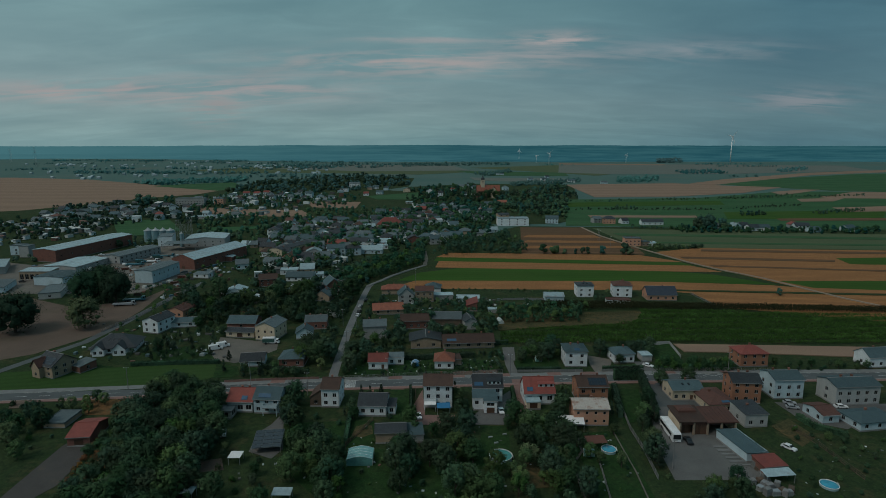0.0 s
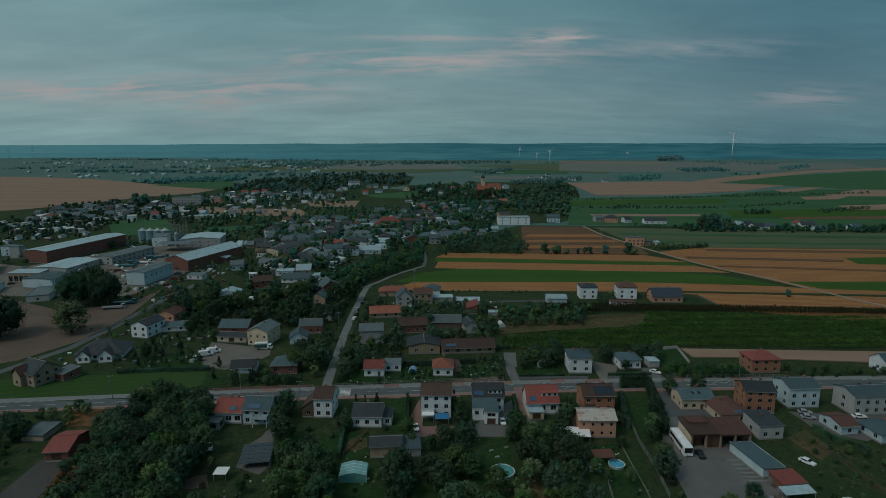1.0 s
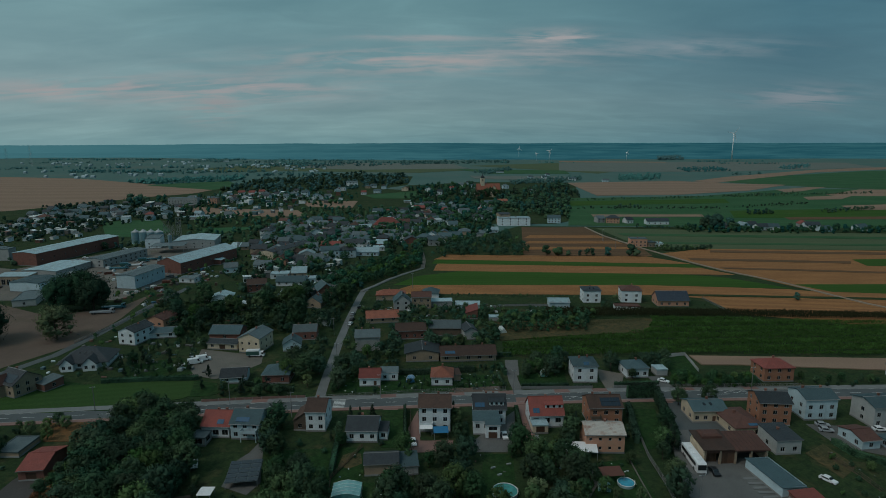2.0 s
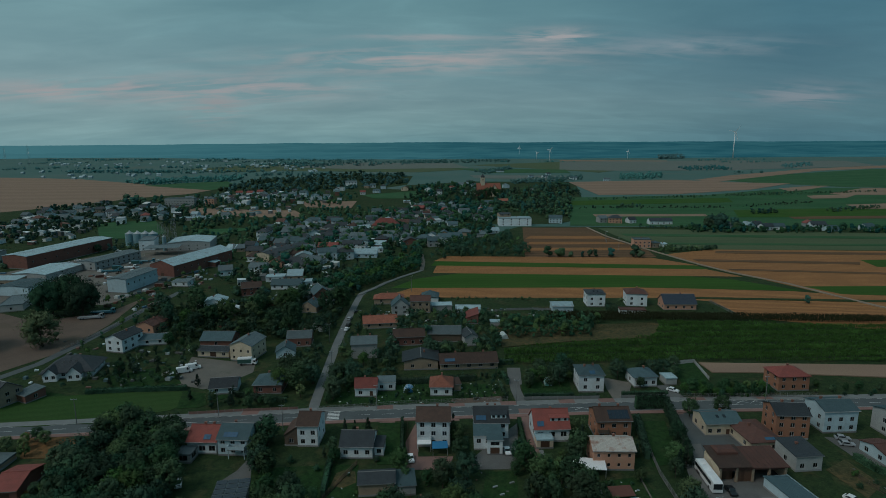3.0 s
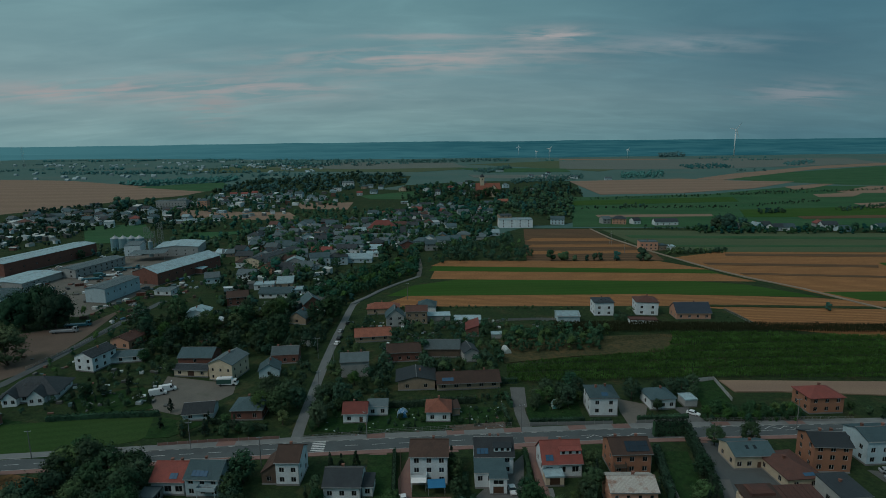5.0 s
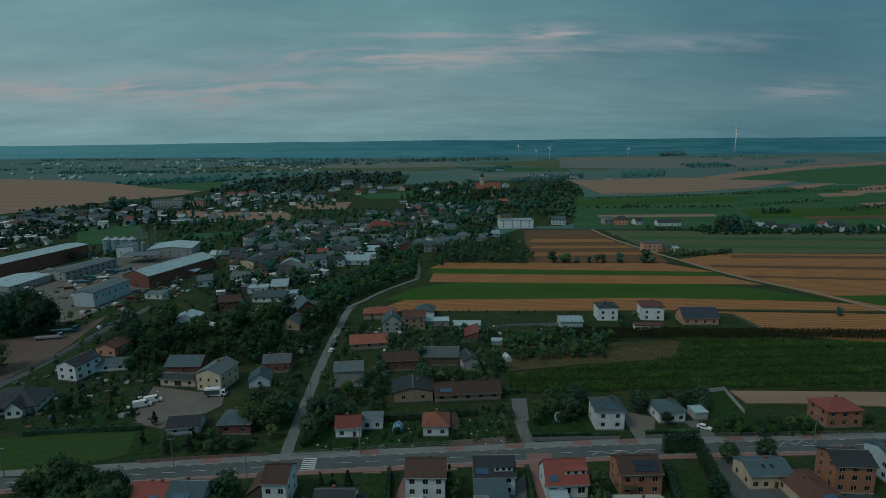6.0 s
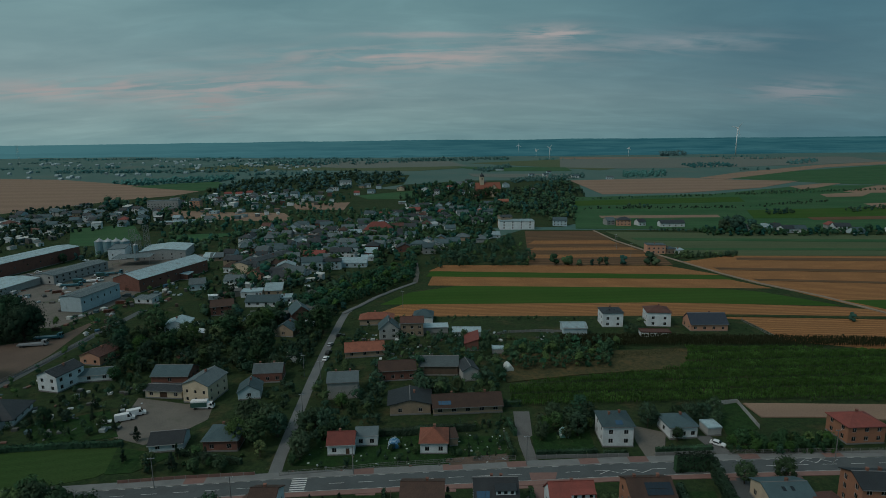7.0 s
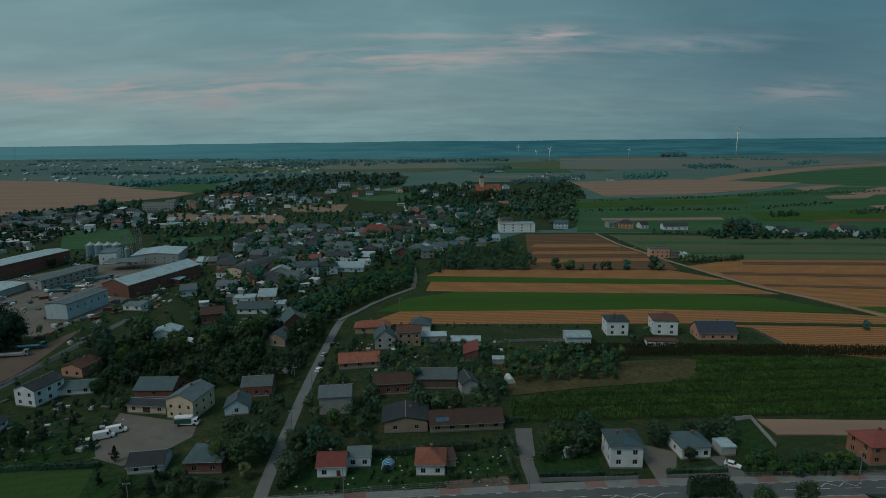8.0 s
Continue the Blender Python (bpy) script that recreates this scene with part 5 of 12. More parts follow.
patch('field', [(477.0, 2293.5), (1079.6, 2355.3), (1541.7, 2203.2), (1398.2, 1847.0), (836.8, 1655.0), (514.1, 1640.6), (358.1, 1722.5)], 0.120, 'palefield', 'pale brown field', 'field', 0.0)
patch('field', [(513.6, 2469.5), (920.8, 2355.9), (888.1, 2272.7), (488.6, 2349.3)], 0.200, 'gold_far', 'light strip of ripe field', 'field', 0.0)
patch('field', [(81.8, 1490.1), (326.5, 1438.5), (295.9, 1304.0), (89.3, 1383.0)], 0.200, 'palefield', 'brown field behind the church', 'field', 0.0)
patch('meadow', [(31.5, 297.6), (112.4, 301.1), (103.0, 280.6), (59.3, 275.3), (31.1, 269.2)], 0.020, 'fallow', 'rough fallow grass beside the maize', 'field', 0.0)
patch('field', [(109.1, 249.7), (207.8, 244.3), (196.2, 231.4), (126.1, 239.3), (110.0, 239.7)], 0.030, 'gold_far', 'stubble behind orange house', 'field', 2.0)
patch('field', [(196.5, 867.0), (442.5, 897.0), (419.9, 835.7), (183.6, 810.3)], 0.100, 'green', 'strip of darker pasture', 'field', 0.0)
patch('field', [(375.0, 747.5), (605.5, 768.4), (530.2, 674.4), (347.4, 680.6)], 0.100, 'green', 'strip of darker pasture', 'field', 0.0)
patch('field', [(553.0, 798.1), (661.1, 818.2), (609.8, 755.7), (539.4, 748.4)], 0.120, 'gold_far', 'patch of ripe brown field', 'field', 0.0)
patch('field', [(406.3, 681.9), (553.9, 687.7), (535.1, 664.7), (401.4, 663.4)], 0.120, 'tan', 'narrow brown strip in pasture', 'field', 0.0)
patch('field', [(578.0, 921.4), (672.1, 941.7), (613.3, 883.8), (559.9, 879.6)], 0.120, 'gold_far', 'patch of ripe brown field', 'field', 0.0)
patch('field', [(226.7, 482.8), (407.0, 465.9), (399.5, 457.5), (222.4, 473.9)], 0.100, 'tan', 'dark harrowed strip in stubble', 'field', 2.0)
patch('field', [(194.8, 451.6), (311.1, 436.9), (305.7, 429.6), (195.4, 443.6)], 0.100, 'tan', 'dark harrowed strip in stubble', 'field', 2.0)
patch('field', [(204.0, 419.2), (345.3, 397.2), (341.2, 392.7), (205.3, 414.0)], 0.100, 'tan', 'dark harrowed strip in stubble', 'field', 2.0)
patch('field', [(133.3, 348.8), (288.9, 334.6), (285.2, 330.4), (132.0, 345.4)], 0.100, 'grass', 'grassy balk between stubble fields', 'field', 2.0)
patch('field', [(177.5, 571.1), (471.5, 537.6), (461.4, 526.4), (178.7, 558.2)], 0.100, 'green_far', 'greener strip of meadow', 'field', 2.0)
patch('field', [(186.8, 522.6), (440.2, 502.8), (433.6, 495.4), (188.6, 514.4)], 0.100, 'green_far', 'greener strip of meadow', 'field', 2.0)
# ---- foreground houses, south of the street ----
house(-66.0, 188.4, -2.7, 8.7, 9.0, 4.0, 'gable', 2.9, 'white', 'r_red', 'white semi-detached house with bright red tiled roof', cols=3, side=0, floors=1, solar=(2, 1, 1.4), chimneys=2, gutter=True, win=(1.9, 1.7))
house(-69.6, 181.2, -2.7, 4.4, 4.6, 2.5, 'flat', 0.0, 'grey', 'r_grey', 'low grey carport wing before the red-roofed house', cols=1, side=1, floors=1, chimneys=0, win=(2.6, 1.6), name='carport', category='carport')
hs = house(-56.4, 187.2, -4.4, 9.0, 9.0, 5.3, 'gable', 2.6, 'pale', 'r_teal', 'pale blue semi-detached house with grey-blue roof and solar panels', cols=3, side=2, solar=(4, 1, -0.8), chimneys=1, gutter=True)
balcony(hs, 1.6, -4.5, 2.9, 5.0, 1.8, 'pale')
house(-35.9, 191.9, -2.0, 6.2, 9.0, 6.8, 'gable', 2.3, 'white', 'r_brown', 'white two-storey house with dark brown roof', cols=2, side=2, gutter=True)
house(-41.0, 192.2, -2.0, 4.0, 8.6, 3.4, 'side', 3.2, 'oldwood', 'r_brown', 'brown boarded wing under a sweeping roof', cols=1, side=0, chimneys=0, floors=1, name='annex', category='annex')
house(-20.5, 185.0, -1.8, 9.4, 9.0, 4.0, 'gable', 2.4, 'white', 'r_dark', 'small white bungalow with anthracite roof', cols=3, side=1, floors=1, gutter=True, sill=1.3)
house(-14.2, 184.4, -1.8, 2.6, 5.5, 2.9, 'mono', 0.5, 'white', 'r_dark', 'low white annex with flat dark roof', cols=1, side=1, chimneys=0, floors=1, name='annex', category='annex')
hs = house(1.6, 191.2, -1.5, 9.9, 9.0, 8.3, 'gable', 2.2, 'white', 'r_brown', 'large white house with dark brown roof and balcony', cols=3, side=2, floors=3, sill=0.9, rise=2.7, gutter=True, door=1)
balcony(hs, -2.7, -4.5, 2.9, 4.2, 1.6)
hs = house(19.2, 195.2, -0.4, 10.4, 9.0, 5.7, 'gable', 3.1, 'white', 'r_dark', 'white house with anthracite roof and solar panels', cols=3, side=2, solar=(3, 1, -3.2), chimneys=2, gutter=True)
dormer(hs, 2.2, -3.6, 6.3, 4.6, 1.4, 3.0, 'white', 'r_dark', 3)
house(17.6, 187.6, -1.4, 8.0, 6.0, 4.5, 'mono', 0.9, 'white', 'r_teal', 'white front wing with blue-grey roof', cols=3, side=1, chimneys=0, floors=1, sill=2.2, name='house_wing', category='house wing')
house(19.4, 183.2, -1.4, 4.4, 2.8, 4.6, 'mono', 0.4, 'white', 'r_teal', 'white garage porch with a bay of windows above', cols=1, side=0, door=2, chimneys=0, floors=2, rise=2.0, win=(2.6, 1.2), name='garage', category='garage')
hs = house(37.2, 193.5, 1.8, 10.6, 9.0, 4.4, 'gable', 4.1, 'white', 'r_red', 'white house with bright red metal roof and dormer', cols=3, side=2, floors=1, solar=(2, 1, -3.4), chimneys=1, gutter=True, win=(1.8, 1.7), sill=1.6)
dormer(hs, 2.4, -3.0, 5.7, 5.6, 1.4, 3.0, 'white', 'r_red', 3)
house(34.5, 187.0, 1.8, 4.9, 3.8, 2.6, 'flat', 0.0, 'cream', 'r_light', 'cream garage with a terrace on its flat roof', cols=1, side=0, door=2, floors=1, chimneys=0, name='garage', category='garage')
hs = house(56.3, 194.5, 0.8, 10.6, 9.0, 6.2, 'gable', 2.3, 'orange', 'r_brown', 'orange house with brown roof and large solar array', cols=3, side=2, solar=(6, 2, 1.7), chimneys=2, gutter=True)
balcony(hs, -3.4, -4.5, 3.0, 3.2, 1.4, 'oldwood')
house(51.5, 177.4, -1.5, 11.3, 8.0, 6.0, 'gable', 1.7, 'peach', 'r_rust', 'peach rendered house with pale rusty sheet-metal roof', cols=4, side=2, floors=2, win=(0.9, 1.0), chimneys=1, sill=1.2)
house(90.6, 196.0, 1.5, 11.1, 8.8, 4.2, 'gable', 1.6, 'cream', 'r_teal', 'cream bungalow with blue-grey roof', cols=4, side=2, floors=1, door=1, gutter=True, chimneys=1, skylights=2)
house(98.0, 188.3, 4.6, 9.5, 13.0, 3.4, 'hip', 1.6, 'cream', 'r_rbrown', 'low cream house with red-brown roof and solar panels', cols=2, side=2, floors=1, solar=(3, 1, 1.5), chimneys=1)
garage_hall(86.6, 171.6, 1.7, 18.4, 8.6, 4.2)
house(92.8, 158.7, 9.0, 6.8, 14.0, 3.0, 'side', -0.6, 'pale', 'r_teal', 'long shed with blue-grey sheet roof', cols=0, side=0, chimneys=0, floors=1, name='shed', category='shed')
house(104.4, 176.6, 4.3, 7.6, 9.0, 4.4, 'mono', 0.7, 'grey', 'r_dark', 'grey workshop house with dark panelled roof', cols=2, side=1, chimneys=1)
house(110.8, 193.7, -5.0, 9.8, 8.8, 7.8, 'gable', 1.9, 'orange', 'r_dark', 'orange two-storey house with dark felt roof', cols=3, side=2, chimneys=2)
house(127.4, 197.5, 2.1, 10.7, 9.5, 7.3, 'gable', 1.6, 'pale', 'r_teal', 'pale two-storey house with blue-grey roof', cols=3, side=2, chimneys=2)
house(148.5, 192.4, 4.2, 16.5, 9.5, 7.0, 'gable', 1.4, 'grey', 'r_teal', 'long grey two-storey block with felt roof', cols=5, side=1, chimneys=2, back=False)
house(129.8, 178.5, 7.0, 5.9, 9.0, 3.2, 'gable', 1.2, 'pale', 'r_rbrown', 'low pale outbuilding with red-brown roof', cols=1, side=2, chimneys=0, floors=1)
house(142.6, 174.2, 8.5, 14.2, 9.0, 3.0, 'hip', 1.4, 'pale', 'r_teal', 'pale bungalow with blue-grey roof', cols=3, side=2, floors=1)
# ---- houses along the north side of the street ----
house(58.4, 228.0, -1.3, 9.0, 9.5, 6.6, 'hip', 1.9, 'white', 'r_teal', 'white cube-shaped two-storey house with blue-grey roof', cols=2, side=2, chimneys=2, gutter=True, solar=(2, 1, 0.3), sill=1.3)
house(79.1, 231.6, 4.9, 8.7, 8.5, 3.9, 'hip', 1.8, 'white', 'r_teal', 'small white house with blue-grey roof', cols=3, side=1, floors=1, gutter=True)
house(89.3, 231.3, 5.0, 4.3, 5.0, 2.5, 'flat', 0.0, 'grey', 'r_light', 'small carport shed with light flat roof', cols=0, side=0, chimneys=0, floors=1, name='shed', category='shed')
house(-23.0, 224.2, 1.9, 7.7, 6.5, 3.6, 'gable', 2.2, 'white', 'r_red', 'small white cottage with red roof', cols=2, side=1, floors=1, door=1)
house(-16.2, 228.0, 2.6, 6.6, 4.5, 3.4, 'mono', 0.5, 'white', 'r_grey', 'low white annex with flat grey roof', cols=2, side=0, floors=1, chimneys=0, name='annex', category='annex')
house(4.1, 225.2, -1.3, 7.9, 8.5, 3.6, 'hip', 2.4, 'white', 'r_orange', 'white cottage with red hipped roof', cols=2, side=2, floors=1, gutter=True)
house(9.5, 227.6, 9.3, 2.5, 5.0, 2.6, 'mono', 0.5, 'beige', 'r_brown', 'small lean-to beside the cottage', cols=0, side=0, floors=1, chimneys=0, name='annex', category='annex')
house(-4.2, 250.7, 3.2, 13.5, 11.0, 3.7, 'front', 1.5, 'beige', 'r_dark', 'long beige bungalow with dark roof', cols=2, side=2, floors=1, chimneys=1, over=0.9)
house(14.9, 249.8, 4.0, 23.1, 9.0, 3.0, 'gable', 2.2, 'beige', 'r_brown', 'beige wing with dark brown roof and solar panels', cols=5, side=1, floors=1, solar=(4, 1, -7.6), chimneys=2, name='house_wing', over=0.8, win=(1.6, 1.5))
house(-28.6, 262.7, 5.1, 10.6, 9.5, 6.3, 'gable', 1.8, 'grey', 'r_grey', 'bare grey two-storey house with sheet roof', cols=0, side=2, chimneys=2)
house(-58.9, 228.8, 1.2, 10.1, 9.5, 3.6, 'hip', 2.4, 'brick', 'r_teal', 'red brick house with blue-grey hipped roof', cols=2, side=2, floors=1, chimneys=1, gutter=True)
house(-77.7, 261.8, -12.0, 9.8, 12.0, 6.8, 'front', 2.0, 'cream', 'r_grey', 'cream two-storey house with grey roof', cols=3, side=3, chimneys=1, win=(0.9, 1.2))
house(-91.9, 263.2, -6.6, 13.8, 6.0, 3.0, 'gable', 1.0, 'cream', 'r_dark', 'low cream garage wing with dark roof', cols=3, side=0, door=2, floors=1, chimneys=0, name='garage', category='garage')
house(-95.6, 277.6, -1.5, 13.9, 10.0, 3.2, 'gable', 2.4, 'brick', 'r_teal', 'long barn with blue-grey roof', cols=1, side=3, floors=1, chimneys=0, name='barn', category='barn')
house(-59.2, 276.3, 5.8, 10.6, 8.0, 3.9, 'gable', 2.2, 'brick', 'r_grey', 'red brick house with grey roof and stepped gables', cols=3, side=1, chimneys=2, over=0.1)
house(-135.9, 272.6, -14.4, 8.7, 12.0, 6.3, 'front', 1.8, 'white', 'r_dark', 'modern white house with dark roof', cols=2, side=3, chimneys=1)
house(-135.8, 297.4, -11.3, 9.3, 11.0, 3.9, 'front', 1.8, 'peach', 'r_rbrown', 'orange brick house with brown roof', cols=2, side=2, chimneys=1)
house(-128.1, 278.6, 10.8, 16.1, 7.0, 2.8, 'gable', 1.4, 'white', 'r_teal', 'low white outbuilding with blue-grey roof', cols=3, side=1, floors=1, chimneys=0, name='outbuilding', category='outbuilding')
hs = house(-141.6, 245.8, 10.1, 17.8, 13.0, 2.9, 'hip', 4.2, 'white', 'r_dark', 'white bungalow with large dark hipped roof and skylights', cols=6, side=3, floors=1, skylights=3, over=0.9)
gable_wing(hs, -5.2, -6.5, 4.6, 2.2, 2.9, 2.4, 'white', 'r_dark', 2)
gable_wing(hs, 3.4, -6.5, 5.2, 2.8, 2.9, 2.7, 'white', 'r_dark', 2)
hs = house(-151.2, 218.9, -24.0, 10.0, 10.0, 5.0, 'gable', 3.4, 'beige', 'r_dark', 'sandy brick house with steep dark gabled roof and solar panels', cols=2, side=3, chimneys=1, solar=(6, 2, 1.0))
gable_wing(hs, -2.4, -5.0, 4.6, 1.8, 4.6, 2.8, 'beige', 'r_rbrown', 1)
house(-142.6, 222.0, -24.0, 6.0, 7.0, 2.8, 'mono', 0.8, 'brick', 'r_grey', 'low brick garage wing with grey roof', cols=1, side=1, floors=1, chimneys=0, door=2, name='annex', category='annex')
house(-122.6, 177.7, -0.4, 6.8, 9.0, 1.6, 'flat', 0.0, 'beige', 'r_grey', 'low flat-roofed brick shed', cols=1, side=0, floors=1, chimneys=0, name='shed', category='shed')
house(-108.1, 167.5, 5.4, 6.5, 12.0, 3.2, 'gable', 1.6, 'brick', 'r_red', 'old garage with red sheet roof', cols=1, side=0, floors=1, chimneys=0, door=2, name='garage', category='garage')
house(131.3, 227.4, 2.6, 11.5, 9.0, 5.6, 'hip', 2.2, 'orange', 'r_red', 'orange brick house with red hipped roof', cols=3, side=2, chimneys=1)
house(182.7, 225.6, 5.9, 10.9, 8.0, 4.6, 'gable', 2.6, 'white', 'r_teal', 'white house with blue-grey roof', cols=3, side=1, chimneys=1)
house(-13.2, 165.8, 3.8, 9.2, 6.0, 3.7, 'gable', 1.3, 'beige', 'r_dark', 'old brick barn with dark roof', cols=0, side=0, chimneys=0, floors=1, name='barn', category='barn')
house(-5.9, 166.3, 7.0, 5.2, 7.0, 2.7, 'mono', 0.4, 'grey', 'r_teal', 'shed with sagging grey sheet roof', cols=0, side=0, chimneys=0, floors=1, name='shed', category='shed')
# ---- houses at the edge of the fields ----
house(89.1, 335.1, -1.8, 9.7, 9.5, 7.2, 'hip', 1.2, 'white', 'r_dark', 'white two-storey house with flat dark hipped roof', cols=2, side=2, chimneys=1, skylights=2)
house(111.6, 335.1, -7.3, 10.9, 10.0, 7.2, 'hip', 2.0, 'white', 'r_rbrown', 'white two-storey house with red-brown hipped roof', cols=2, side=2, chimneys=1)
house(131.9, 327.8, -1.8, 17.0, 10.0, 3.7, 'gable', 3.8, 'peach', 'r_navy', 'brick bungalow with steep dark blue roof', cols=4, side=2, floors=1, chimneys=1)
house(104.4, 317.9, -5.9, 13.2, 5.0, 2.4, 'flat', 0.0, 'white', 'r_rbrown', 'low white garage with red-brown edge', cols=0, side=0, floors=1, chimneys=0, name='garage', category='garage')
house(68.7, 324.4, -1.8, 10.8, 9.0, 3.6, 'gable', 1.2, 'pale', 'r_light', 'pale metal shed with light roof', cols=0, side=0, chimneys=0, floors=1, name='shed', category='shed')
house(18.7, 323.4, -1.8, 12.9, 6.0, 2.4, 'gable', 1.2, 'pale', 'r_light', 'long workshop with white sheet roof', cols=0, side=0, chimneys=0, floors=1, name='workshop', category='workshop')
house(-17.3, 321.9, 6.9, 8.6, 9.0, 5.2, 'front', 3.6, 'grey', 'r_teal', 'grey house with steep blue-grey gable roof', cols=2, side=2, chimneys=1)
house(-6.6, 325.5, 1.6, 10.5, 8.0, 6.6, 'gable', 1.8, 'beige', 'r_rbrown', 'beige house with red-brown roof', cols=3, side=2, chimneys=1)
house(-1.7, 344.3, -2.3, 9.4, 9.0, 3.6, 'hip', 2.6, 'white', 'r_teal', 'white house with blue-grey hipped roof', cols=1, side=1, floors=1, chimneys=0)
house(-24.8, 342.4, 3.2, 16.5, 8.0, 3.2, 'hip', 2.2, 'beige', 'r_orange', 'cottage with orange tiled roof', cols=2, side=1, floors=1, chimneys=1)
house(-8.4, 328.2, 2.4, 8.9, 6.0, 2.6, 'mono', 0.4, 'grey', 'r_grey', 'low grey workshop with sheet roof', cols=2, side=0, floors=1, chimneys=0, name='workshop', category='workshop')
house(4.0, 327.9, 1.2, 12.2, 5.0, 2.8, 'mono', 0.5, 'grey', 'r_light', 'open shed with light roof', cols=0, side=0, floors=1, chimneys=0, name='shed', category='shed')
house(-25.8, 300.7, 8.2, 16.2, 8.0, 2.8, 'gable', 2.6, 'beige', 'r_orange', 'low house with faded orange tiled roof', cols=3, side=1, floors=1, chimneys=3)
house(-10.3, 276.1, 5.8, 13.8, 7.0, 4.3, 'gable', 2.4, 'brick', 'r_brown', 'ruined red brick barn with broken dark roof', cols=4, side=1, floors=1, chimneys=0, name='barn', category='barn')
house(5.8, 280.9, -1.9, 14.8, 8.0, 4.0, 'gable', 2.4, 'oldwood', 'r_grey', 'old dark barn with grey roof', cols=0, side=0, floors=1, chimneys=0, name='barn', category='barn')
house(16.8, 275.9, 11.8, 5.9, 9.0, 4.2, 'front', 1.6, 'grey', 'r_dark', 'grey barn with dark roof', cols=0, side=0, floors=1, chimneys=0, name='barn', category='barn')
house(20.0, 308.5, -2.1, 6.0, 12.0, 3.0, 'side', 2.2, 'brick', 'r_red', 'shed with red sheet roof', cols=0, side=0, floors=1, chimneys=0, name='shed', category='shed')
house(30.9, 300.5, -2.1, 4.8, 4.0, 2.0, 'flat', 0.0, 'grey', 'r_light', 'small garden shed with light roof', cols=0, side=0, floors=1, chimneys=0, name='shed', category='shed')
house(-119.2, 334.8, 5.5, 10.9, 10.0, 4.3, 'front', 1.8, 'white', 'r_light', 'white house with pale low gable roof', cols=3, side=2, chimneys=1)
house(-108.2, 362.0, 16.4, 11.2, 8.5, 5.0, 'gable', 2.4, 'brick', 'r_brown', 'red brick house with brown roof', cols=3, side=1, chimneys=1)
house(-65.4, 352.4, 23.9, 9.5, 12.0, 4.0, 'front', 3.6, 'brick', 'r_teal', 'brick barn with grey-blue roof', cols=1, side=0, floors=1, chimneys=0, name='barn', category='barn')
house(-65.4, 327.9, -10.8, 9.5, 9.0, 3.2, 'front', 3.0, 'beige', 'r_teal', 'cottage with steep blue-grey roof', cols=1, side=1, floors=1, chimneys=1)
house(-62.0, 262.3, 10.4, 7.6, 8.0, 3.0, 'front', 2.4, 'pale', 'r_teal', 'low outbuilding with blue-grey roof', cols=1, side=0, floors=1, chimneys=1, name='outbuilding', category='outbuilding')
house(-75.5, 228.3, 8.3, 9.5, 8.0, 2.6, 'gable', 2.0, 'pale', 'r_dark', 'low grey garden outbuilding with dark roof', cols=2, side=0, floors=1, chimneys=0, name='outbuilding', category='outbuilding')
# ---- the works yard ----
house(-173.8, 436.9, -18.5, 20.1, 59.5, 8.0, 'front', 3.2, 'brick', 'r_light', 'long red brick warehouse with light sheet roof', cols=1, side=9, win=(1.2, 1.2), sill=4.2, door=2, floors=1, chimneys=0, name='warehouse', category='warehouse')
house(-188.1, 381.1, -9.2, 12.5, 29.7, 8.5, 'front', 0.8, 'pale', 'r_grey', 'pale blue two-storey metal works building', cols=0, side=6, win=(0.9, 1.4), sill=4.6, floors=1, chimneys=0, name='warehouse', category='warehouse')
house(-241.0, 450.3, -14.1, 14.9, 43.7, 6.0, 'front', 1.0, 'grey', 'r_grey', 'long two-storey grey workshop with grey roof', cols=2, side=9, win=(1.4, 1.4), floors=2, chimneys=0, name='workshop', category='workshop')
house(-292.9, 475.5, -12.3, 20.8, 80.7, 9.3, 'front', 1.0, 'brick', 'r_light', 'long dark red brick warehouse with pale roof', cols=0, side=8, win=(1.2, 1.2), sill=4, floors=1, chimneys=0, name='warehouse', category='warehouse')
house(-342.5, 467.0, 2.0, 9.0, 9.0, 8.0, 'flat', 0.0, 'pale', 'r_grey', 'small blue-grey tower shed beside the warehouse', cols=1, side=1, floors=2, chimneys=0, name='tower_shed', category='shed')
house(-268.0, 381.0, 0.0, 20.5, 10.0, 6.0, 'mono', 0.6, 'beige', 'r_light', 'open-fronted beige store with a row of bays', cols=6, side=0, win=(2.5, 3.6), sill=0.6, floors=1, chimneys=0, name='bay_store', category='shed')
house(-263.6, 414.9, -7.7, 24.6, 32.7, 4.5, 'front', 0.8, 'grey', 'r_light', 'low grey store with light sheet roof', cols=0, side=0, floors=1, chimneys=0, name='warehouse', category='warehouse')
house(-246.9, 369.0, -8.2, 20.6, 18.5, 6.0, 'front', 0.6, 'pale', 'r_teal', 'small white workshop building', cols=0, side=3, win=(1, 1), floors=2, chimneys=0, name='workshop', category='workshop')
house(-231.2, 340.0, 19.8, 11.3, 22.7, 3.5, 'flat', 0.0, 'grey', 'r_grey', 'low grey store with flat roof', cols=1, side=1, floors=1, chimneys=0, name='warehouse', category='warehouse')
house(-206.9, 515.3, 10.6, 33.0, 30.2, 7.0, 'front', 1.6, 'grey', 'r_light', 'long grey granary building with light roof', cols=5, side=2, win=(1, 1.2), floors=2, chimneys=0, name='granary', category='granary')
house(-243.4, 513.8, 17.7, 11.7, 24.7, 8.5, 'flat', 0.0, 'white', 'r_grey', 'white mill tower house with windows', cols=2, side=1, win=(1, 1.2), floors=2, chimneys=0, name='mill_house', category='mill')
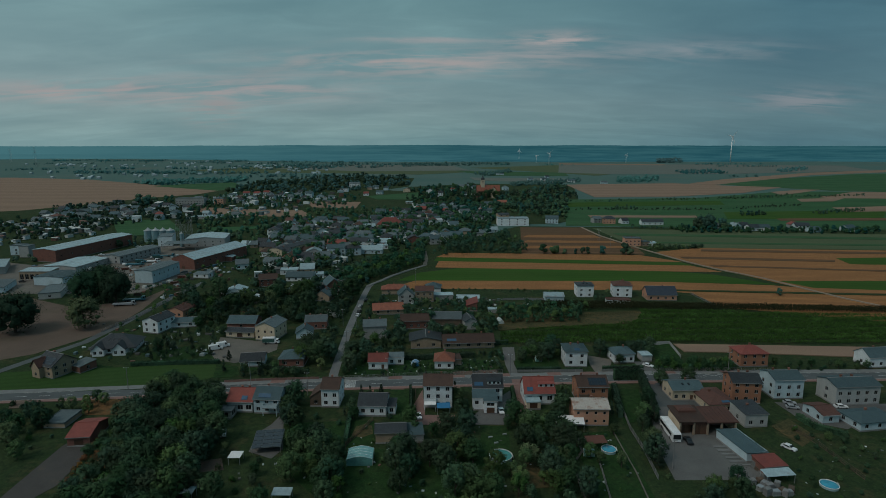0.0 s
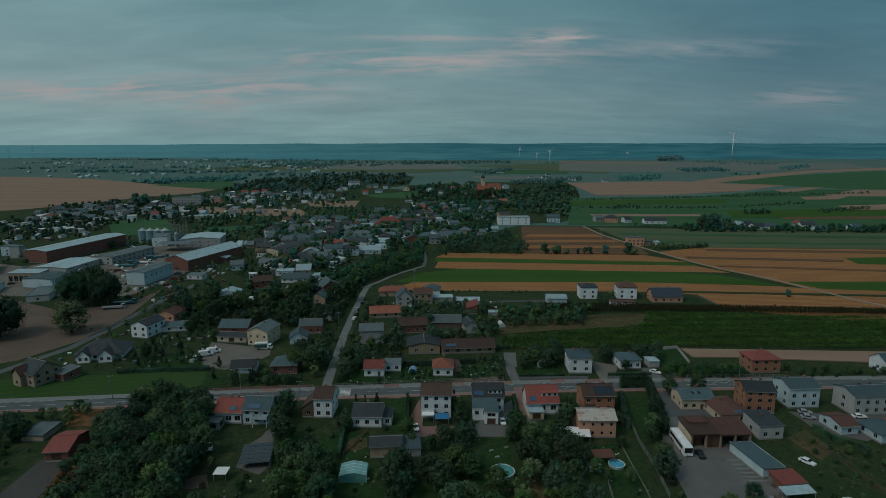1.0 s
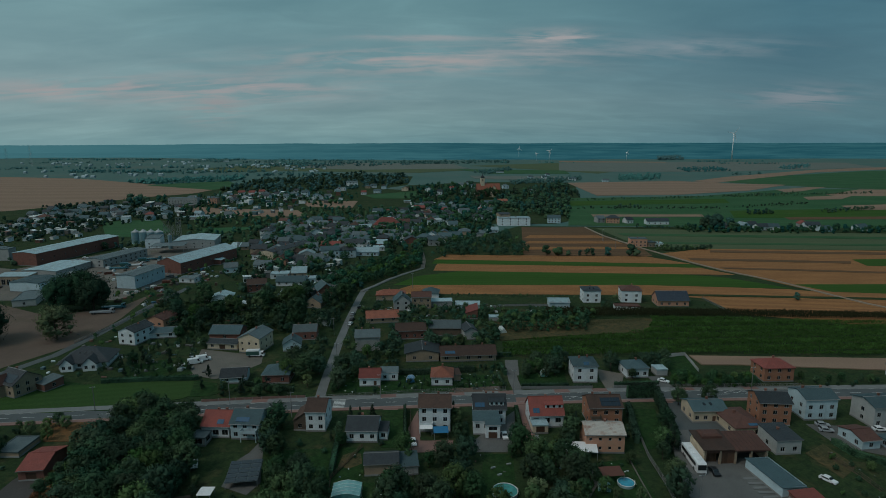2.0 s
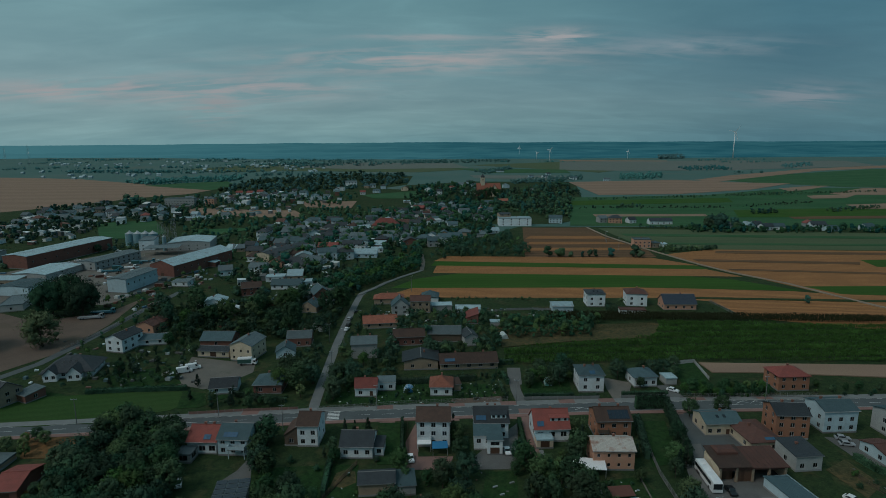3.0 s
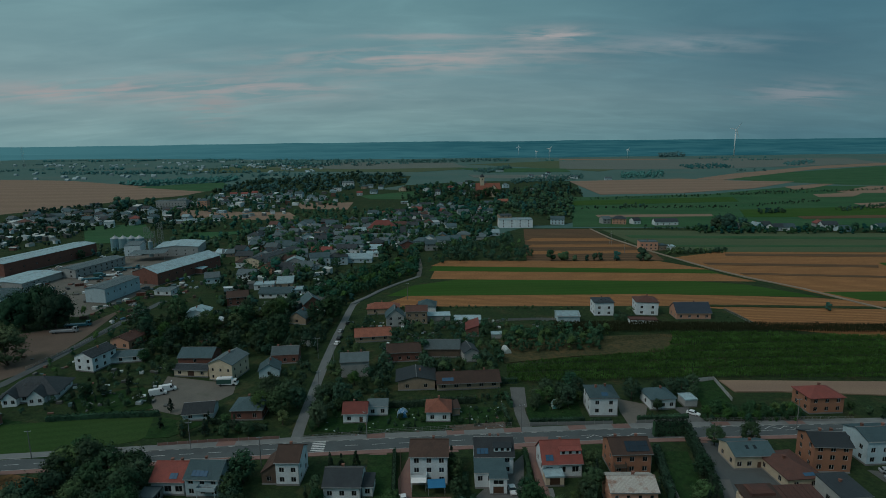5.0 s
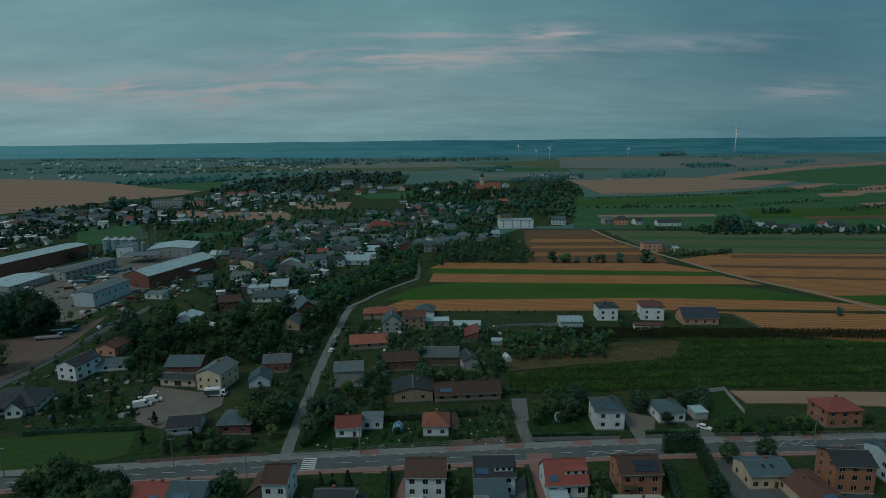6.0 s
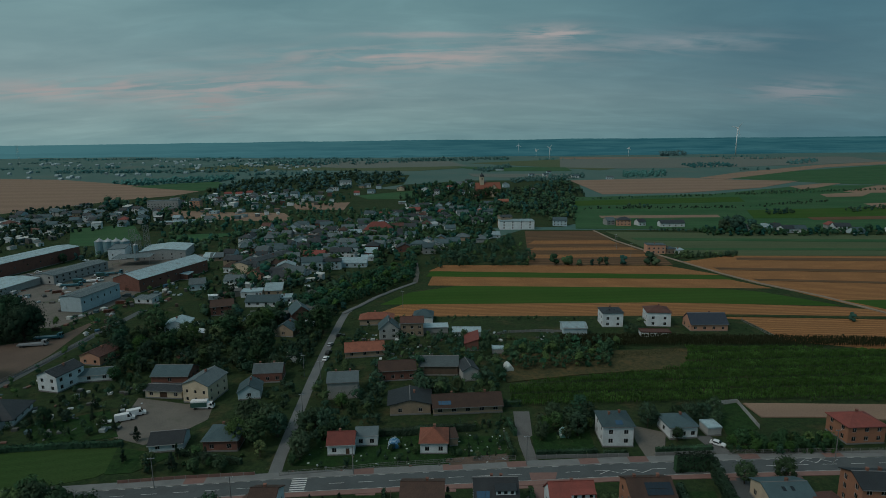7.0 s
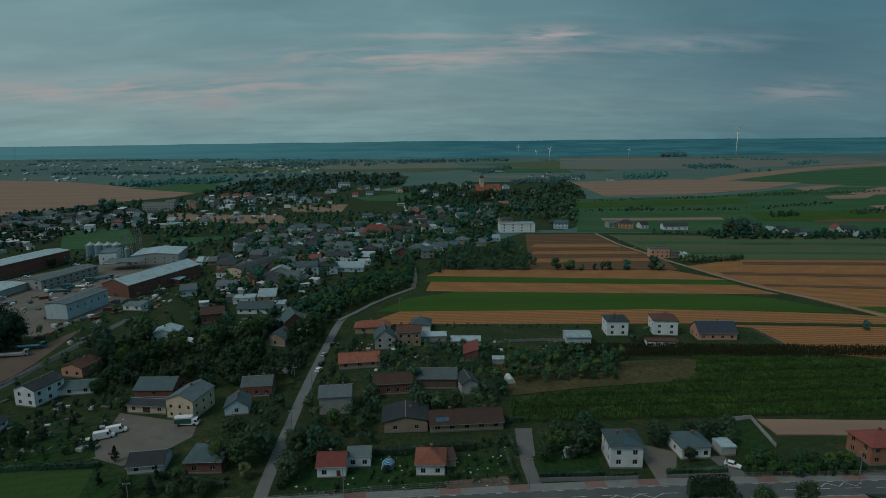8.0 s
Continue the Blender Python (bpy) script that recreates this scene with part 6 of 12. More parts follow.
house(-159.1, 384.0, -8.2, 10.7, 6.0, 3.0, 'mono', 0.5, 'white', 'r_grey', 'low white yard office with flat roof', cols=2, side=1, floors=1, chimneys=0, name='yard_office', category='office')
house(-157.0, 387.9, 75.0, 5.5, 6.0, 3.0, 'flat', 0.0, 'grey', 'r_grey', 'small grey store beside the yard office', cols=0, side=0, floors=1, chimneys=0, name='store', category='shed')
house(-163.9, 440.7, -2.9, 12.1, 8.0, 3.5, 'front', 0.8, 'brick', 'r_light', 'brick lean-to store with light roof', cols=1, side=1, floors=1, chimneys=0, name='store', category='shed')
# ---- the village centre ----
house(-118.3, 472.1, -24.3, 12.5, 47.4, 7.0, 'front', 1.2, 'cream', 'r_dark', 'long cream block of flats with dark roof', cols=0, side=7, floors=2, chimneys=2)
house(-162.8, 570.3, 0.0, 11.0, 9.0, 5.0, 'hip', 2.6, 'white', 'r_dark', 'white village house with dark grey roof', cols=2, side=0, group='village houses')
house(-142.0, 582.2, 0.0, 10.0, 9.0, 5.0, 'gable', 2.6, 'white', 'r_grey', 'white village house with grey roof', cols=2, side=0, group='village houses')
house(-164.5, 606.5, 0.0, 10.0, 9.0, 4.0, 'gable', 2.6, 'pale', 'r_teal', 'pale village house with blue-grey roof', cols=2, side=0, group='village houses')
house(-131.6, 589.8, 0.0, 9.0, 9.0, 5.0, 'gable', 2.6, 'grey', 'r_grey', 'grey village house with grey roof', cols=2, side=0, group='village houses')
house(-122.8, 594.9, 0.0, 10.0, 9.0, 4.0, 'hip', 2.6, 'cream', 'r_grey', 'cream village house with grey roof', cols=2, side=0, group='village houses')
house(-114.7, 512.0, 0.0, 12.0, 9.0, 6.0, 'gable', 2.6, 'pale', 'r_teal', 'pale village house with blue-grey roof', cols=2, side=0, group='village houses')
house(-101.0, 519.5, 0.0, 9.0, 9.0, 6.0, 'gable', 2.6, 'grey', 'r_dark', 'grey village house with dark grey roof', cols=2, side=0, group='village houses')
house(-130.8, 513.0, 0.0, 10.0, 9.0, 5.0, 'gable', 2.6, 'grey', 'r_grey', 'grey village house with grey roof', cols=2, side=0, group='village houses')
house(-148.9, 535.5, 0.0, 14.0, 9.0, 3.0, 'gable', 2.6, 'brick', 'r_teal', 'red brick village house with blue-grey roof', cols=4, side=0, group='village houses')
house(-95.5, 560.8, 0.0, 12.0, 9.0, 5.0, 'gable', 2.6, 'grey', 'r_dark', 'grey village house with dark grey roof', cols=2, side=0, group='village houses')
house(-85.3, 570.4, 0.0, 12.0, 9.0, 5.0, 'gable', 2.6, 'grey', 'r_grey', 'grey village house with grey roof', cols=2, side=0, group='village houses')
house(-69.2, 544.4, 0.0, 14.0, 9.0, 5.0, 'gable', 2.6, 'white', 'r_grey', 'white village house with grey roof', cols=4, side=0, group='village houses')
house(-87.8, 498.6, 0.0, 16.0, 9.0, 4.0, 'gable', 2.6, 'brick', 'r_red', 'red brick village house with red tiled roof', cols=4, side=0, group='village houses')
house(-68.6, 503.3, 0.0, 16.0, 9.0, 5.0, 'gable', 2.6, 'white', 'r_dark', 'white village house with dark grey roof', cols=4, side=0, group='village houses')
house(-81.6, 459.6, 0.0, 14.0, 9.0, 7.0, 'gable', 2.6, 'white', 'r_teal', 'white village house with blue-grey roof', cols=4, side=0, group='village houses')
house(-99.7, 460.6, 0.0, 12.0, 9.0, 4.0, 'front', 2.6, 'grey', 'r_light', 'grey village house with light metal roof', cols=2, side=0, group='village houses')
house(-104.7, 445.4, 0.0, 14.0, 9.0, 3.0, 'gable', 2.6, 'white', 'r_dark', 'white village house with dark grey roof', cols=4, side=0, group='village houses')
house(-89.2, 444.6, 0.0, 12.0, 9.0, 3.0, 'mono', 2.6, 'white', 'r_grey', 'white village house with grey roof', cols=2, side=0, group='village houses')
house(-113.5, 438.6, 0.0, 11.0, 9.0, 4.0, 'front', 2.6, 'peach', 'r_rbrown', 'orange village house with red-brown roof', cols=2, side=0, group='village houses')
house(-70.4, 591.3, 0.0, 12.0, 9.0, 5.0, 'gable', 2.6, 'white', 'r_light', 'white village house with light metal roof', cols=2, side=0, group='village houses')
house(-50.5, 612.5, 4.0, 27.0, 15.0, 5.0, 'hip', 6.5, 'cream', 'r_red', 'large cream hall with steep red hipped roof', cols=5, side=2, floors=1, chimneys=2, name='village_hall', category='hall')
house(-44.8, 567.7, 0.0, 22.0, 9.0, 3.0, 'gable', 2.6, 'white', 'r_grey', 'white village house with grey roof', cols=4, side=0, group='village houses')
house(-67.7, 641.1, 0.0, 12.0, 9.0, 6.0, 'gable', 2.6, 'white', 'r_dark', 'white village house with dark grey roof', cols=2, side=0, group='village houses')
house(-30.4, 582.9, 0.0, 8.0, 9.0, 4.0, 'gable', 2.6, 'pale', 'r_dark', 'pale village house with dark grey roof', cols=2, side=0, group='village houses')
house(-18.1, 576.6, 0.0, 9.0, 9.0, 5.0, 'gable', 2.6, 'white', 'r_teal', 'white village house with blue-grey roof', cols=2, side=0, group='village houses')
house(-49.8, 639.7, 0.0, 14.0, 9.0, 6.0, 'front', 2.6, 'grey', 'r_light', 'grey village house with light metal roof', cols=4, side=0, group='village houses')
house(-81.3, 622.2, 0.0, 12.0, 9.0, 5.0, 'gable', 2.6, 'pale', 'r_grey', 'pale village house with grey roof', cols=2, side=0, group='village houses')
house(-95.2, 610.7, 0.0, 10.0, 9.0, 5.0, 'gable', 2.6, 'white', 'r_dark', 'white village house with dark grey roof', cols=2, side=0, group='village houses')
house(-33.6, 628.5, 0.0, 12.0, 9.0, 5.0, 'gable', 2.6, 'brick', 'r_rbrown', 'red brick village house with red-brown roof', cols=2, side=0, group='village houses')
house(-17.9, 644.3, 0.0, 10.0, 9.0, 5.0, 'gable', 2.6, 'cream', 'r_dark', 'cream village house with dark grey roof', cols=2, side=0, group='village houses')
house(-1.4, 661.0, 0.0, 10.0, 9.0, 4.0, 'gable', 2.6, 'peach', 'r_teal', 'orange village house with blue-grey roof', cols=2, side=0, group='village houses')
house(-46.7, 492.4, 0.0, 10.0, 9.0, 3.0, 'flat', 0.0, 'white', 'r_light', 'white village house with light metal roof', cols=2, side=0, group='village houses')
house(-55.8, 471.4, 0.0, 22.0, 9.0, 3.0, 'mono', 2.6, 'pale', 'r_light', 'pale village house with light metal roof', cols=4, side=0, group='village houses')
house(-46.5, 508.0, 0.0, 10.0, 9.0, 3.0, 'mono', 2.6, 'brick', 'r_light', 'red brick village house with light metal roof', cols=2, side=0, group='village houses')
house(9.2, 541.8, 0.0, 12.0, 9.0, 4.0, 'gable', 2.6, 'white', 'r_teal', 'white village house with blue-grey roof', cols=2, side=0, group='village houses')
house(18.7, 553.4, 0.0, 12.0, 9.0, 3.0, 'gable', 2.6, 'pale', 'r_teal', 'pale village house with blue-grey roof', cols=2, side=0, group='village houses')
house(56.9, 582.6, 0.0, 10.0, 9.0, 3.0, 'gable', 2.6, 'white', 'r_light', 'white village house with light metal roof', cols=2, side=0, group='village houses')
house(-91.3, 399.3, 0.0, 10.0, 9.0, 3.0, 'mono', 2.6, 'beige', 'r_light', 'beige village house with light metal roof', cols=2, side=1, group='village houses')
house(-103.2, 396.4, 0.0, 12.0, 9.0, 3.0, 'flat', 0.0, 'white', 'r_light', 'white village house with light metal roof', cols=2, side=1, group='village houses')
house(-90.8, 376.8, 0.0, 18.0, 9.0, 3.0, 'gable', 2.6, 'white', 'r_teal', 'white village house with blue-grey roof', cols=4, side=1, group='village houses')
house(-80.4, 382.5, 0.0, 8.0, 9.0, 3.0, 'flat', 0.0, 'pale', 'r_light', 'pale village house with light metal roof', cols=2, side=1, group='village houses')
house(-123.0, 425.4, 0.0, 12.0, 9.0, 3.0, 'gable', 2.6, 'white', 'r_grey', 'white village house with grey roof', cols=2, side=0, group='village houses')
house(-154.8, 508.3, 0.0, 9.0, 9.0, 4.0, 'gable', 2.6, 'pale', 'r_dark', 'pale village house with dark grey roof', cols=2, side=0, group='village houses')
house(-161.8, 499.0, 0.0, 9.0, 9.0, 3.0, 'gable', 2.6, 'beige', 'r_grey', 'beige village house with grey roof', cols=2, side=0, group='village houses')
house(-166.9, 499.3, 0.0, 8.0, 9.0, 3.0, 'gable', 2.6, 'pale', 'r_light', 'pale village house with light metal roof', cols=2, side=0, group='village houses')
house(-142.1, 413.5, 0.0, 9.0, 9.0, 4.0, 'gable', 2.6, 'pale', 'r_grey', 'pale village house with grey roof', cols=2, side=0, group='village houses')
house(-340.6, 962.0, 0.0, 12.0, 9.0, 4.0, 'gable', 2.6, 'white', 'r_teal', 'white village house with blue-grey roof', cols=2, side=0, group='village houses')
house(-330.5, 998.6, 0.0, 11.0, 9.0, 4.0, 'gable', 2.6, 'white', 'r_red', 'white village house with red tiled roof', cols=2, side=0, group='village houses')
house(-311.3, 997.0, 0.0, 11.0, 9.0, 4.0, 'gable', 2.6, 'white', 'r_red', 'white village house with red tiled roof', cols=2, side=0, group='village houses')
house(-300.2, 1015.9, 0.0, 11.0, 9.0, 4.0, 'gable', 2.6, 'white', 'r_red', 'white village house with red tiled roof', cols=2, side=0, group='village houses')
house(-266.1, 938.7, 0.0, 9.0, 9.0, 4.0, 'gable', 2.6, 'white', 'r_grey', 'white village house with grey roof', cols=2, side=0, group='village houses')
house(-262.7, 974.2, 0.0, 9.0, 9.0, 4.0, 'gable', 2.6, 'white', 'r_dark', 'white village house with dark grey roof', cols=2, side=0, group='village houses')
house(-211.8, 952.0, 0.0, 12.0, 9.0, 8.0, 'gable', 2.6, 'pale', 'r_teal', 'pale village house with blue-grey roof', cols=2, side=0, group='village houses')
house(-189.9, 932.9, 0.0, 12.0, 9.0, 5.0, 'front', 2.6, 'pale', 'r_teal', 'pale village house with blue-grey roof', cols=2, side=0, group='village houses')
house(-173.4, 1069.5, 0.0, 16.0, 9.0, 6.0, 'flat', 0.0, 'white', 'r_grey', 'white village house with grey roof', cols=4, side=0, group='village houses')
house(-167.9, 1168.3, 0.0, 22.0, 9.0, 8.0, 'gable', 2.6, 'white', 'r_grey', 'white village house with grey roof', cols=4, side=0, group='village houses')
house(-56.7, 1059.5, 0.0, 12.0, 9.0, 5.0, 'front', 2.6, 'cream', 'r_rbrown', 'cream village house with red-brown roof', cols=2, side=0, group='village houses')
house(-354.0, 829.0, 3.0, 40.0, 12.0, 11.5, 'flat', 0.0, 'grey', 'r_grey', 'grey three-storey block of flats with flat roof', cols=10, side=3, floors=3, chimneys=3, name='apartment_block', category='apartment block')
house(-318.0, 842.0, 2.0, 13.0, 11.0, 9.5, 'flat', 0.0, 'peach', 'r_grey', 'pinkish flat-roofed block beside the flats', cols=3, side=2, floors=3, chimneys=1, name='apartment_block', category='apartment block')
house(-371.7, 897.4, 0.0, 12.0, 9.0, 5.0, 'gable', 2.6, 'white', 'r_grey', 'white village house with grey roof', cols=2, side=0, group='village houses')
house(-320.7, 842.6, 0.0, 12.0, 9.0, 4.0, 'gable', 2.6, 'beige', 'r_light', 'beige village house with light metal roof', cols=2, side=0, group='village houses')
house(-290.5, 723.2, 0.0, 9.0, 9.0, 3.0, 'gable', 2.6, 'pale', 'r_light', 'pale village house with light metal roof', cols=2, side=0, group='village houses')
house(-328.5, 678.5, 0.0, 9.0, 9.0, 4.0, 'gable', 2.6, 'pale', 'r_grey', 'pale village house with grey roof', cols=2, side=0, group='village houses')
house(-375.2, 800.8, 0.0, 12.0, 9.0, 5.0, 'gable', 2.6, 'white', 'r_dark', 'white village house with dark grey roof', cols=2, side=0, group='village houses')
house(-418.2, 746.4, 0.0, 9.0, 9.0, 7.0, 'gable', 2.6, 'beige', 'r_dark', 'beige village house with dark grey roof', cols=2, side=0, group='village houses')
house(-394.9, 729.5, 0.0, 10.0, 9.0, 6.0, 'gable', 2.6, 'pale', 'r_dark', 'pale village house with dark grey roof', cols=2, side=0, group='village houses')
house(-432.1, 697.9, 0.0, 12.0, 9.0, 4.0, 'gable', 2.6, 'white', 'r_grey', 'white village house with grey roof', cols=2, side=0, group='village houses')
house(-468.9, 733.9, 0.0, 9.0, 9.0, 4.0, 'front', 2.6, 'pale', 'r_dark', 'pale village house with dark grey roof', cols=2, side=0, group='village houses')
house(-483.1, 734.8, 0.0, 9.0, 9.0, 4.0, 'gable', 2.6, 'white', 'r_dark', 'white village house with dark grey roof', cols=2, side=0, group='village houses')
house(-472.3, 789.0, 0.0, 9.0, 9.0, 5.0, 'gable', 2.6, 'pale', 'r_grey', 'pale village house with grey roof', cols=2, side=0, group='village houses')
house(-439.3, 758.5, 0.0, 9.0, 9.0, 4.0, 'gable', 2.6, 'pale', 'r_dark', 'pale village house with dark grey roof', cols=2, side=0, group='village houses')
house(-465.9, 686.2, 0.0, 10.0, 9.0, 3.0, 'gable', 2.6, 'grey', 'r_grey', 'grey village house with grey roof', cols=2, side=0, group='village houses')
house(-463.0, 664.6, 0.0, 10.0, 9.0, 3.0, 'gable', 2.6, 'pale', 'r_grey', 'pale village house with grey roof', cols=2, side=0, group='village houses')
house(-383.8, 681.6, 0.0, 30.0, 9.0, 3.0, 'flat', 0.0, 'white', 'r_grey', 'white village house with grey roof', cols=4, side=0, group='village houses')
house(-428.7, 816.8, 0.0, 9.0, 9.0, 4.0, 'gable', 2.6, 'white', 'r_dark', 'white village house with dark grey roof', cols=2, side=0, group='village houses')
house(-282.7, 689.3, 0.0, 22.0, 9.0, 3.0, 'flat', 0.0, 'grey', 'r_light', 'grey village house with light metal roof', cols=4, side=0, group='village houses')
house(-270.2, 697.8, 0.0, 18.0, 9.0, 3.0, 'flat', 0.0, 'pale', 'r_light', 'pale village house with light metal roof', cols=4, side=0, group='village houses')
house(-247.2, 705.9, 0.0, 10.0, 9.0, 4.0, 'gable', 2.6, 'white', 'r_grey', 'white village house with grey roof', cols=2, side=0, group='village houses')
house(-269.1, 776.0, 0.0, 10.0, 9.0, 3.0, 'flat', 0.0, 'pale', 'r_light', 'pale village house with light metal roof', cols=2, side=0, group='village houses')
house(-41.1, 858.6, 0.0, 12.0, 9.0, 3.0, 'flat', 0.0, 'grey', 'r_light', 'grey village house with light metal roof', cols=2, side=0, group='village houses')
house(-22.3, 777.8, 0.0, 12.0, 9.0, 5.0, 'gable', 2.6, 'white', 'r_grey', 'white village house with grey roof', cols=2, side=0, group='village houses')
house(-54.4, 724.3, 0.0, 12.0, 9.0, 4.0, 'gable', 2.6, 'brick', 'r_red', 'red brick village house with red tiled roof', cols=2, side=0, group='village houses')
house(-72.6, 735.9, 0.0, 12.0, 9.0, 4.0, 'gable', 2.6, 'white', 'r_teal', 'white village house with blue-grey roof', cols=2, side=0, group='village houses')
house(-11.8, 801.9, 0.0, 14.0, 9.0, 5.0, 'gable', 2.6, 'grey', 'r_dark', 'grey village house with dark grey roof', cols=4, side=0, group='village houses')
house(6.7, 741.7, 0.0, 12.0, 9.0, 4.0, 'gable', 2.6, 'white', 'r_red', 'white village house with red tiled roof', cols=2, side=0, group='village houses')
house(-30.8, 661.7, 0.0, 14.0, 9.0, 6.0, 'gable', 2.6, 'pale', 'r_dark', 'pale village house with dark grey roof', cols=4, side=0, group='village houses')
house(-6.2, 673.5, 0.0, 12.0, 9.0, 5.0, 'gable', 2.6, 'cream', 'r_dark', 'cream village house with dark grey roof', cols=2, side=0, group='village houses')
house(28.7, 774.5, 0.0, 18.0, 9.0, 4.0, 'gable', 2.6, 'pale', 'r_grey', 'pale village house with grey roof', cols=4, side=0, group='village houses')
house(51.2, 785.1, 0.0, 18.0, 9.0, 4.0, 'gable', 2.6, 'white', 'r_dark', 'white village house with dark grey roof', cols=4, side=0, group='village houses')
house(65.7, 702.0, 0.0, 9.0, 9.0, 4.0, 'gable', 2.6, 'grey', 'r_grey', 'grey village house with grey roof', cols=2, side=0, group='village houses')
house(17.6, 619.0, 0.0, 10.0, 9.0, 4.0, 'gable', 2.6, 'white', 'r_teal', 'white village house with blue-grey roof', cols=2, side=0, group='village houses')
house(93.7, 834.7, 0.0, 14.0, 9.0, 5.0, 'gable', 2.6, 'brick', 'r_orange', 'red brick village house with orange tiled roof', cols=4, side=0, group='village houses')
house(104.5, 973.3, 0.0, 12.0, 9.0, 5.0, 'gable', 2.6, 'grey', 'r_teal', 'grey village house with blue-grey roof', cols=2, side=0, group='village houses')
house(130.5, 648.5, 0.0, 14.0, 9.0, 6.0, 'gable', 2.6, 'pale', 'r_teal', 'pale village house with blue-grey roof', cols=4, side=0, group='village houses')
house(-239.1, 936.6, 0.0, 9.0, 9.0, 4.0, 'gable', 2.6, 'white', 'r_grey', 'white village house with grey roof', cols=2, side=0, group='village houses')
house(-244.8, 1032.0, 0.0, 9.0, 9.0, 4.0, 'gable', 2.6, 'pale', 'r_dark', 'pale village house with dark grey roof', cols=2, side=0, group='village houses')
house(-172.1, 931.5, 0.0, 9.0, 9.0, 4.0, 'gable', 2.6, 'pale', 'r_grey', 'pale village house with grey roof', cols=2, side=0, group='village houses')
house(-122.9, 991.6, 0.0, 9.0, 9.0, 4.0, 'gable', 2.6, 'white', 'r_red', 'white village house with red tiled roof', cols=2, side=0, group='village houses')
house(46.9, 1148.2, 0.0, 12.0, 9.0, 5.0, 'gable', 2.6, 'white', 'r_grey', 'white village house with grey roof', cols=2, side=0, group='village houses')
house(44.9, 978.1, 0.0, 10.0, 9.0, 5.0, 'gable', 2.6, 'pale', 'r_dark', 'pale village house with dark grey roof', cols=2, side=0, group='village houses')
house(167.2, 1018.5, 0.0, 12.0, 9.0, 5.0, 'flat', 0.0, 'grey', 'r_grey', 'grey village house with grey roof', cols=2, side=0, group='village houses')
house(251.0, 1369.3, 0.0, 14.0, 9.0, 5.0, 'gable', 2.6, 'white', 'r_teal', 'white village house with blue-grey roof', cols=4, side=0, group='village houses')
house(219.0, 1372.9, 0.0, 12.0, 9.0, 5.0, 'gable', 2.6, 'pale', 'r_grey', 'pale village house with grey roof', cols=2, side=0, group='village houses')
house(302.0, 1307.8, 0.0, 16.0, 9.0, 5.0, 'gable', 2.6, 'white', 'r_teal', 'white village house with blue-grey roof', cols=4, side=0, group='village houses')
house(364.8, 1266.5, 0.0, 14.0, 9.0, 4.0, 'gable', 2.6, 'pale', 'r_grey', 'pale village house with grey roof', cols=4, side=0, group='village houses')
house(172.1, 1607.2, 0.0, 20.0, 9.0, 4.0, 'flat', 0.0, 'pale', 'r_grey', 'pale village house with grey roof', cols=4, side=0, group='village houses')
house(276.8, 1471.2, 0.0, 10.0, 9.0, 4.0, 'gable', 2.6, 'pale', 'r_dark', 'pale village house with dark grey roof', cols=2, side=0, group='village houses')
house(194.5, 644.9, 0.0, 14.0, 9.0, 6.0, 'hip', 2.6, 'peach', 'r_dark', 'orange village house with dark grey roof', cols=4, side=0, group='village houses')
house(181.3, 649.8, 0.0, 9.0, 9.0, 5.0, 'gable', 2.6, 'grey', 'r_grey', 'grey village house with grey roof', cols=2, side=0, group='village houses')
house(211.1, 643.9, 0.0, 8.0, 9.0, 4.0, 'gable', 2.6, 'white', 'r_dark', 'white village house with dark grey roof', cols=2, side=0, group='village houses')
house(238.8, 634.2, 0.0, 24.0, 9.0, 4.0, 'gable', 2.6, 'white', 'r_dark', 'white village house with dark grey roof', cols=4, side=0, group='village houses')
house(173.8, 504.2, 0.0, 14.0, 9.0, 7.0, 'flat', 0.0, 'peach', 'r_grey', 'orange village house with grey roof', cols=4, side=0, group='village houses')
house(184.4, 503.7, 0.0, 7.0, 9.0, 4.0, 'flat', 0.0, 'beige', 'r_teal', 'beige village house with blue-grey roof', cols=2, side=0, group='village houses')
house(191.3, 503.4, 0.0, 7.0, 9.0, 3.0, 'flat', 0.0, 'white', 'r_light', 'white village house with light metal roof', cols=2, side=0, group='village houses')
house(316.2, 603.1, 0.0, 9.0, 9.0, 4.0, 'front', 2.6, 'pale', 'r_light', 'pale village house with light metal roof', cols=2, side=0, group='village houses')
house(326.4, 606.2, 0.0, 9.0, 9.0, 4.0, 'gable', 2.6, 'white', 'r_dark', 'white village house with dark grey roof', cols=2, side=0, group='village houses')
house(329.4, 591.6, 0.0, 14.0, 9.0, 4.0, 'gable', 2.6, 'white', 'r_dark', 'white village house with dark grey roof', cols=4, side=0, group='village houses')
house(340.2, 591.0, 0.0, 10.0, 9.0, 4.0, 'gable', 2.6, 'white', 'r_teal', 'white village house with blue-grey roof', cols=2, side=0, group='village houses')
house(382.3, 595.9, 0.0, 14.0, 9.0, 5.0, 'gable', 2.6, 'white', 'r_dark', 'white village house with dark grey roof', cols=4, side=0, group='village houses')
house(383.4, 610.6, 0.0, 10.0, 9.0, 4.0, 'front', 2.6, 'grey', 'r_red', 'grey village house with red tiled roof', cols=2, side=0, group='village houses')
house(386.5, 581.6, 0.0, 12.0, 9.0, 3.0, 'gable', 2.6, 'pale', 'r_teal', 'pale village house with blue-grey roof', cols=2, side=0, group='village houses')
house(295.9, 607.8, 0.0, 10.0, 9.0, 3.0, 'gable', 2.6, 'white', 'r_grey', 'white village house with grey roof', cols=2, side=0, group='village houses')
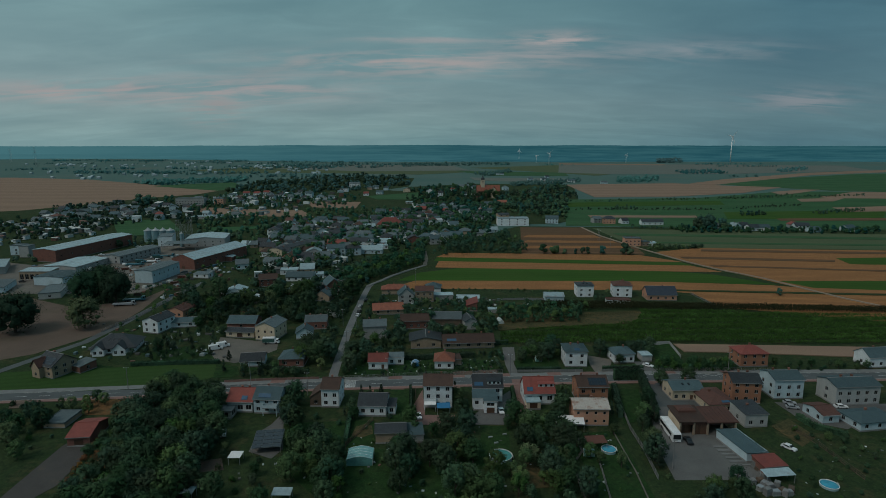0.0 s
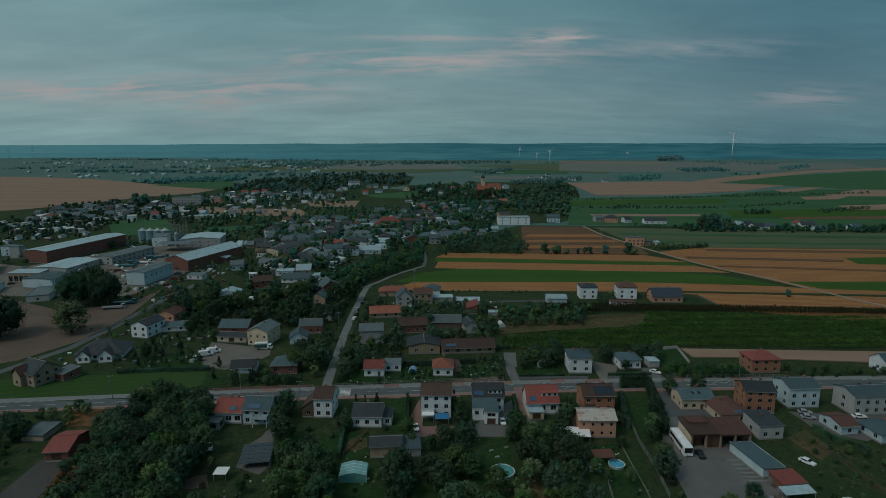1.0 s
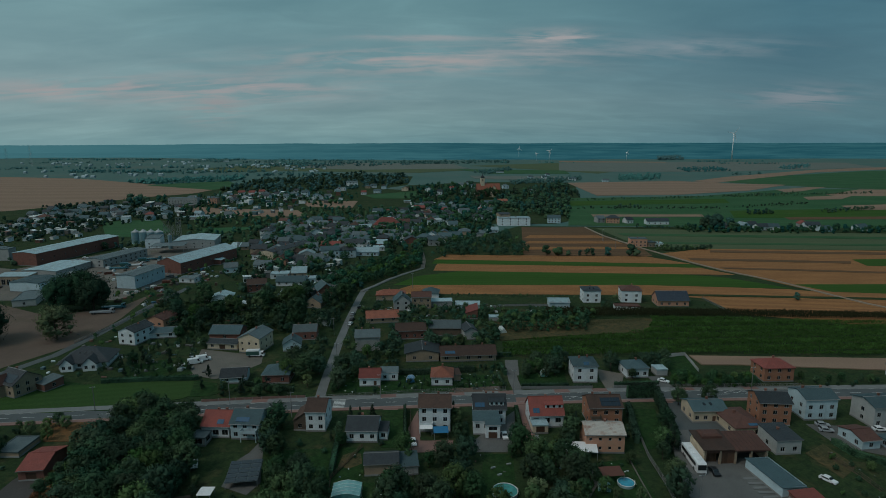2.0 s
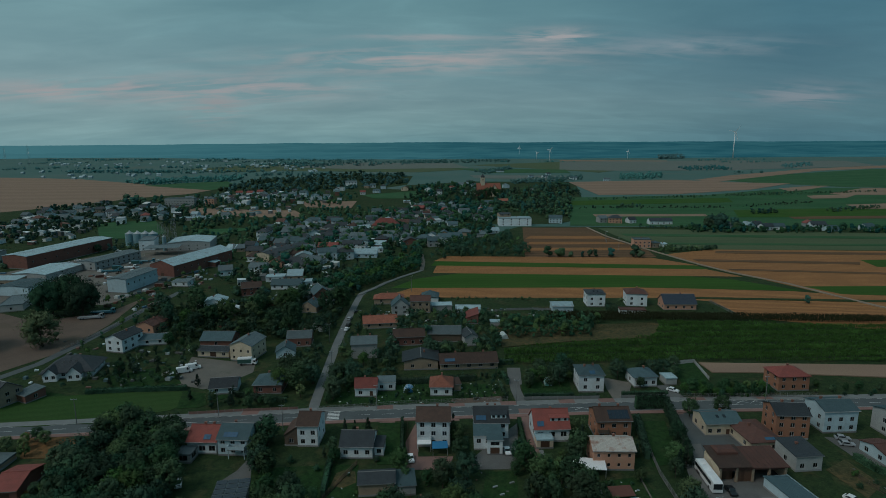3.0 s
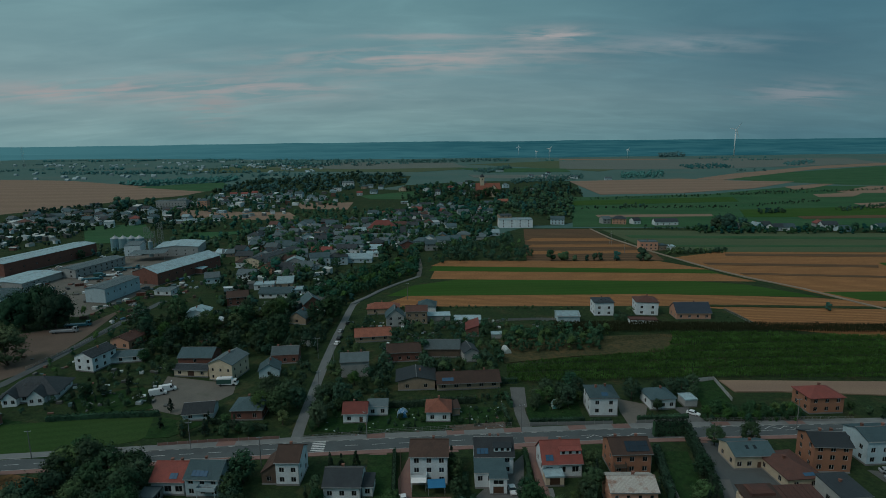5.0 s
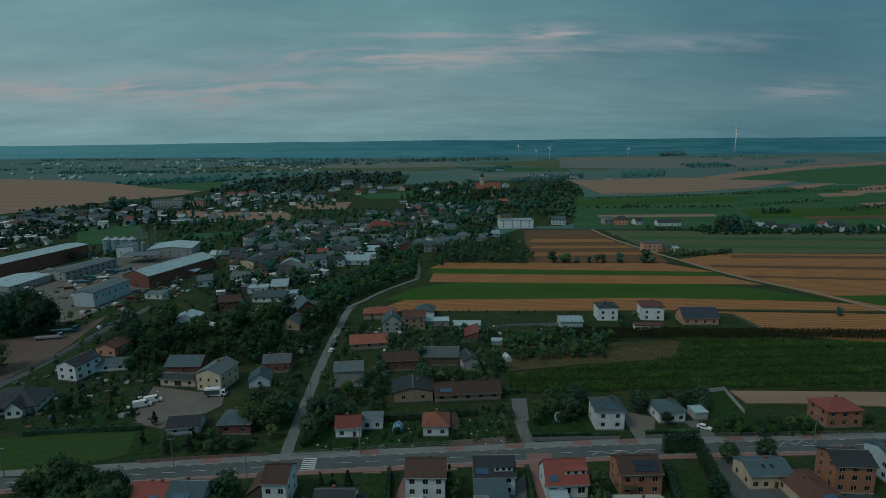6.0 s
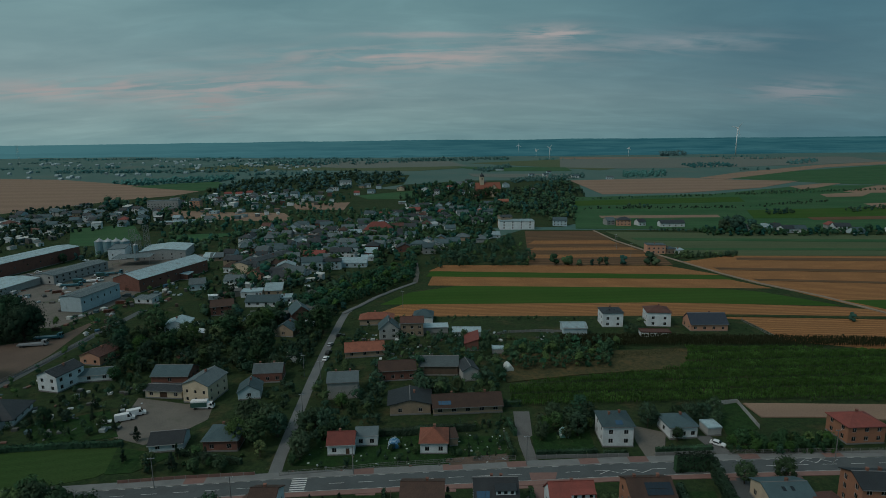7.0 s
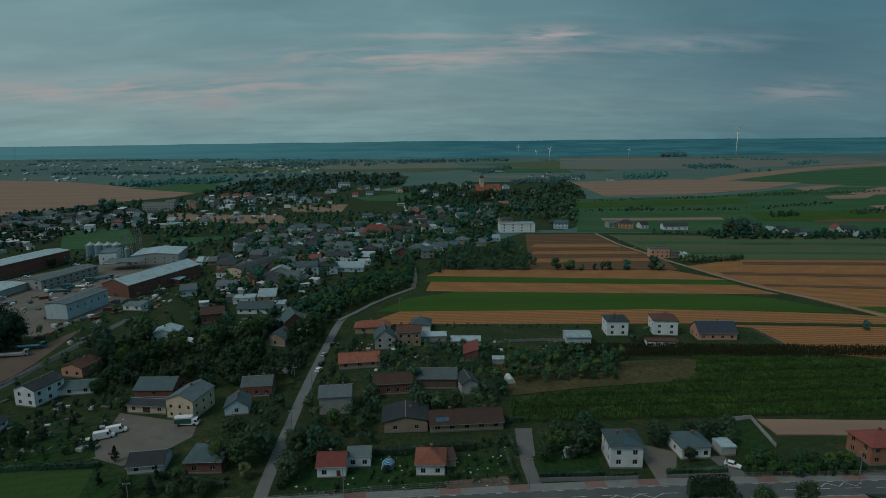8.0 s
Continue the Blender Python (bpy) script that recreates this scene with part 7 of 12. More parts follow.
house(425.7, 586.5, 0.0, 12.0, 9.0, 4.0, 'gable', 2.6, 'white', 'r_teal', 'white village house with blue-grey roof', cols=2, side=0, group='village houses')
house(307.0, 607.2, 0.0, 9.0, 9.0, 3.0, 'gable', 2.6, 'white', 'r_grey', 'white village house with grey roof', cols=2, side=0, group='village houses')
house(83.9, 634.3, 0.0, 34.0, 16.0, 8.0, 'flat', 0.0, 'white', 'r_light', 'white village house with light metal roof', cols=4, side=0, group='village houses')
house(74.1, 645.8, 0.0, 12.0, 14.0, 11.0, 'gable', 1.0, 'beige', 'r_dark', 'beige village house with dark grey roof', cols=2, side=0, group='village houses')
house(-329.8, 457.9, -0.4, 7.7, 8.0, 9.0, 'flat', 0.0, 'grey', 'r_grey', 'tall grey transformer house', cols=0, side=0, floors=1, chimneys=0, name='store', category='shed')
house(-322.5, 402.5, 31.7, 27.7, 33.2, 5.0, 'front', 1.0, 'grey', 'r_light', 'low hall with light sheet roof', cols=0, side=0, floors=1, chimneys=0, name='warehouse', category='warehouse')
house(-274.8, 349.7, 19.8, 16.6, 22.5, 4.0, 'front', 0.6, 'pale', 'r_grey', 'low pale store beside the earth yard', cols=0, side=0, floors=1, chimneys=0, name='warehouse', category='warehouse')
house(-99.9, 578.3, 90.0, 11.3, 9.0, 4.2, 'gable', 2.6, 'beige', 'r_dark', 'beige village house with dark grey roof', cols=2, side=0, group='village houses', chimneys=1)
house(-127.7, 485.2, 90.0, 8.8, 9.0, 5.3, 'gable', 2.6, 'white', 'r_dark', 'white village house with dark grey roof', cols=2, side=0, group='village houses', chimneys=1)
house(-120.2, 546.3, 0.0, 9.0, 9.0, 4.0, 'gable', 2.6, 'grey', 'r_dark', 'grey village house with dark grey roof', cols=2, side=0, group='village houses', chimneys=1)
house(-157.0, 549.6, 90.0, 9.8, 9.0, 4.4, 'hip', 2.6, 'white', 'r_grey', 'white village house with grey roof', cols=2, side=0, group='village houses', chimneys=1)
house(-135.2, 459.1, 0.0, 13.1, 9.0, 4.1, 'hip', 2.6, 'white', 'r_brown', 'white village house with brown roof', cols=2, side=0, group='village houses', chimneys=1)
house(-113.5, 564.3, 10.0, 10.6, 9.0, 4.5, 'front', 2.6, 'pale', 'r_teal', 'pale village house with blue-grey roof', cols=2, side=0, group='village houses', chimneys=1)
house(-163.8, 638.6, 0.0, 8.9, 9.0, 5.2, 'gable', 2.6, 'pale', 'r_rbrown', 'pale village house with red-brown roof', cols=2, side=0, group='village houses', chimneys=1)
house(-129.6, 644.0, -8.0, 10.5, 9.0, 5.9, 'gable', 2.6, 'white', 'r_teal', 'white village house with blue-grey roof', cols=2, side=0, group='village houses', chimneys=1)
house(-105.3, 641.1, 10.0, 12.8, 9.0, 5.3, 'gable', 2.6, 'white', 'r_teal', 'white village house with blue-grey roof', cols=2, side=0, group='village houses', chimneys=1)
house(-26.7, 598.2, 90.0, 13.2, 9.0, 4.6, 'front', 2.6, 'beige', 'r_dark', 'beige village house with dark grey roof', cols=2, side=0, group='village houses', chimneys=1)
house(-135.8, 546.8, -8.0, 13.1, 9.0, 3.5, 'hip', 2.6, 'pale', 'r_grey', 'pale village house with grey roof', cols=2, side=0, group='village houses', chimneys=1)
house(-108.4, 498.4, -8.0, 13.2, 9.0, 3.5, 'gable', 2.6, 'pale', 'r_dark', 'pale village house with dark grey roof', cols=2, side=0, group='village houses', chimneys=1)
house(-79.1, 530.1, 10.0, 10.1, 9.0, 3.7, 'gable', 2.6, 'grey', 'r_teal', 'grey village house with blue-grey roof', cols=2, side=0, group='village houses', chimneys=1)
house(-82.9, 550.5, 10.0, 11.5, 9.0, 4.2, 'hip', 2.6, 'brick', 'r_grey', 'red brick village house with grey roof', cols=2, side=0, group='village houses', chimneys=1)
house(-154.5, 618.3, 90.0, 8.5, 9.0, 4.0, 'gable', 2.6, 'pale', 'r_grey', 'pale village house with grey roof', cols=2, side=0, group='village houses', chimneys=1)
house(-140.7, 476.9, -8.0, 13.8, 9.0, 5.3, 'gable', 2.6, 'beige', 'r_dark', 'beige village house with dark grey roof', cols=2, side=0, group='village houses', chimneys=1)
house(-140.5, 610.0, 0.0, 13.9, 9.0, 4.6, 'hip', 2.6, 'pale', 'r_rbrown', 'pale village house with red-brown roof', cols=2, side=0, group='village houses', chimneys=1)
house(-127.7, 470.9, -8.0, 9.1, 9.0, 5.6, 'hip', 2.6, 'white', 'r_grey', 'white village house with grey roof', cols=2, side=0, group='village houses', chimneys=1)
house(-146.7, 635.0, -8.0, 8.4, 9.0, 5.9, 'hip', 2.6, 'pale', 'r_dark', 'pale village house with dark grey roof', cols=2, side=0, group='village houses', chimneys=1)
house(-64.0, 613.0, -8.0, 9.8, 9.0, 4.8, 'gable', 2.6, 'beige', 'r_grey', 'beige village house with grey roof', cols=2, side=0, group='village houses', chimneys=1)
house(-86.1, 660.8, 10.0, 8.5, 9.0, 5.8, 'front', 2.6, 'beige', 'r_dark', 'beige village house with dark grey roof', cols=2, side=0, group='village houses', chimneys=1)
house(-63.9, 563.5, 10.0, 13.7, 9.0, 4.7, 'gable', 2.6, 'white', 'r_dark', 'white village house with dark grey roof', cols=2, side=0, group='village houses', chimneys=1)
house(-121.1, 617.1, 0.0, 8.1, 9.0, 3.3, 'gable', 2.6, 'white', 'r_grey', 'white village house with grey roof', cols=2, side=0, group='village houses', chimneys=1)
house(-20.6, 620.2, -8.0, 11.2, 9.0, 5.8, 'gable', 2.6, 'pale', 'r_dark', 'pale village house with dark grey roof', cols=2, side=0, group='village houses', chimneys=1)
house(-101.1, 484.9, 10.0, 10.1, 9.0, 5.2, 'gable', 2.6, 'pale', 'r_grey', 'pale village house with grey roof', cols=2, side=0, group='village houses', chimneys=1)
house(-76.6, 488.3, 0.0, 11.4, 9.0, 3.3, 'gable', 2.6, 'white', 'r_grey', 'white village house with grey roof', cols=2, side=0, group='village houses', chimneys=1)
house(-151.1, 597.0, -8.0, 10.9, 9.0, 3.0, 'front', 2.6, 'pale', 'r_red', 'pale village house with red tiled roof', cols=2, side=0, group='village houses', chimneys=1)
house(-104.3, 595.9, -8.0, 11.9, 9.0, 5.6, 'hip', 2.6, 'grey', 'r_dark', 'grey village house with dark grey roof', cols=2, side=0, group='village houses', chimneys=1)
house(-111.3, 653.4, -8.0, 13.5, 9.0, 5.1, 'gable', 2.6, 'brick', 'r_dark', 'red brick village house with dark grey roof', cols=2, side=0, group='village houses', chimneys=1)
house(-64.0, 525.5, -8.0, 13.9, 9.0, 4.4, 'gable', 2.6, 'pale', 'r_teal', 'pale village house with blue-grey roof', cols=2, side=0, group='village houses', chimneys=1)
house(-98.3, 546.2, 10.0, 10.5, 9.0, 5.2, 'gable', 2.6, 'white', 'r_dark', 'white village house with dark grey roof', cols=2, side=0, group='village houses', chimneys=1)
house(-78.6, 516.1, -8.0, 12.2, 9.0, 3.8, 'gable', 2.6, 'white', 'r_teal', 'white village house with blue-grey roof', cols=2, side=0, group='village houses', chimneys=1)
house(-141.3, 568.5, -8.0, 10.2, 9.0, 5.3, 'hip', 2.6, 'grey', 'r_grey', 'grey village house with grey roof', cols=2, side=0, group='village houses', chimneys=1)
house(-107.7, 472.3, 0.0, 9.7, 9.0, 3.1, 'gable', 2.6, 'grey', 'r_brown', 'grey village house with brown roof', cols=2, side=0, group='village houses', chimneys=1)
house(-46.2, 523.7, -8.0, 10.6, 9.0, 5.7, 'hip', 2.6, 'brick', 'r_dark', 'red brick village house with dark grey roof', cols=2, side=0, group='village houses', chimneys=1)
house(-82.5, 601.4, 0.0, 8.3, 9.0, 5.9, 'hip', 2.6, 'pale', 'r_brown', 'pale village house with brown roof', cols=2, side=0, group='village houses', chimneys=1)
house(-42.2, 538.5, 0.0, 8.1, 9.0, 4.0, 'gable', 2.6, 'white', 'r_grey', 'white village house with grey roof', cols=2, side=0, group='village houses', chimneys=1)
house(-119.3, 633.9, 0.0, 13.3, 9.0, 3.1, 'hip', 2.6, 'brick', 'r_grey', 'red brick village house with grey roof', cols=2, side=0, group='village houses', chimneys=1)
house(-134.5, 628.1, 90.0, 12.7, 9.0, 5.9, 'gable', 2.6, 'pale', 'r_grey', 'pale village house with grey roof', cols=2, side=0, group='village houses', chimneys=1)
house(-50.9, 660.8, -8.0, 12.6, 9.0, 3.8, 'gable', 2.6, 'pale', 'r_dark', 'pale village house with dark grey roof', cols=2, side=0, group='village houses', chimneys=1)
house(-93.9, 431.6, -8.0, 13.4, 9.0, 3.3, 'gable', 2.6, 'grey', 'r_dark', 'grey village house with dark grey roof', cols=2, side=0, group='village houses', chimneys=1)
house(-70.6, 660.7, 0.0, 12.6, 9.0, 5.4, 'gable', 2.6, 'pale', 'r_teal', 'pale village house with blue-grey roof', cols=2, side=0, group='village houses', chimneys=1)
house(-105.9, 533.0, 90.0, 10.7, 9.0, 4.7, 'gable', 2.6, 'pale', 'r_teal', 'pale village house with blue-grey roof', cols=2, side=0, group='village houses', chimneys=1)
house(-127.6, 499.4, -8.0, 9.5, 9.0, 3.6, 'gable', 2.6, 'pale', 'r_dark', 'pale village house with dark grey roof', cols=2, side=0, group='village houses', chimneys=1)
house(-122.0, 454.8, 90.0, 10.0, 9.0, 5.5, 'front', 2.6, 'grey', 'r_dark', 'grey village house with dark grey roof', cols=2, side=0, group='village houses', chimneys=1)
house(-165.3, 589.8, -8.0, 8.0, 9.0, 3.6, 'front', 2.6, 'white', 'r_dark', 'white village house with dark grey roof', cols=2, side=0, group='village houses', chimneys=1)
house(-126.4, 530.4, 10.0, 12.9, 9.0, 4.0, 'gable', 2.6, 'pale', 'r_teal', 'pale village house with blue-grey roof', cols=2, side=0, group='village houses', chimneys=1)
house(-69.2, 464.9, 10.0, 13.7, 9.0, 5.9, 'hip', 2.6, 'pale', 'r_dark', 'pale village house with dark grey roof', cols=2, side=0, group='village houses', chimneys=1)
house(-29.9, 550.8, -8.0, 13.8, 9.0, 4.3, 'hip', 2.6, 'white', 'r_grey', 'white village house with grey roof', cols=2, side=0, group='village houses', chimneys=1)
house(72.0, 811.9, -8.0, 10.9, 9.0, 5.3, 'gable', 2.6, 'grey', 'r_teal', 'grey village house with blue-grey roof', cols=2, side=0, group='village houses', chimneys=1)
house(-51.5, 693.1, 10.0, 11.6, 9.0, 4.2, 'front', 2.6, 'grey', 'r_grey', 'grey village house with grey roof', cols=2, side=0, group='village houses', chimneys=1)
house(47.0, 671.5, -8.0, 13.2, 9.0, 4.5, 'hip', 2.6, 'white', 'r_dark', 'white village house with dark grey roof', cols=2, side=0, group='village houses', chimneys=1)
house(-21.3, 699.5, 0.0, 11.4, 9.0, 4.8, 'gable', 2.6, 'white', 'r_dark', 'white village house with dark grey roof', cols=2, side=0, group='village houses', chimneys=1)
house(59.3, 753.9, 10.0, 8.6, 9.0, 3.3, 'hip', 2.6, 'pale', 'r_red', 'pale village house with red tiled roof', cols=2, side=0, group='village houses', chimneys=1)
house(48.7, 742.0, -8.0, 8.6, 9.0, 4.0, 'hip', 2.6, 'white', 'r_grey', 'white village house with grey roof', cols=2, side=0, group='village houses', chimneys=1)
house(-40.3, 728.1, -8.0, 13.3, 9.0, 5.5, 'gable', 2.6, 'pale', 'r_dark', 'pale village house with dark grey roof', cols=2, side=0, group='village houses', chimneys=1)
house(34.6, 730.6, 10.0, 13.6, 9.0, 4.3, 'gable', 2.6, 'white', 'r_grey', 'white village house with grey roof', cols=2, side=0, group='village houses', chimneys=1)
house(9.7, 758.5, 10.0, 11.9, 9.0, 3.9, 'hip', 2.6, 'white', 'r_grey', 'white village house with grey roof', cols=2, side=0, group='village houses', chimneys=1)
house(-4.9, 640.0, 90.0, 11.4, 9.0, 5.5, 'hip', 2.6, 'white', 'r_rbrown', 'white village house with red-brown roof', cols=2, side=0, group='village houses', chimneys=1)
house(-21.3, 762.7, -8.0, 13.5, 9.0, 4.2, 'gable', 2.6, 'brick', 'r_red', 'red brick village house with red tiled roof', cols=2, side=0, group='village houses', chimneys=1)
house(73.0, 786.4, -8.0, 12.5, 9.0, 3.5, 'front', 2.6, 'beige', 'r_dark', 'beige village house with dark grey roof', cols=2, side=0, group='village houses', chimneys=1)
house(17.9, 656.3, 10.0, 12.0, 9.0, 3.3, 'front', 2.6, 'grey', 'r_grey', 'grey village house with grey roof', cols=2, side=0, group='village houses', chimneys=1)
house(7.5, 783.8, -8.0, 13.6, 9.0, 3.1, 'hip', 2.6, 'white', 'r_teal', 'white village house with blue-grey roof', cols=2, side=0, group='village houses', chimneys=1)
house(-19.8, 814.5, 0.0, 8.7, 9.0, 3.4, 'front', 2.6, 'white', 'r_grey', 'white village house with grey roof', cols=2, side=0, group='village houses', chimneys=1)
house(10.1, 672.4, 10.0, 13.4, 9.0, 4.2, 'front', 2.6, 'pale', 'r_dark', 'pale village house with dark grey roof', cols=2, side=0, group='village houses', chimneys=1)
house(21.1, 818.4, -8.0, 8.9, 9.0, 4.1, 'front', 2.6, 'pale', 'r_teal', 'pale village house with blue-grey roof', cols=2, side=0, group='village houses', chimneys=1)
house(-7.2, 746.0, 0.0, 9.6, 9.0, 4.4, 'front', 2.6, 'white', 'r_teal', 'white village house with blue-grey roof', cols=2, side=0, group='village houses', chimneys=1)
house(52.2, 704.0, 90.0, 8.5, 9.0, 5.0, 'hip', 2.6, 'beige', 'r_teal', 'beige village house with blue-grey roof', cols=2, side=0, group='village houses', chimneys=1)
house(-41.5, 681.9, -8.0, 9.2, 9.0, 3.7, 'hip', 2.6, 'pale', 'r_grey', 'pale village house with grey roof', cols=2, side=0, group='village houses', chimneys=1)
house(-40.3, 710.3, 10.0, 11.6, 9.0, 5.5, 'front', 2.6, 'pale', 'r_grey', 'pale village house with grey roof', cols=2, side=0, group='village houses', chimneys=1)
house(19.4, 695.7, 10.0, 8.1, 9.0, 4.3, 'hip', 2.6, 'beige', 'r_dark', 'beige village house with dark grey roof', cols=2, side=0, group='village houses', chimneys=1)
house(65.1, 731.5, -8.0, 13.3, 9.0, 5.3, 'gable', 2.6, 'white', 'r_teal', 'white village house with blue-grey roof', cols=2, side=0, group='village houses', chimneys=1)
house(7.8, 809.9, 90.0, 11.0, 9.0, 4.1, 'gable', 2.6, 'pale', 'r_dark', 'pale village house with dark grey roof', cols=2, side=0, group='village houses', chimneys=1)
house(-11.4, 714.9, 90.0, 12.3, 9.0, 4.3, 'hip', 2.6, 'white', 'r_rbrown', 'white village house with red-brown roof', cols=2, side=0, group='village houses', chimneys=1)
house(13.2, 710.6, 90.0, 12.7, 9.0, 5.1, 'hip', 2.6, 'grey', 'r_dark', 'grey village house with dark grey roof', cols=2, side=0, group='village houses', chimneys=1)
house(-233.8, 969.8, -8.0, 10.6, 9.0, 4.0, 'gable', 2.6, 'pale', 'r_grey', 'pale village house with grey roof', cols=2, side=0, group='village houses', chimneys=1)
house(-281.8, 865.2, 90.0, 9.6, 9.0, 3.9, 'gable', 2.6, 'white', 'r_grey', 'white village house with grey roof', cols=2, side=0, group='village houses', chimneys=1)
house(-340.0, 884.8, -8.0, 9.4, 9.0, 3.3, 'front', 2.6, 'pale', 'r_teal', 'pale village house with blue-grey roof', cols=2, side=0, group='village houses', chimneys=1)
house(-285.0, 983.7, 90.0, 12.0, 9.0, 3.9, 'hip', 2.6, 'white', 'r_grey', 'white village house with grey roof', cols=2, side=0, group='village houses', chimneys=1)
house(-351.9, 835.7, -8.0, 11.1, 9.0, 5.2, 'front', 2.6, 'beige', 'r_rbrown', 'beige village house with red-brown roof', cols=2, side=0, group='village houses', chimneys=1)
house(-320.2, 920.8, 0.0, 12.0, 9.0, 3.6, 'front', 2.6, 'white', 'r_brown', 'white village house with brown roof', cols=2, side=0, group='village houses', chimneys=1)
house(-336.6, 775.2, -8.0, 10.5, 9.0, 5.7, 'gable', 2.6, 'white', 'r_dark', 'white village house with dark grey roof', cols=2, side=0, group='village houses', chimneys=1)
house(-344.7, 908.5, 10.0, 10.9, 9.0, 3.3, 'front', 2.6, 'pale', 'r_grey', 'pale village house with grey roof', cols=2, side=0, group='village houses', chimneys=1)
house(-214.4, 930.3, -8.0, 10.1, 9.0, 3.5, 'hip', 2.6, 'grey', 'r_dark', 'grey village house with dark grey roof', cols=2, side=0, group='village houses', chimneys=1)
house(-344.6, 857.3, 10.0, 8.7, 9.0, 5.9, 'gable', 2.6, 'white', 'r_dark', 'white village house with dark grey roof', cols=2, side=0, group='village houses', chimneys=1)
house(-305.0, 871.9, 10.0, 9.4, 9.0, 3.8, 'front', 2.6, 'grey', 'r_grey', 'grey village house with grey roof', cols=2, side=0, group='village houses', chimneys=1)
house(-299.6, 928.3, -8.0, 13.3, 9.0, 3.7, 'front', 2.6, 'white', 'r_teal', 'white village house with blue-grey roof', cols=2, side=0, group='village houses', chimneys=1)
house(-329.8, 759.5, 90.0, 10.1, 9.0, 5.1, 'gable', 2.6, 'white', 'r_rbrown', 'white village house with red-brown roof', cols=2, side=0, group='village houses', chimneys=1)
house(-264.7, 915.4, 0.0, 13.7, 9.0, 5.7, 'gable', 2.6, 'white', 'r_dark', 'white village house with dark grey roof', cols=2, side=0, group='village houses', chimneys=1)
house(-305.1, 890.0, 10.0, 12.1, 9.0, 3.5, 'hip', 2.6, 'pale', 'r_dark', 'pale village house with dark grey roof', cols=2, side=0, group='village houses', chimneys=1)
house(-355.5, 871.1, 0.0, 13.4, 9.0, 3.8, 'front', 2.6, 'pale', 'r_grey', 'pale village house with grey roof', cols=2, side=0, group='village houses', chimneys=1)
house(-480.5, 704.6, -8.0, 8.4, 9.0, 5.7, 'gable', 2.6, 'grey', 'r_grey', 'grey village house with grey roof', cols=2, side=0, group='village houses', chimneys=1)
house(-404.8, 681.0, 10.0, 10.3, 9.0, 3.3, 'gable', 2.6, 'white', 'r_teal', 'white village house with blue-grey roof', cols=2, side=0, group='village houses', chimneys=1)
house(-447.6, 696.7, 90.0, 13.4, 9.0, 5.9, 'front', 2.6, 'white', 'r_teal', 'white village house with blue-grey roof', cols=2, side=0, group='village houses', chimneys=1)
house(-451.7, 682.9, -8.0, 12.1, 9.0, 4.5, 'hip', 2.6, 'pale', 'r_rbrown', 'pale village house with red-brown roof', cols=2, side=0, group='village houses', chimneys=1)
house(-393.0, 700.6, 10.0, 9.9, 9.0, 4.9, 'gable', 2.6, 'grey', 'r_teal', 'grey village house with blue-grey roof', cols=2, side=0, group='village houses', chimneys=1)
house(-384.5, 785.1, 0.0, 8.7, 9.0, 4.8, 'gable', 2.6, 'pale', 'r_dark', 'pale village house with dark grey roof', cols=2, side=0, group='village houses', chimneys=1)
house(-387.7, 741.8, 90.0, 8.7, 9.0, 4.0, 'hip', 2.6, 'grey', 'r_teal', 'grey village house with blue-grey roof', cols=2, side=0, group='village houses', chimneys=1)
house(-454.9, 771.2, -8.0, 13.9, 9.0, 5.2, 'gable', 2.6, 'grey', 'r_teal', 'grey village house with blue-grey roof', cols=2, side=0, group='village houses', chimneys=1)
house(-354.6, 773.5, 10.0, 10.3, 9.0, 4.6, 'front', 2.6, 'pale', 'r_grey', 'pale village house with grey roof', cols=2, side=0, group='village houses', chimneys=1)
house(-385.1, 718.2, -8.0, 12.0, 9.0, 5.2, 'hip', 2.6, 'white', 'r_grey', 'white village house with grey roof', cols=2, side=0, group='village houses', chimneys=1)
house(-489.3, 754.1, -8.0, 9.0, 9.0, 5.9, 'gable', 2.6, 'pale', 'r_dark', 'pale village house with dark grey roof', cols=2, side=0, group='village houses', chimneys=1)
house(-374.8, 704.2, -8.0, 9.2, 9.0, 3.8, 'gable', 2.6, 'pale', 'r_dark', 'pale village house with dark grey roof', cols=2, side=0, group='village houses', chimneys=1)
house(-456.1, 726.9, -8.0, 13.2, 9.0, 5.1, 'hip', 2.6, 'grey', 'r_dark', 'grey village house with dark grey roof', cols=2, side=0, group='village houses', chimneys=1)
house(-324.9, 713.2, 90.0, 11.6, 9.0, 5.5, 'hip', 2.6, 'pale', 'r_teal', 'pale village house with blue-grey roof', cols=2, side=0, group='village houses', chimneys=1)
house(-347.5, 713.6, 0.0, 9.5, 9.0, 3.8, 'gable', 2.6, 'pale', 'r_dark', 'pale village house with dark grey roof', cols=2, side=0, group='village houses', chimneys=1)
house(-427.4, 782.3, 0.0, 13.0, 9.0, 4.9, 'front', 2.6, 'pale', 'r_teal', 'pale village house with blue-grey roof', cols=2, side=0, group='village houses', chimneys=1)
house(-455.3, 743.5, 10.0, 13.5, 9.0, 3.4, 'gable', 2.6, 'white', 'r_teal', 'white village house with blue-grey roof', cols=2, side=0, group='village houses', chimneys=1)
house(-380.4, 763.0, -8.0, 9.5, 9.0, 4.1, 'hip', 2.6, 'beige', 'r_grey', 'beige village house with grey roof', cols=2, side=0, group='village houses', chimneys=1)
house(-402.6, 717.2, -8.0, 9.1, 9.0, 3.1, 'gable', 2.6, 'pale', 'r_brown', 'pale village house with brown roof', cols=2, side=0, group='village houses', chimneys=1)
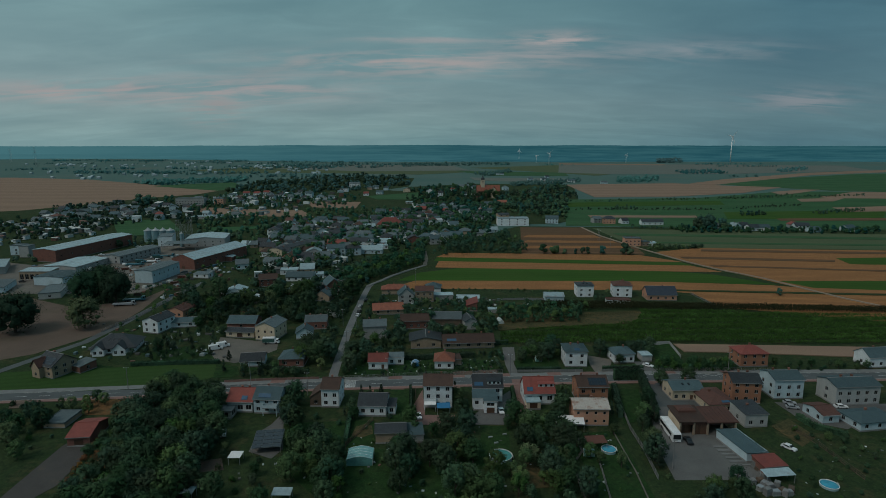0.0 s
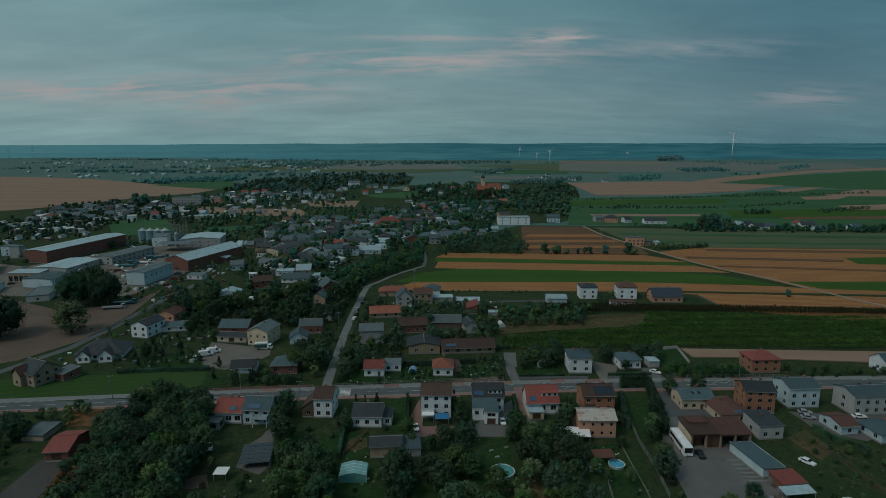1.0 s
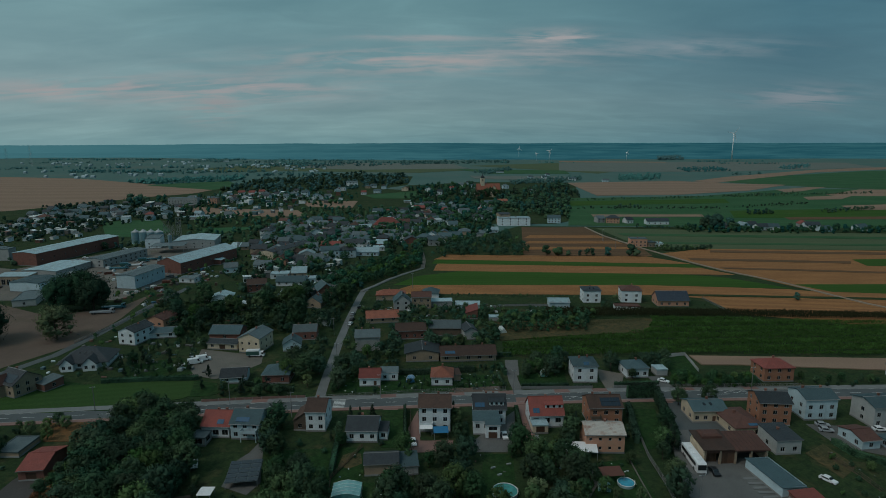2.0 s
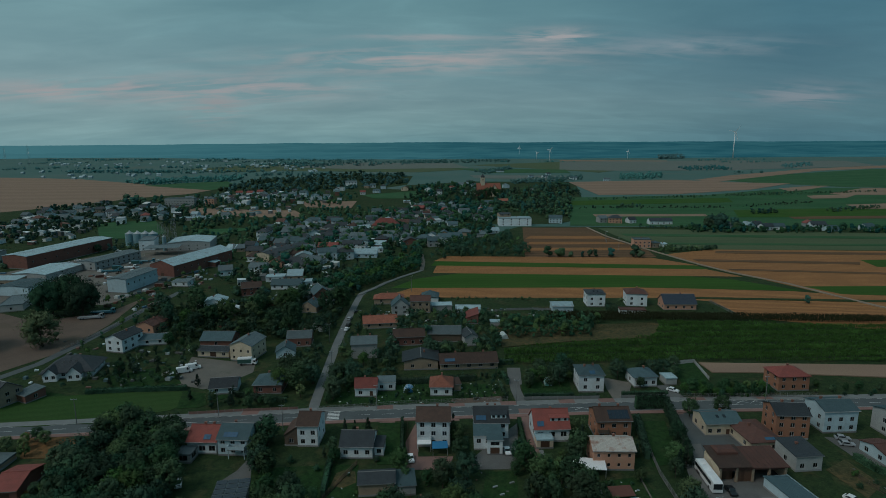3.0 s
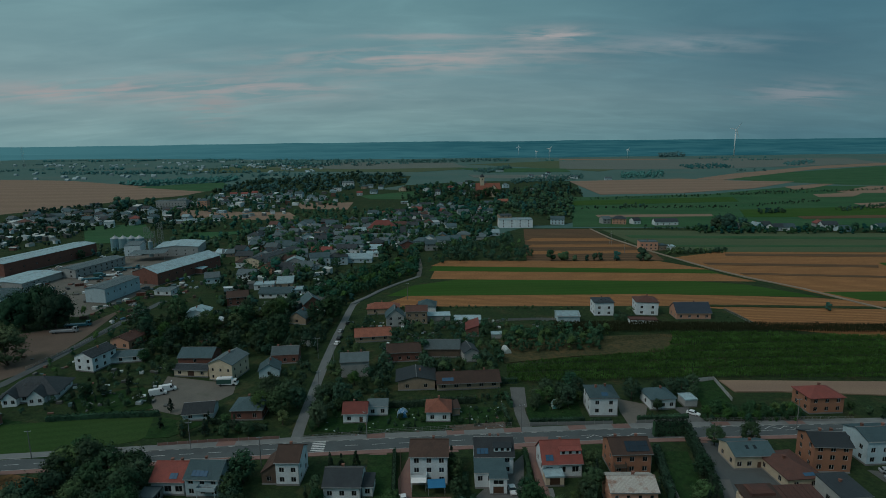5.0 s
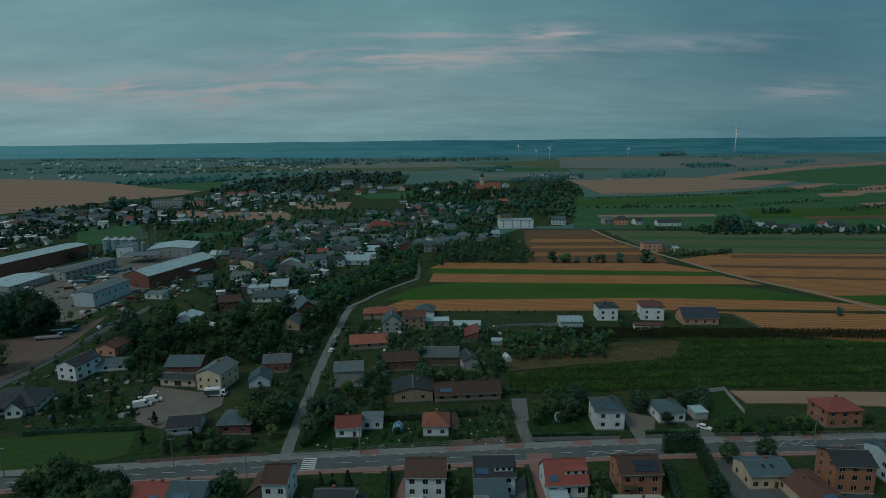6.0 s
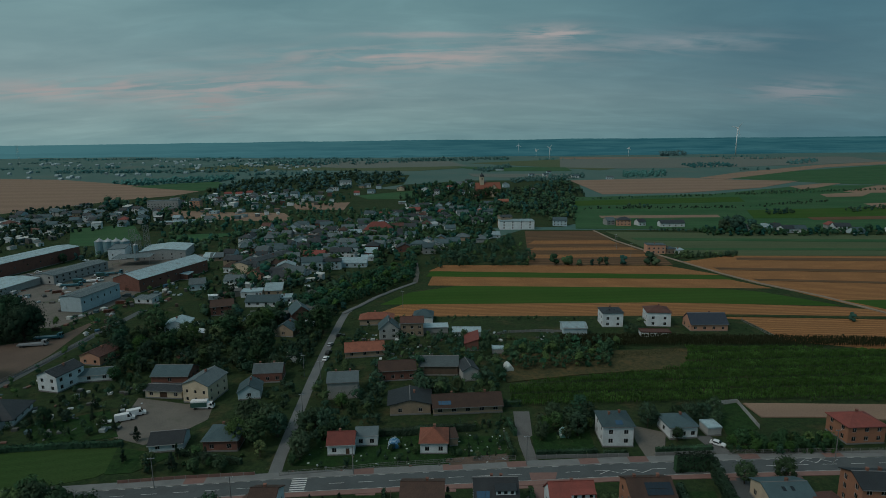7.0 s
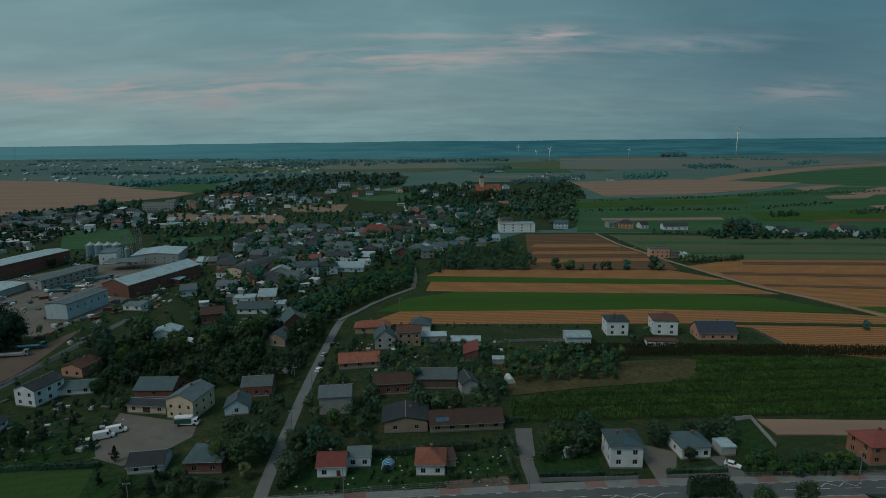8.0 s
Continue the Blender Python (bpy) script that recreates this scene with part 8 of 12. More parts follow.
house(-339.8, 702.0, 10.0, 10.0, 9.0, 4.7, 'hip', 2.6, 'beige', 'r_red', 'beige village house with red tiled roof', cols=2, side=0, group='village houses', chimneys=1)
house(-374.6, 745.1, 90.0, 11.7, 9.0, 3.7, 'front', 2.6, 'white', 'r_teal', 'white village house with blue-grey roof', cols=2, side=0, group='village houses', chimneys=1)
house(-404.5, 773.1, 0.0, 10.5, 9.0, 4.2, 'gable', 2.6, 'beige', 'r_teal', 'beige village house with blue-grey roof', cols=2, side=0, group='village houses', chimneys=1)
house(93.3, 1152.6, 90.0, 12.7, 9.0, 5.9, 'front', 2.6, 'beige', 'r_dark', 'beige village house with dark grey roof', cols=2, side=0, group='village houses', chimneys=1)
house(5.2, 987.7, -8.0, 8.1, 9.0, 5.7, 'gable', 2.6, 'white', 'r_dark', 'white village house with dark grey roof', cols=2, side=0, group='village houses', chimneys=1)
house(99.5, 1010.9, 10.0, 8.4, 9.0, 4.9, 'gable', 2.6, 'pale', 'r_rbrown', 'pale village house with red-brown roof', cols=2, side=0, group='village houses', chimneys=1)
house(27.5, 1078.5, -8.0, 10.8, 9.0, 4.3, 'hip', 2.6, 'white', 'r_red', 'white village house with red tiled roof', cols=2, side=0, group='village houses', chimneys=1)
house(67.7, 1206.5, -8.0, 13.1, 9.0, 4.3, 'gable', 2.6, 'pale', 'r_dark', 'pale village house with dark grey roof', cols=2, side=0, group='village houses', chimneys=1)
house(-13.5, 1033.4, -8.0, 12.9, 9.0, 5.4, 'front', 2.6, 'white', 'r_teal', 'white village house with blue-grey roof', cols=2, side=0, group='village houses', chimneys=1)
house(-130.1, 1115.9, 0.0, 9.9, 9.0, 4.6, 'hip', 2.6, 'beige', 'r_teal', 'beige village house with blue-grey roof', cols=2, side=0, group='village houses', chimneys=1)
house(128.8, 1100.0, 10.0, 11.3, 9.0, 5.9, 'front', 2.6, 'pale', 'r_grey', 'pale village house with grey roof', cols=2, side=0, group='village houses', chimneys=1)
house(-102.6, 1019.3, -8.0, 11.7, 9.0, 4.1, 'gable', 2.6, 'pale', 'r_teal', 'pale village house with blue-grey roof', cols=2, side=0, group='village houses', chimneys=1)
house(-5.8, 964.4, 10.0, 13.3, 9.0, 3.4, 'front', 2.6, 'white', 'r_dark', 'white village house with dark grey roof', cols=2, side=0, group='village houses', chimneys=1)
house(-121.4, 1129.3, 0.0, 11.0, 9.0, 5.0, 'gable', 2.6, 'white', 'r_teal', 'white village house with blue-grey roof', cols=2, side=0, group='village houses', chimneys=1)
house(64.2, 998.4, 10.0, 11.0, 9.0, 5.0, 'gable', 2.6, 'white', 'r_rbrown', 'white village house with red-brown roof', cols=2, side=0, group='village houses', chimneys=1)
house(69.1, 1030.2, 10.0, 8.9, 9.0, 5.1, 'gable', 2.6, 'beige', 'r_teal', 'beige village house with blue-grey roof', cols=2, side=0, group='village houses', chimneys=1)
house(77.6, 1048.6, -8.0, 10.3, 9.0, 5.8, 'front', 2.6, 'pale', 'r_grey', 'pale village house with grey roof', cols=2, side=0, group='village houses', chimneys=1)
house(-176.4, 1048.4, 0.0, 10.6, 9.0, 4.2, 'front', 2.6, 'pale', 'r_brown', 'pale village house with brown roof', cols=2, side=0, group='village houses', chimneys=1)
house(71.6, 1120.5, 10.0, 13.3, 9.0, 5.3, 'hip', 2.6, 'white', 'r_teal', 'white village house with blue-grey roof', cols=2, side=0, group='village houses', chimneys=1)
house(-98.9, 1102.5, 90.0, 12.4, 9.0, 5.6, 'hip', 2.6, 'pale', 'r_dark', 'pale village house with dark grey roof', cols=2, side=0, group='village houses', chimneys=1)
house(101.8, 1031.8, 90.0, 13.1, 9.0, 3.7, 'gable', 2.6, 'white', 'r_dark', 'white village house with dark grey roof', cols=2, side=0, group='village houses', chimneys=1)
house(8.5, 566.5, 90.0, 10.0, 9.0, 3.1, 'gable', 2.6, 'beige', 'r_teal', 'beige village house with blue-grey roof', cols=2, side=0, group='village houses', chimneys=1)
house(43.5, 563.8, 90.0, 12.9, 9.0, 3.1, 'hip', 2.6, 'grey', 'r_grey', 'grey village house with grey roof', cols=2, side=0, group='village houses', chimneys=1)
house(-2.9, 552.0, 0.0, 9.5, 9.0, 3.7, 'front', 2.6, 'white', 'r_teal', 'white village house with blue-grey roof', cols=2, side=0, group='village houses', chimneys=1)
house(28.2, 571.5, -8.0, 11.6, 9.0, 3.6, 'hip', 2.6, 'beige', 'r_grey', 'beige village house with grey roof', cols=2, side=0, group='village houses', chimneys=1)
house(-21.5, 524.8, 10.0, 11.9, 9.0, 3.8, 'front', 2.6, 'brick', 'r_dark', 'red brick village house with dark grey roof', cols=2, side=0, group='village houses', chimneys=1)
house(-1.6, 515.4, 10.0, 9.9, 9.0, 5.4, 'gable', 2.6, 'grey', 'r_teal', 'grey village house with blue-grey roof', cols=2, side=0, group='village houses', chimneys=1)
house(-10.0, 539.0, 0.0, 12.6, 9.0, 3.6, 'hip', 2.6, 'pale', 'r_teal', 'pale village house with blue-grey roof', cols=2, side=0, group='village houses', chimneys=1)
house(2.9, 529.0, 10.0, 11.3, 9.0, 4.3, 'front', 2.6, 'white', 'r_grey', 'white village house with grey roof', cols=2, side=0, group='village houses', chimneys=1)
KEEP_OFF.append((19.9, 153.9, 8.0))
KEEP_OFF.append((52.6, 157.7, 4.5))
KEEP_OFF.append((106.6, 139.3, 4.0))
KEEP_OFF.append((-21.1, 154.2, 6.5))
KEEP_OFF.append((-12.5, 157.3, 3.0))
KEEP_OFF.append((46.2, 155.9, 3.5))
KEEP_OFF.append((2.4, 180.5, 4.0))
for spot in ((-119.0, 322.0, 8.0), (-119.0, 313.0, 5.0), (-108.0, 349.0, 8.0), (-65.0, 340.0, 8.0), (-65.4, 317.0, 7.5), (-92.0, 366.0, 9.0), (-90.0, 388.0, 8.0), (-135.0, 286.0, 6.0),
             (-59.0, 268.0, 6.0), (-28.0, 253.0, 5.0), (-28.6, 247.0, 4.0), (-26.0, 291.0, 7.0), (-10.0, 267.5, 7.0), (6.0, 272.0, 7.0), (-17.0, 313.0, 6.0), (-5.0, 316.0, 6.0), (-103.0, 388.0, 7.0), (-90.0, 272.0, 6.0)):
    KEEP_OFF.append(spot)
KEEP_OFF.append((44.2, 172.4, 6.0))
KEEP_OFF.append((-56.9, 152.7, 3.5))
KEEP_OFF.append((49.5, 160.7, 4.0))
KEEP_OFF.append((-50.8, 163.1, 7.0))
KEEP_OFF.append((94.4, 146.6, 8.0))
KEEP_OFF.append((94.1, 142.0, 6.0))
KEEP_OFF.append((-5.0, 179.7, 3.5))
KEEP_OFF.append((23.1, 183.2, 3.5))
KEEP_OFF.append((107.8, 159.3, 3.5))
KEEP_OFF.append((-66.7, 169.1, 3.5))
KEEP_OFF.append((17.9, 166.0, 3.0))
# ---- single trees and garden groups near the street ----
grove('broad', [(-101.8, 197.5), (-74.5, 190.4), (-66.9, 164.9), (-65.4, 135.6), (-64.5, 118.8), (-92.0, 119.0), (-91.4, 137.5), (-93.1, 158.5), (-101.6, 174.2), (-96.3, 184.1)], 105, (0.75, 1.3), 'roadside grove', 3.7, 3)
grove('light fruit', [(-106.9, 172.4), (-104.7, 180.1), (-93.1, 158.5), (-91.4, 137.5), (-93.6, 136.3)], 8, (0.9, 1.3), 'roadside grove', 3.5, 18)
grove('broad light', [(-126.0, 182.3), (-125.6, 197.7), (-115.0, 194.0), (-117.0, 179.0)], 6, (0.6, 0.9), 'roadside grove', 3.0, 4)
grove('broad fruit bush', [(-51.5, 190.3), (-44.5, 190.2), (-35.3, 149.0), (-40.9, 149.1)], 9, (0.7, 1.1), 'garden trees', 3.0, 5)
grove('broad light fruit', [(-36.5, 158.1), (-26.6, 161.3), (-23.5, 131.0), (-34.9, 131.1)], 16, (0.8, 1.2), 'garden trees', 3.0, 6)
grove('broad fruit bush', [(-11.4, 161.2), (9.7, 171.5), (9.4, 130.8), (-0.6, 130.9), (-10.3, 146.0)], 18, (0.7, 1.2), 'garden trees', 3.5, 7)
grove('broad fruit light', [(26.1, 179.1), (44.6, 181.0), (36.2, 135.3), (19.7, 133.0)], 30, (0.7, 1.25), 'garden trees', 3.2, 8)
grove('light broad', [(8.6, 145.9), (18.0, 145.8), (15.3, 118.2), (2.2, 118.3)], 9, (0.9, 1.3), 'garden trees', 3.5, 9)
grove('broad spruce bush', [(77.3, 196.2), (72.0, 171.0), (66.5, 142.7), (62.7, 142.8), (67.1, 171.1)], 16, (0.7, 1.0), 'yard edge trees', 3.0, 11)
grove('broad light bush', [(73.5, 142.7), (85.8, 145.3), (80.8, 130.3), (66.6, 130.4)], 9, (0.7, 1.0), 'yard edge trees', 3.0, 12)
grove('bush fruit bush', [(113.2, 176.5), (143.2, 166.9), (129.1, 134.6), (95.1, 132.5)], 34, (0.45, 0.9), 'garden trees', 3.5, 13)
grove('broad fruit', [(-116.8, 260.1), (-132.9, 289.7), (-113.6, 289.1), (-99.6, 261.6)], 8, (0.6, 0.95), 'garden trees', 4.0, 101)
grove('fruit broad bush', [(-63.0, 161.5), (-48.2, 152.0), (-39.7, 118.6), (-63.2, 118.8), (-63.2, 141.1)], 26, (0.6, 1.0), 'garden trees', 3.5, 14)
grove('fruit bush light', [(-24.9, 148.9), (-11.2, 157.9), (-9.6, 118.4), (-21.3, 118.5)], 8, (0.6, 1.0), 'garden trees', 6.0, 15)
grove('bush fruit', [(39.5, 157.5), (49.6, 157.5), (40.1, 118.0), (25.7, 118.1)], 16, (0.7, 1.0), 'garden trees', 3.0, 16)
grove('broad bush', [(-145.5, 180.4), (-126.0, 182.3), (-118.0, 167.0), (-122.6, 149.7)], 12, (0.6, 0.9), 'garden trees', 3.5, 17)
for bx, by, bs in ((-103.6, 164.0, 0.9), (-102.6, 160.5, 1.1), (-101.2, 157.0, 0.8), (-100.9, 153.5, 1.2), (-100.4, 150.0, 1.0), (-99.6, 146.5, 1.2), (-99.2, 143.0, 0.9), (-98.0, 139.5, 1.1), (-97.6, 148.0, 0.9), (-107.0, 187.5, 0.8), (-110.5, 189.0, 0.7), (-104.0, 186.5, 0.9)):
    tree('dry', bx, by, bs, 'dry bank bushes')
tree('spruce', -26.3, 195.6, 0.60)
tree('spruce', -23.1, 195.1, 0.65)
tree('spruce', -19.0, 195.0, 0.75)
tree('spruce', 7.6, 196.7, 0.80)
tree('broad', -44.1, 171.9, 1.00)
tree('broad', 4.1, 166.1, 1.10)
tree('broad', 40.9, 177.0, 0.90)
tree('broad', 39.3, 160.8, 1.00)
tree('broad', 27.3, 157.6, 1.15)
tree('light', -27.4, 140.8, 1.40)
tree('broad', 30.1, 167.7, 1.00)
tree('spruce', 46.0, 187.3, 0.80)
tree('broad', 85.8, 204.4, 0.85, label='round clipped tree beside the street')
tree('broad', 96.4, 204.0, 0.85, label='round clipped tree beside the street')
tree('broad', 9.2, 178.4, 0.95)
tree('broad', 8.4, 189.4, 0.75)
tree('broad', 10.7, 170.0, 1.00)
tree('broad', 43.2, 179.8, 0.95)
tree('broad', 46.1, 190.9, 0.80)
tree('broad', 26.0, 178.3, 0.80)
tree('fruit', 23.9, 171.4, 1.00)
tree('broad', -49.2, 191.6, 0.75)
tree('broad', -48.0, 180.5, 0.70)
tree('fruit', -28.3, 184.4, 1.00)
tree('broad', -26.7, 178.7, 0.60)
tree('broad', -7.5, 173.5, 0.85)
tree('fruit', -5.9, 168.7, 1.00)
tree('thuja', 60.3, 180.9, 1.30)
tree('broad', 31.3, 169.5, 0.90)
tree('bush', 48.4, 165.8, 1.20)
tree('bush', -39.1, 178.8, 1.10)
tree('thuja', -30.2, 181.5, 1.10)
tree('bush', -14.6, 178.6, 0.90)
tree('fruit', 56.9, 167.5, 0.90)
tree('light', 47.8, 149.6, 0.80)
tree('light', 53.7, 148.9, 0.85)
tree('broad', 46.1, 153.7, 0.60)
grove('broad', [(-12.9, 157.9), (15.7, 156.1), (12.4, 133.1), (-10.8, 133.3)], 9, (0.8, 1.15), 'garden trees', 5.0, 121)
grove('broad', [(-41.5, 164.7), (-26.0, 158.0), (-23.1, 133.3), (-38.4, 133.5)], 8, (0.8, 1.2), 'garden trees', 5.0, 122)
grove('broad', [(39.2, 164.1), (45.4, 157.5), (42.9, 132.9), (28.4, 133.0)], 7, (0.7, 1.1), 'garden trees', 4.0, 123)
# north of the street
tree('broad', -54.7, 238.5, 1.25)
tree('broad', -47.8, 236.3, 1.15)
tree('broad', -48.9, 227.6, 1.20)
tree('broad', -55.0, 227.8, 1.00)
tree('broad', -44.2, 232.3, 1.00)
tree('thuja', -84.5, 218.7, 1.60)
tree('fruit', -75.4, 215.2, 1.20)
tree('thuja', -75.1, 213.2, 1.50)
tree('broad', -62.2, 212.9, 0.60)
tree('broad', -54.9, 213.5, 0.60)
tree('light', -46.2, 220.8, 0.90)
tree('fruit', 77.0, 226.0, 1.00)
tree('spruce', -86.7, 230.9, 0.70)
grove('bush fruit spruce', [(-71.7, 213.1), (-49.7, 215.4), (-50.5, 222.3), (-72.8, 221.0)], 16, (0.6, 0.85), 'garden hedge trees', 2.2, 22)
grove('broad fruit thuja bush spruce', [(-132.6, 261.9), (-99.3, 261.0), (-89.8, 233.4), (-122.8, 229.4)], 24, (0.5, 0.9), 'garden trees', 4.0, 23)
grove('broad fruit bush', [(-37.6, 212.3), (-38.5, 232.1), (-31.9, 247.6), (-28.5, 227.2)], 14, (0.6, 1.0), 'garden trees', 3.0, 25)
grove('fruit bush thuja', [(-12.0, 224.5), (25.5, 228.2), (26.3, 217.9), (-11.4, 215.8)], 26, (0.35, 0.75), 'garden trees', 2.5, 26)
grove('bush thuja', [(-12.6, 233.0), (-0.1, 231.2), (28.0, 241.7), (27.3, 235.5), (4.0, 231.1)], 24, (0.7, 1.0), 'bungalow hedge', 2.0, 27)
grove('broad fruit', [(34.3, 225.7), (37.8, 241.5), (54.4, 242.7), (53.6, 229.9)], 14, (0.6, 1.0), 'garden trees', 4.0, 28)
grove('broad bush', [(68.4, 234.5), (95.6, 241.6), (91.4, 231.4), (74.1, 229.4)], 10, (0.7, 1.0), 'garden trees', 4.0, 29)
grove('fruit bush', [(137.8, 225.5), (187.8, 222.0), (181.9, 215.5), (133.5, 218.8)], 16, (0.6, 0.9), 'street bushes', 3.0, 31)
grove('light', [(104.5, 224.0), (124.4, 223.5), (121.3, 218.2), (102.3, 219.6)], 3, (0.5, 0.8), 'street bushes', 3.0, 35)
tree('broad', 6.5, 258.3, 1.00)
tree('broad', 0.7, 258.4, 0.90)
tree('broad', 28.9, 272.0, 0.70)
tree('light', 12.4, 258.1, 1.20)
tree('fruit', -27.4, 250.3, 1.30)
tree('fruit', -23.2, 243.0, 1.30)
tree('broad', -27.1, 231.9, 0.70)
grove('broad', [(-150.0, 322.0), (-75.0, 345.0), (-47.0, 352.0), (-48.0, 292.0), (-72.0, 286.0), (-117.0, 288.0), (-136.0, 296.0)], 26, (0.9, 1.5), 'village trees', 6.0, 131, 'tall dark green tree among the village gardens')
grove('light', [(-115.0, 322.0), (-75.0, 340.0), (-60.0, 300.0), (-100.0, 292.0)], 4, (1.3, 1.8), 'village trees', 9.0, 132, 'light green tree among the village gardens')
tree('far', 88.4, 464.3, 1.16, label='single dark tree between the fields')
tree('far', 97.4, 463.9, 1.16, label='single dark tree between the fields')
tree('far', 105.5, 463.6, 0.70, label='single dark tree between the fields')
tree('far', 114.5, 463.2, 0.58, label='single dark tree between the fields')
tree('far', 119.7, 463.0, 0.81, label='single dark tree between the fields')
tree('far', 124.4, 462.8, 0.81, label='single dark tree between the fields')
tree('far', 135.9, 462.3, 0.93, label='single dark tree between the fields')
tree('far', 153.4, 461.6, 1.28, label='single dark tree between the fields')
tree('far', 158.1, 461.4, 1.04, label='single dark tree between the fields')
tree('far', 206.9, 334.0, 0.58, label='single dark tree between the fields')
tree('great', -199.5, 321.0, 1.10, wide=0.85)
tree('great', -191.0, 324.0, 1.22, wide=0.80)
tree('great', -184.5, 322.0, 1.05, wide=0.78)
tree('willow', -173.8, 275.0, 1.25)
tree('broad', -275.2, 493.2, 0.9)
tree('great', -204.0, 269.0, 1.10, wide=0.95, label='tall spreading tree on bare earth')

# ---- joined greenery ----
def joined(name, key, spots, label, category):
    """Many trees as one object: spots are (x, y, size)."""
    rnd = random.Random(name + str(len(spots)))
    protos = {}
    by_mat = {}
    for x, y, s in spots:
        k = rnd.choice(key.split())
        tr, cr, _ = rnd.choice(TREES[k])
        if cr.name not in protos:
            n = len(cr.vertices)
            co = np.empty(n * 3, np.float32)
            cr.vertices.foreach_get("co", co)
            tri = np.empty(len(cr.loops), np.int32)
            cr.loops.foreach_get("vertex_index", tri)
            protos[cr.name] = (co.reshape(-1, 3), tri, cr.materials[0], SOFT[cr.name])
        co, tri, mat, nor = protos[cr.name]
        q = rnd.uniform(0, 6.283)
        c, n = math.cos(q), math.sin(q)
        turn = np.array(((c, n, 0), (-n, c, 0), (0, 0, 1)), np.float32)
        wide = s * rnd.uniform(0.85, 1.15)
        out = by_mat.setdefault(mat.name, [[], [], 0, mat, []])
        out[0].append((co * (wide, wide, s)) @ turn + np.array((x, y, 0), np.float32))
        out[1].append(tri + out[2])
        out[4].append(nor @ turn)
        out[2] += len(co)
    verts = np.concatenate([np.concatenate(o[0]) for o in by_mat.values()]).astype(np.float32)
    idx, off, mats = [], 0, []
    for k, o in enumerate(by_mat.values()):
        t = np.concatenate(o[1]) + off
        idx.append(t)
        mats.append(np.full(len(t) // 3, k, np.int32))
        off += o[2]
    idx, mats = np.concatenate(idx).astype(np.int32), np.concatenate(mats)
    me = bpy.data.meshes.new(name)
    me.vertices.add(len(verts))
    me.vertices.foreach_set("co", verts.ravel())
    me.loops.add(len(idx))
    me.loops.foreach_set("vertex_index", idx)
    me.polygons.add(len(idx) // 3)
    me.polygons.foreach_set("loop_start", np.arange(0, len(idx), 3, dtype=np.int32))
    me.polygons.foreach_set("loop_total", np.full(len(idx) // 3, 3, np.int32))
    for o in by_mat.values():
        me.materials.append(o[3])
    me.polygons.foreach_set("material_index", mats)
    me.update()
    me.normals_split_custom_set_from_vertices(np.concatenate([np.concatenate(o[4]) for o in by_mat.values()]).tolist())
    return tagged(new(name, me), label, category, kind="stuff")


def woods(name, key, poly, count, size, gap, seed, label, clear=True):
    """A wood, hedge or belt of trees strewn over a plan shape, as one object."""
    rnd = random.Random(seed)
    x0, x1, y0, y1 = min(p[0] for p in poly), max(p[0] for p in poly), min(p[1] for p in poly), max(p[1] for p in poly)
    cells, got = {}, []
    for _ in range(count * 40):
        if len(got) >= count:
            break
        p = (rnd.uniform(x0, x1), rnd.uniform(y0, y1))
        if not inside(p, poly) or noise.noise((p[0] * 0.035, p[1] * 0.035, seed)) < rnd.uniform(-0.75, 0.25):
            continue
        cx, cy = int(p[0] // gap), int(p[1] // gap)
        if any((p[0] - q[0]) ** 2 + (p[1] - q[1]) ** 2 < gap * gap for i in (-1, 0, 1) for j in (-1, 0, 1) for q in cells.get((cx + i, cy + j), ())):
            continue
        if clear and any((p[0] - q[0]) ** 2 + (p[1] - q[1]) ** 2 < q[2] ** 2 for q in KEEP_OFF):
            continue
        if clear and any(inside(p, k) for k in KEEP_OUT):
            continue
        cells.setdefault((cx, cy), []).append(p)
        got.append((*p, rnd.triangular(size[0] * 0.75, size[1] * 1.1, size[0])))
    if got:
        return joined(name, key, got, label, "trees")


def belts(name, count, near, far, left, right, long, deep, key, size, seed, label):
    """Long belts and spinneys lying across the far fields, most of them along the horizon."""
    rnd = random.Random(seed)
    for _ in range(count):
        y = near * (far / near) ** rnd.random()
        x = y * rnd.uniform(left, right)
        a, b = y * rnd.uniform(*long) / 2, rnd.uniform(*deep) * y / 1500
        q = rnd.gauss(0, 0.12)
        spots = []
        for _ in range(int(a * 2 / 12 * (1 + b / 40))):
            u, v = rnd.uniform(-a, a), rnd.gauss(0, b / 2)
            if noise.noise((u * 0.012, seed, y * 0.01)) < -0.12:
                continue
            spots.append((x + u * math.cos(q) - v * math.sin(q), y + u * math.sin(q) + v * math.cos(q), rnd.uniform(*size)))
        if spots:
            joined(name, key, spots, label, "trees")


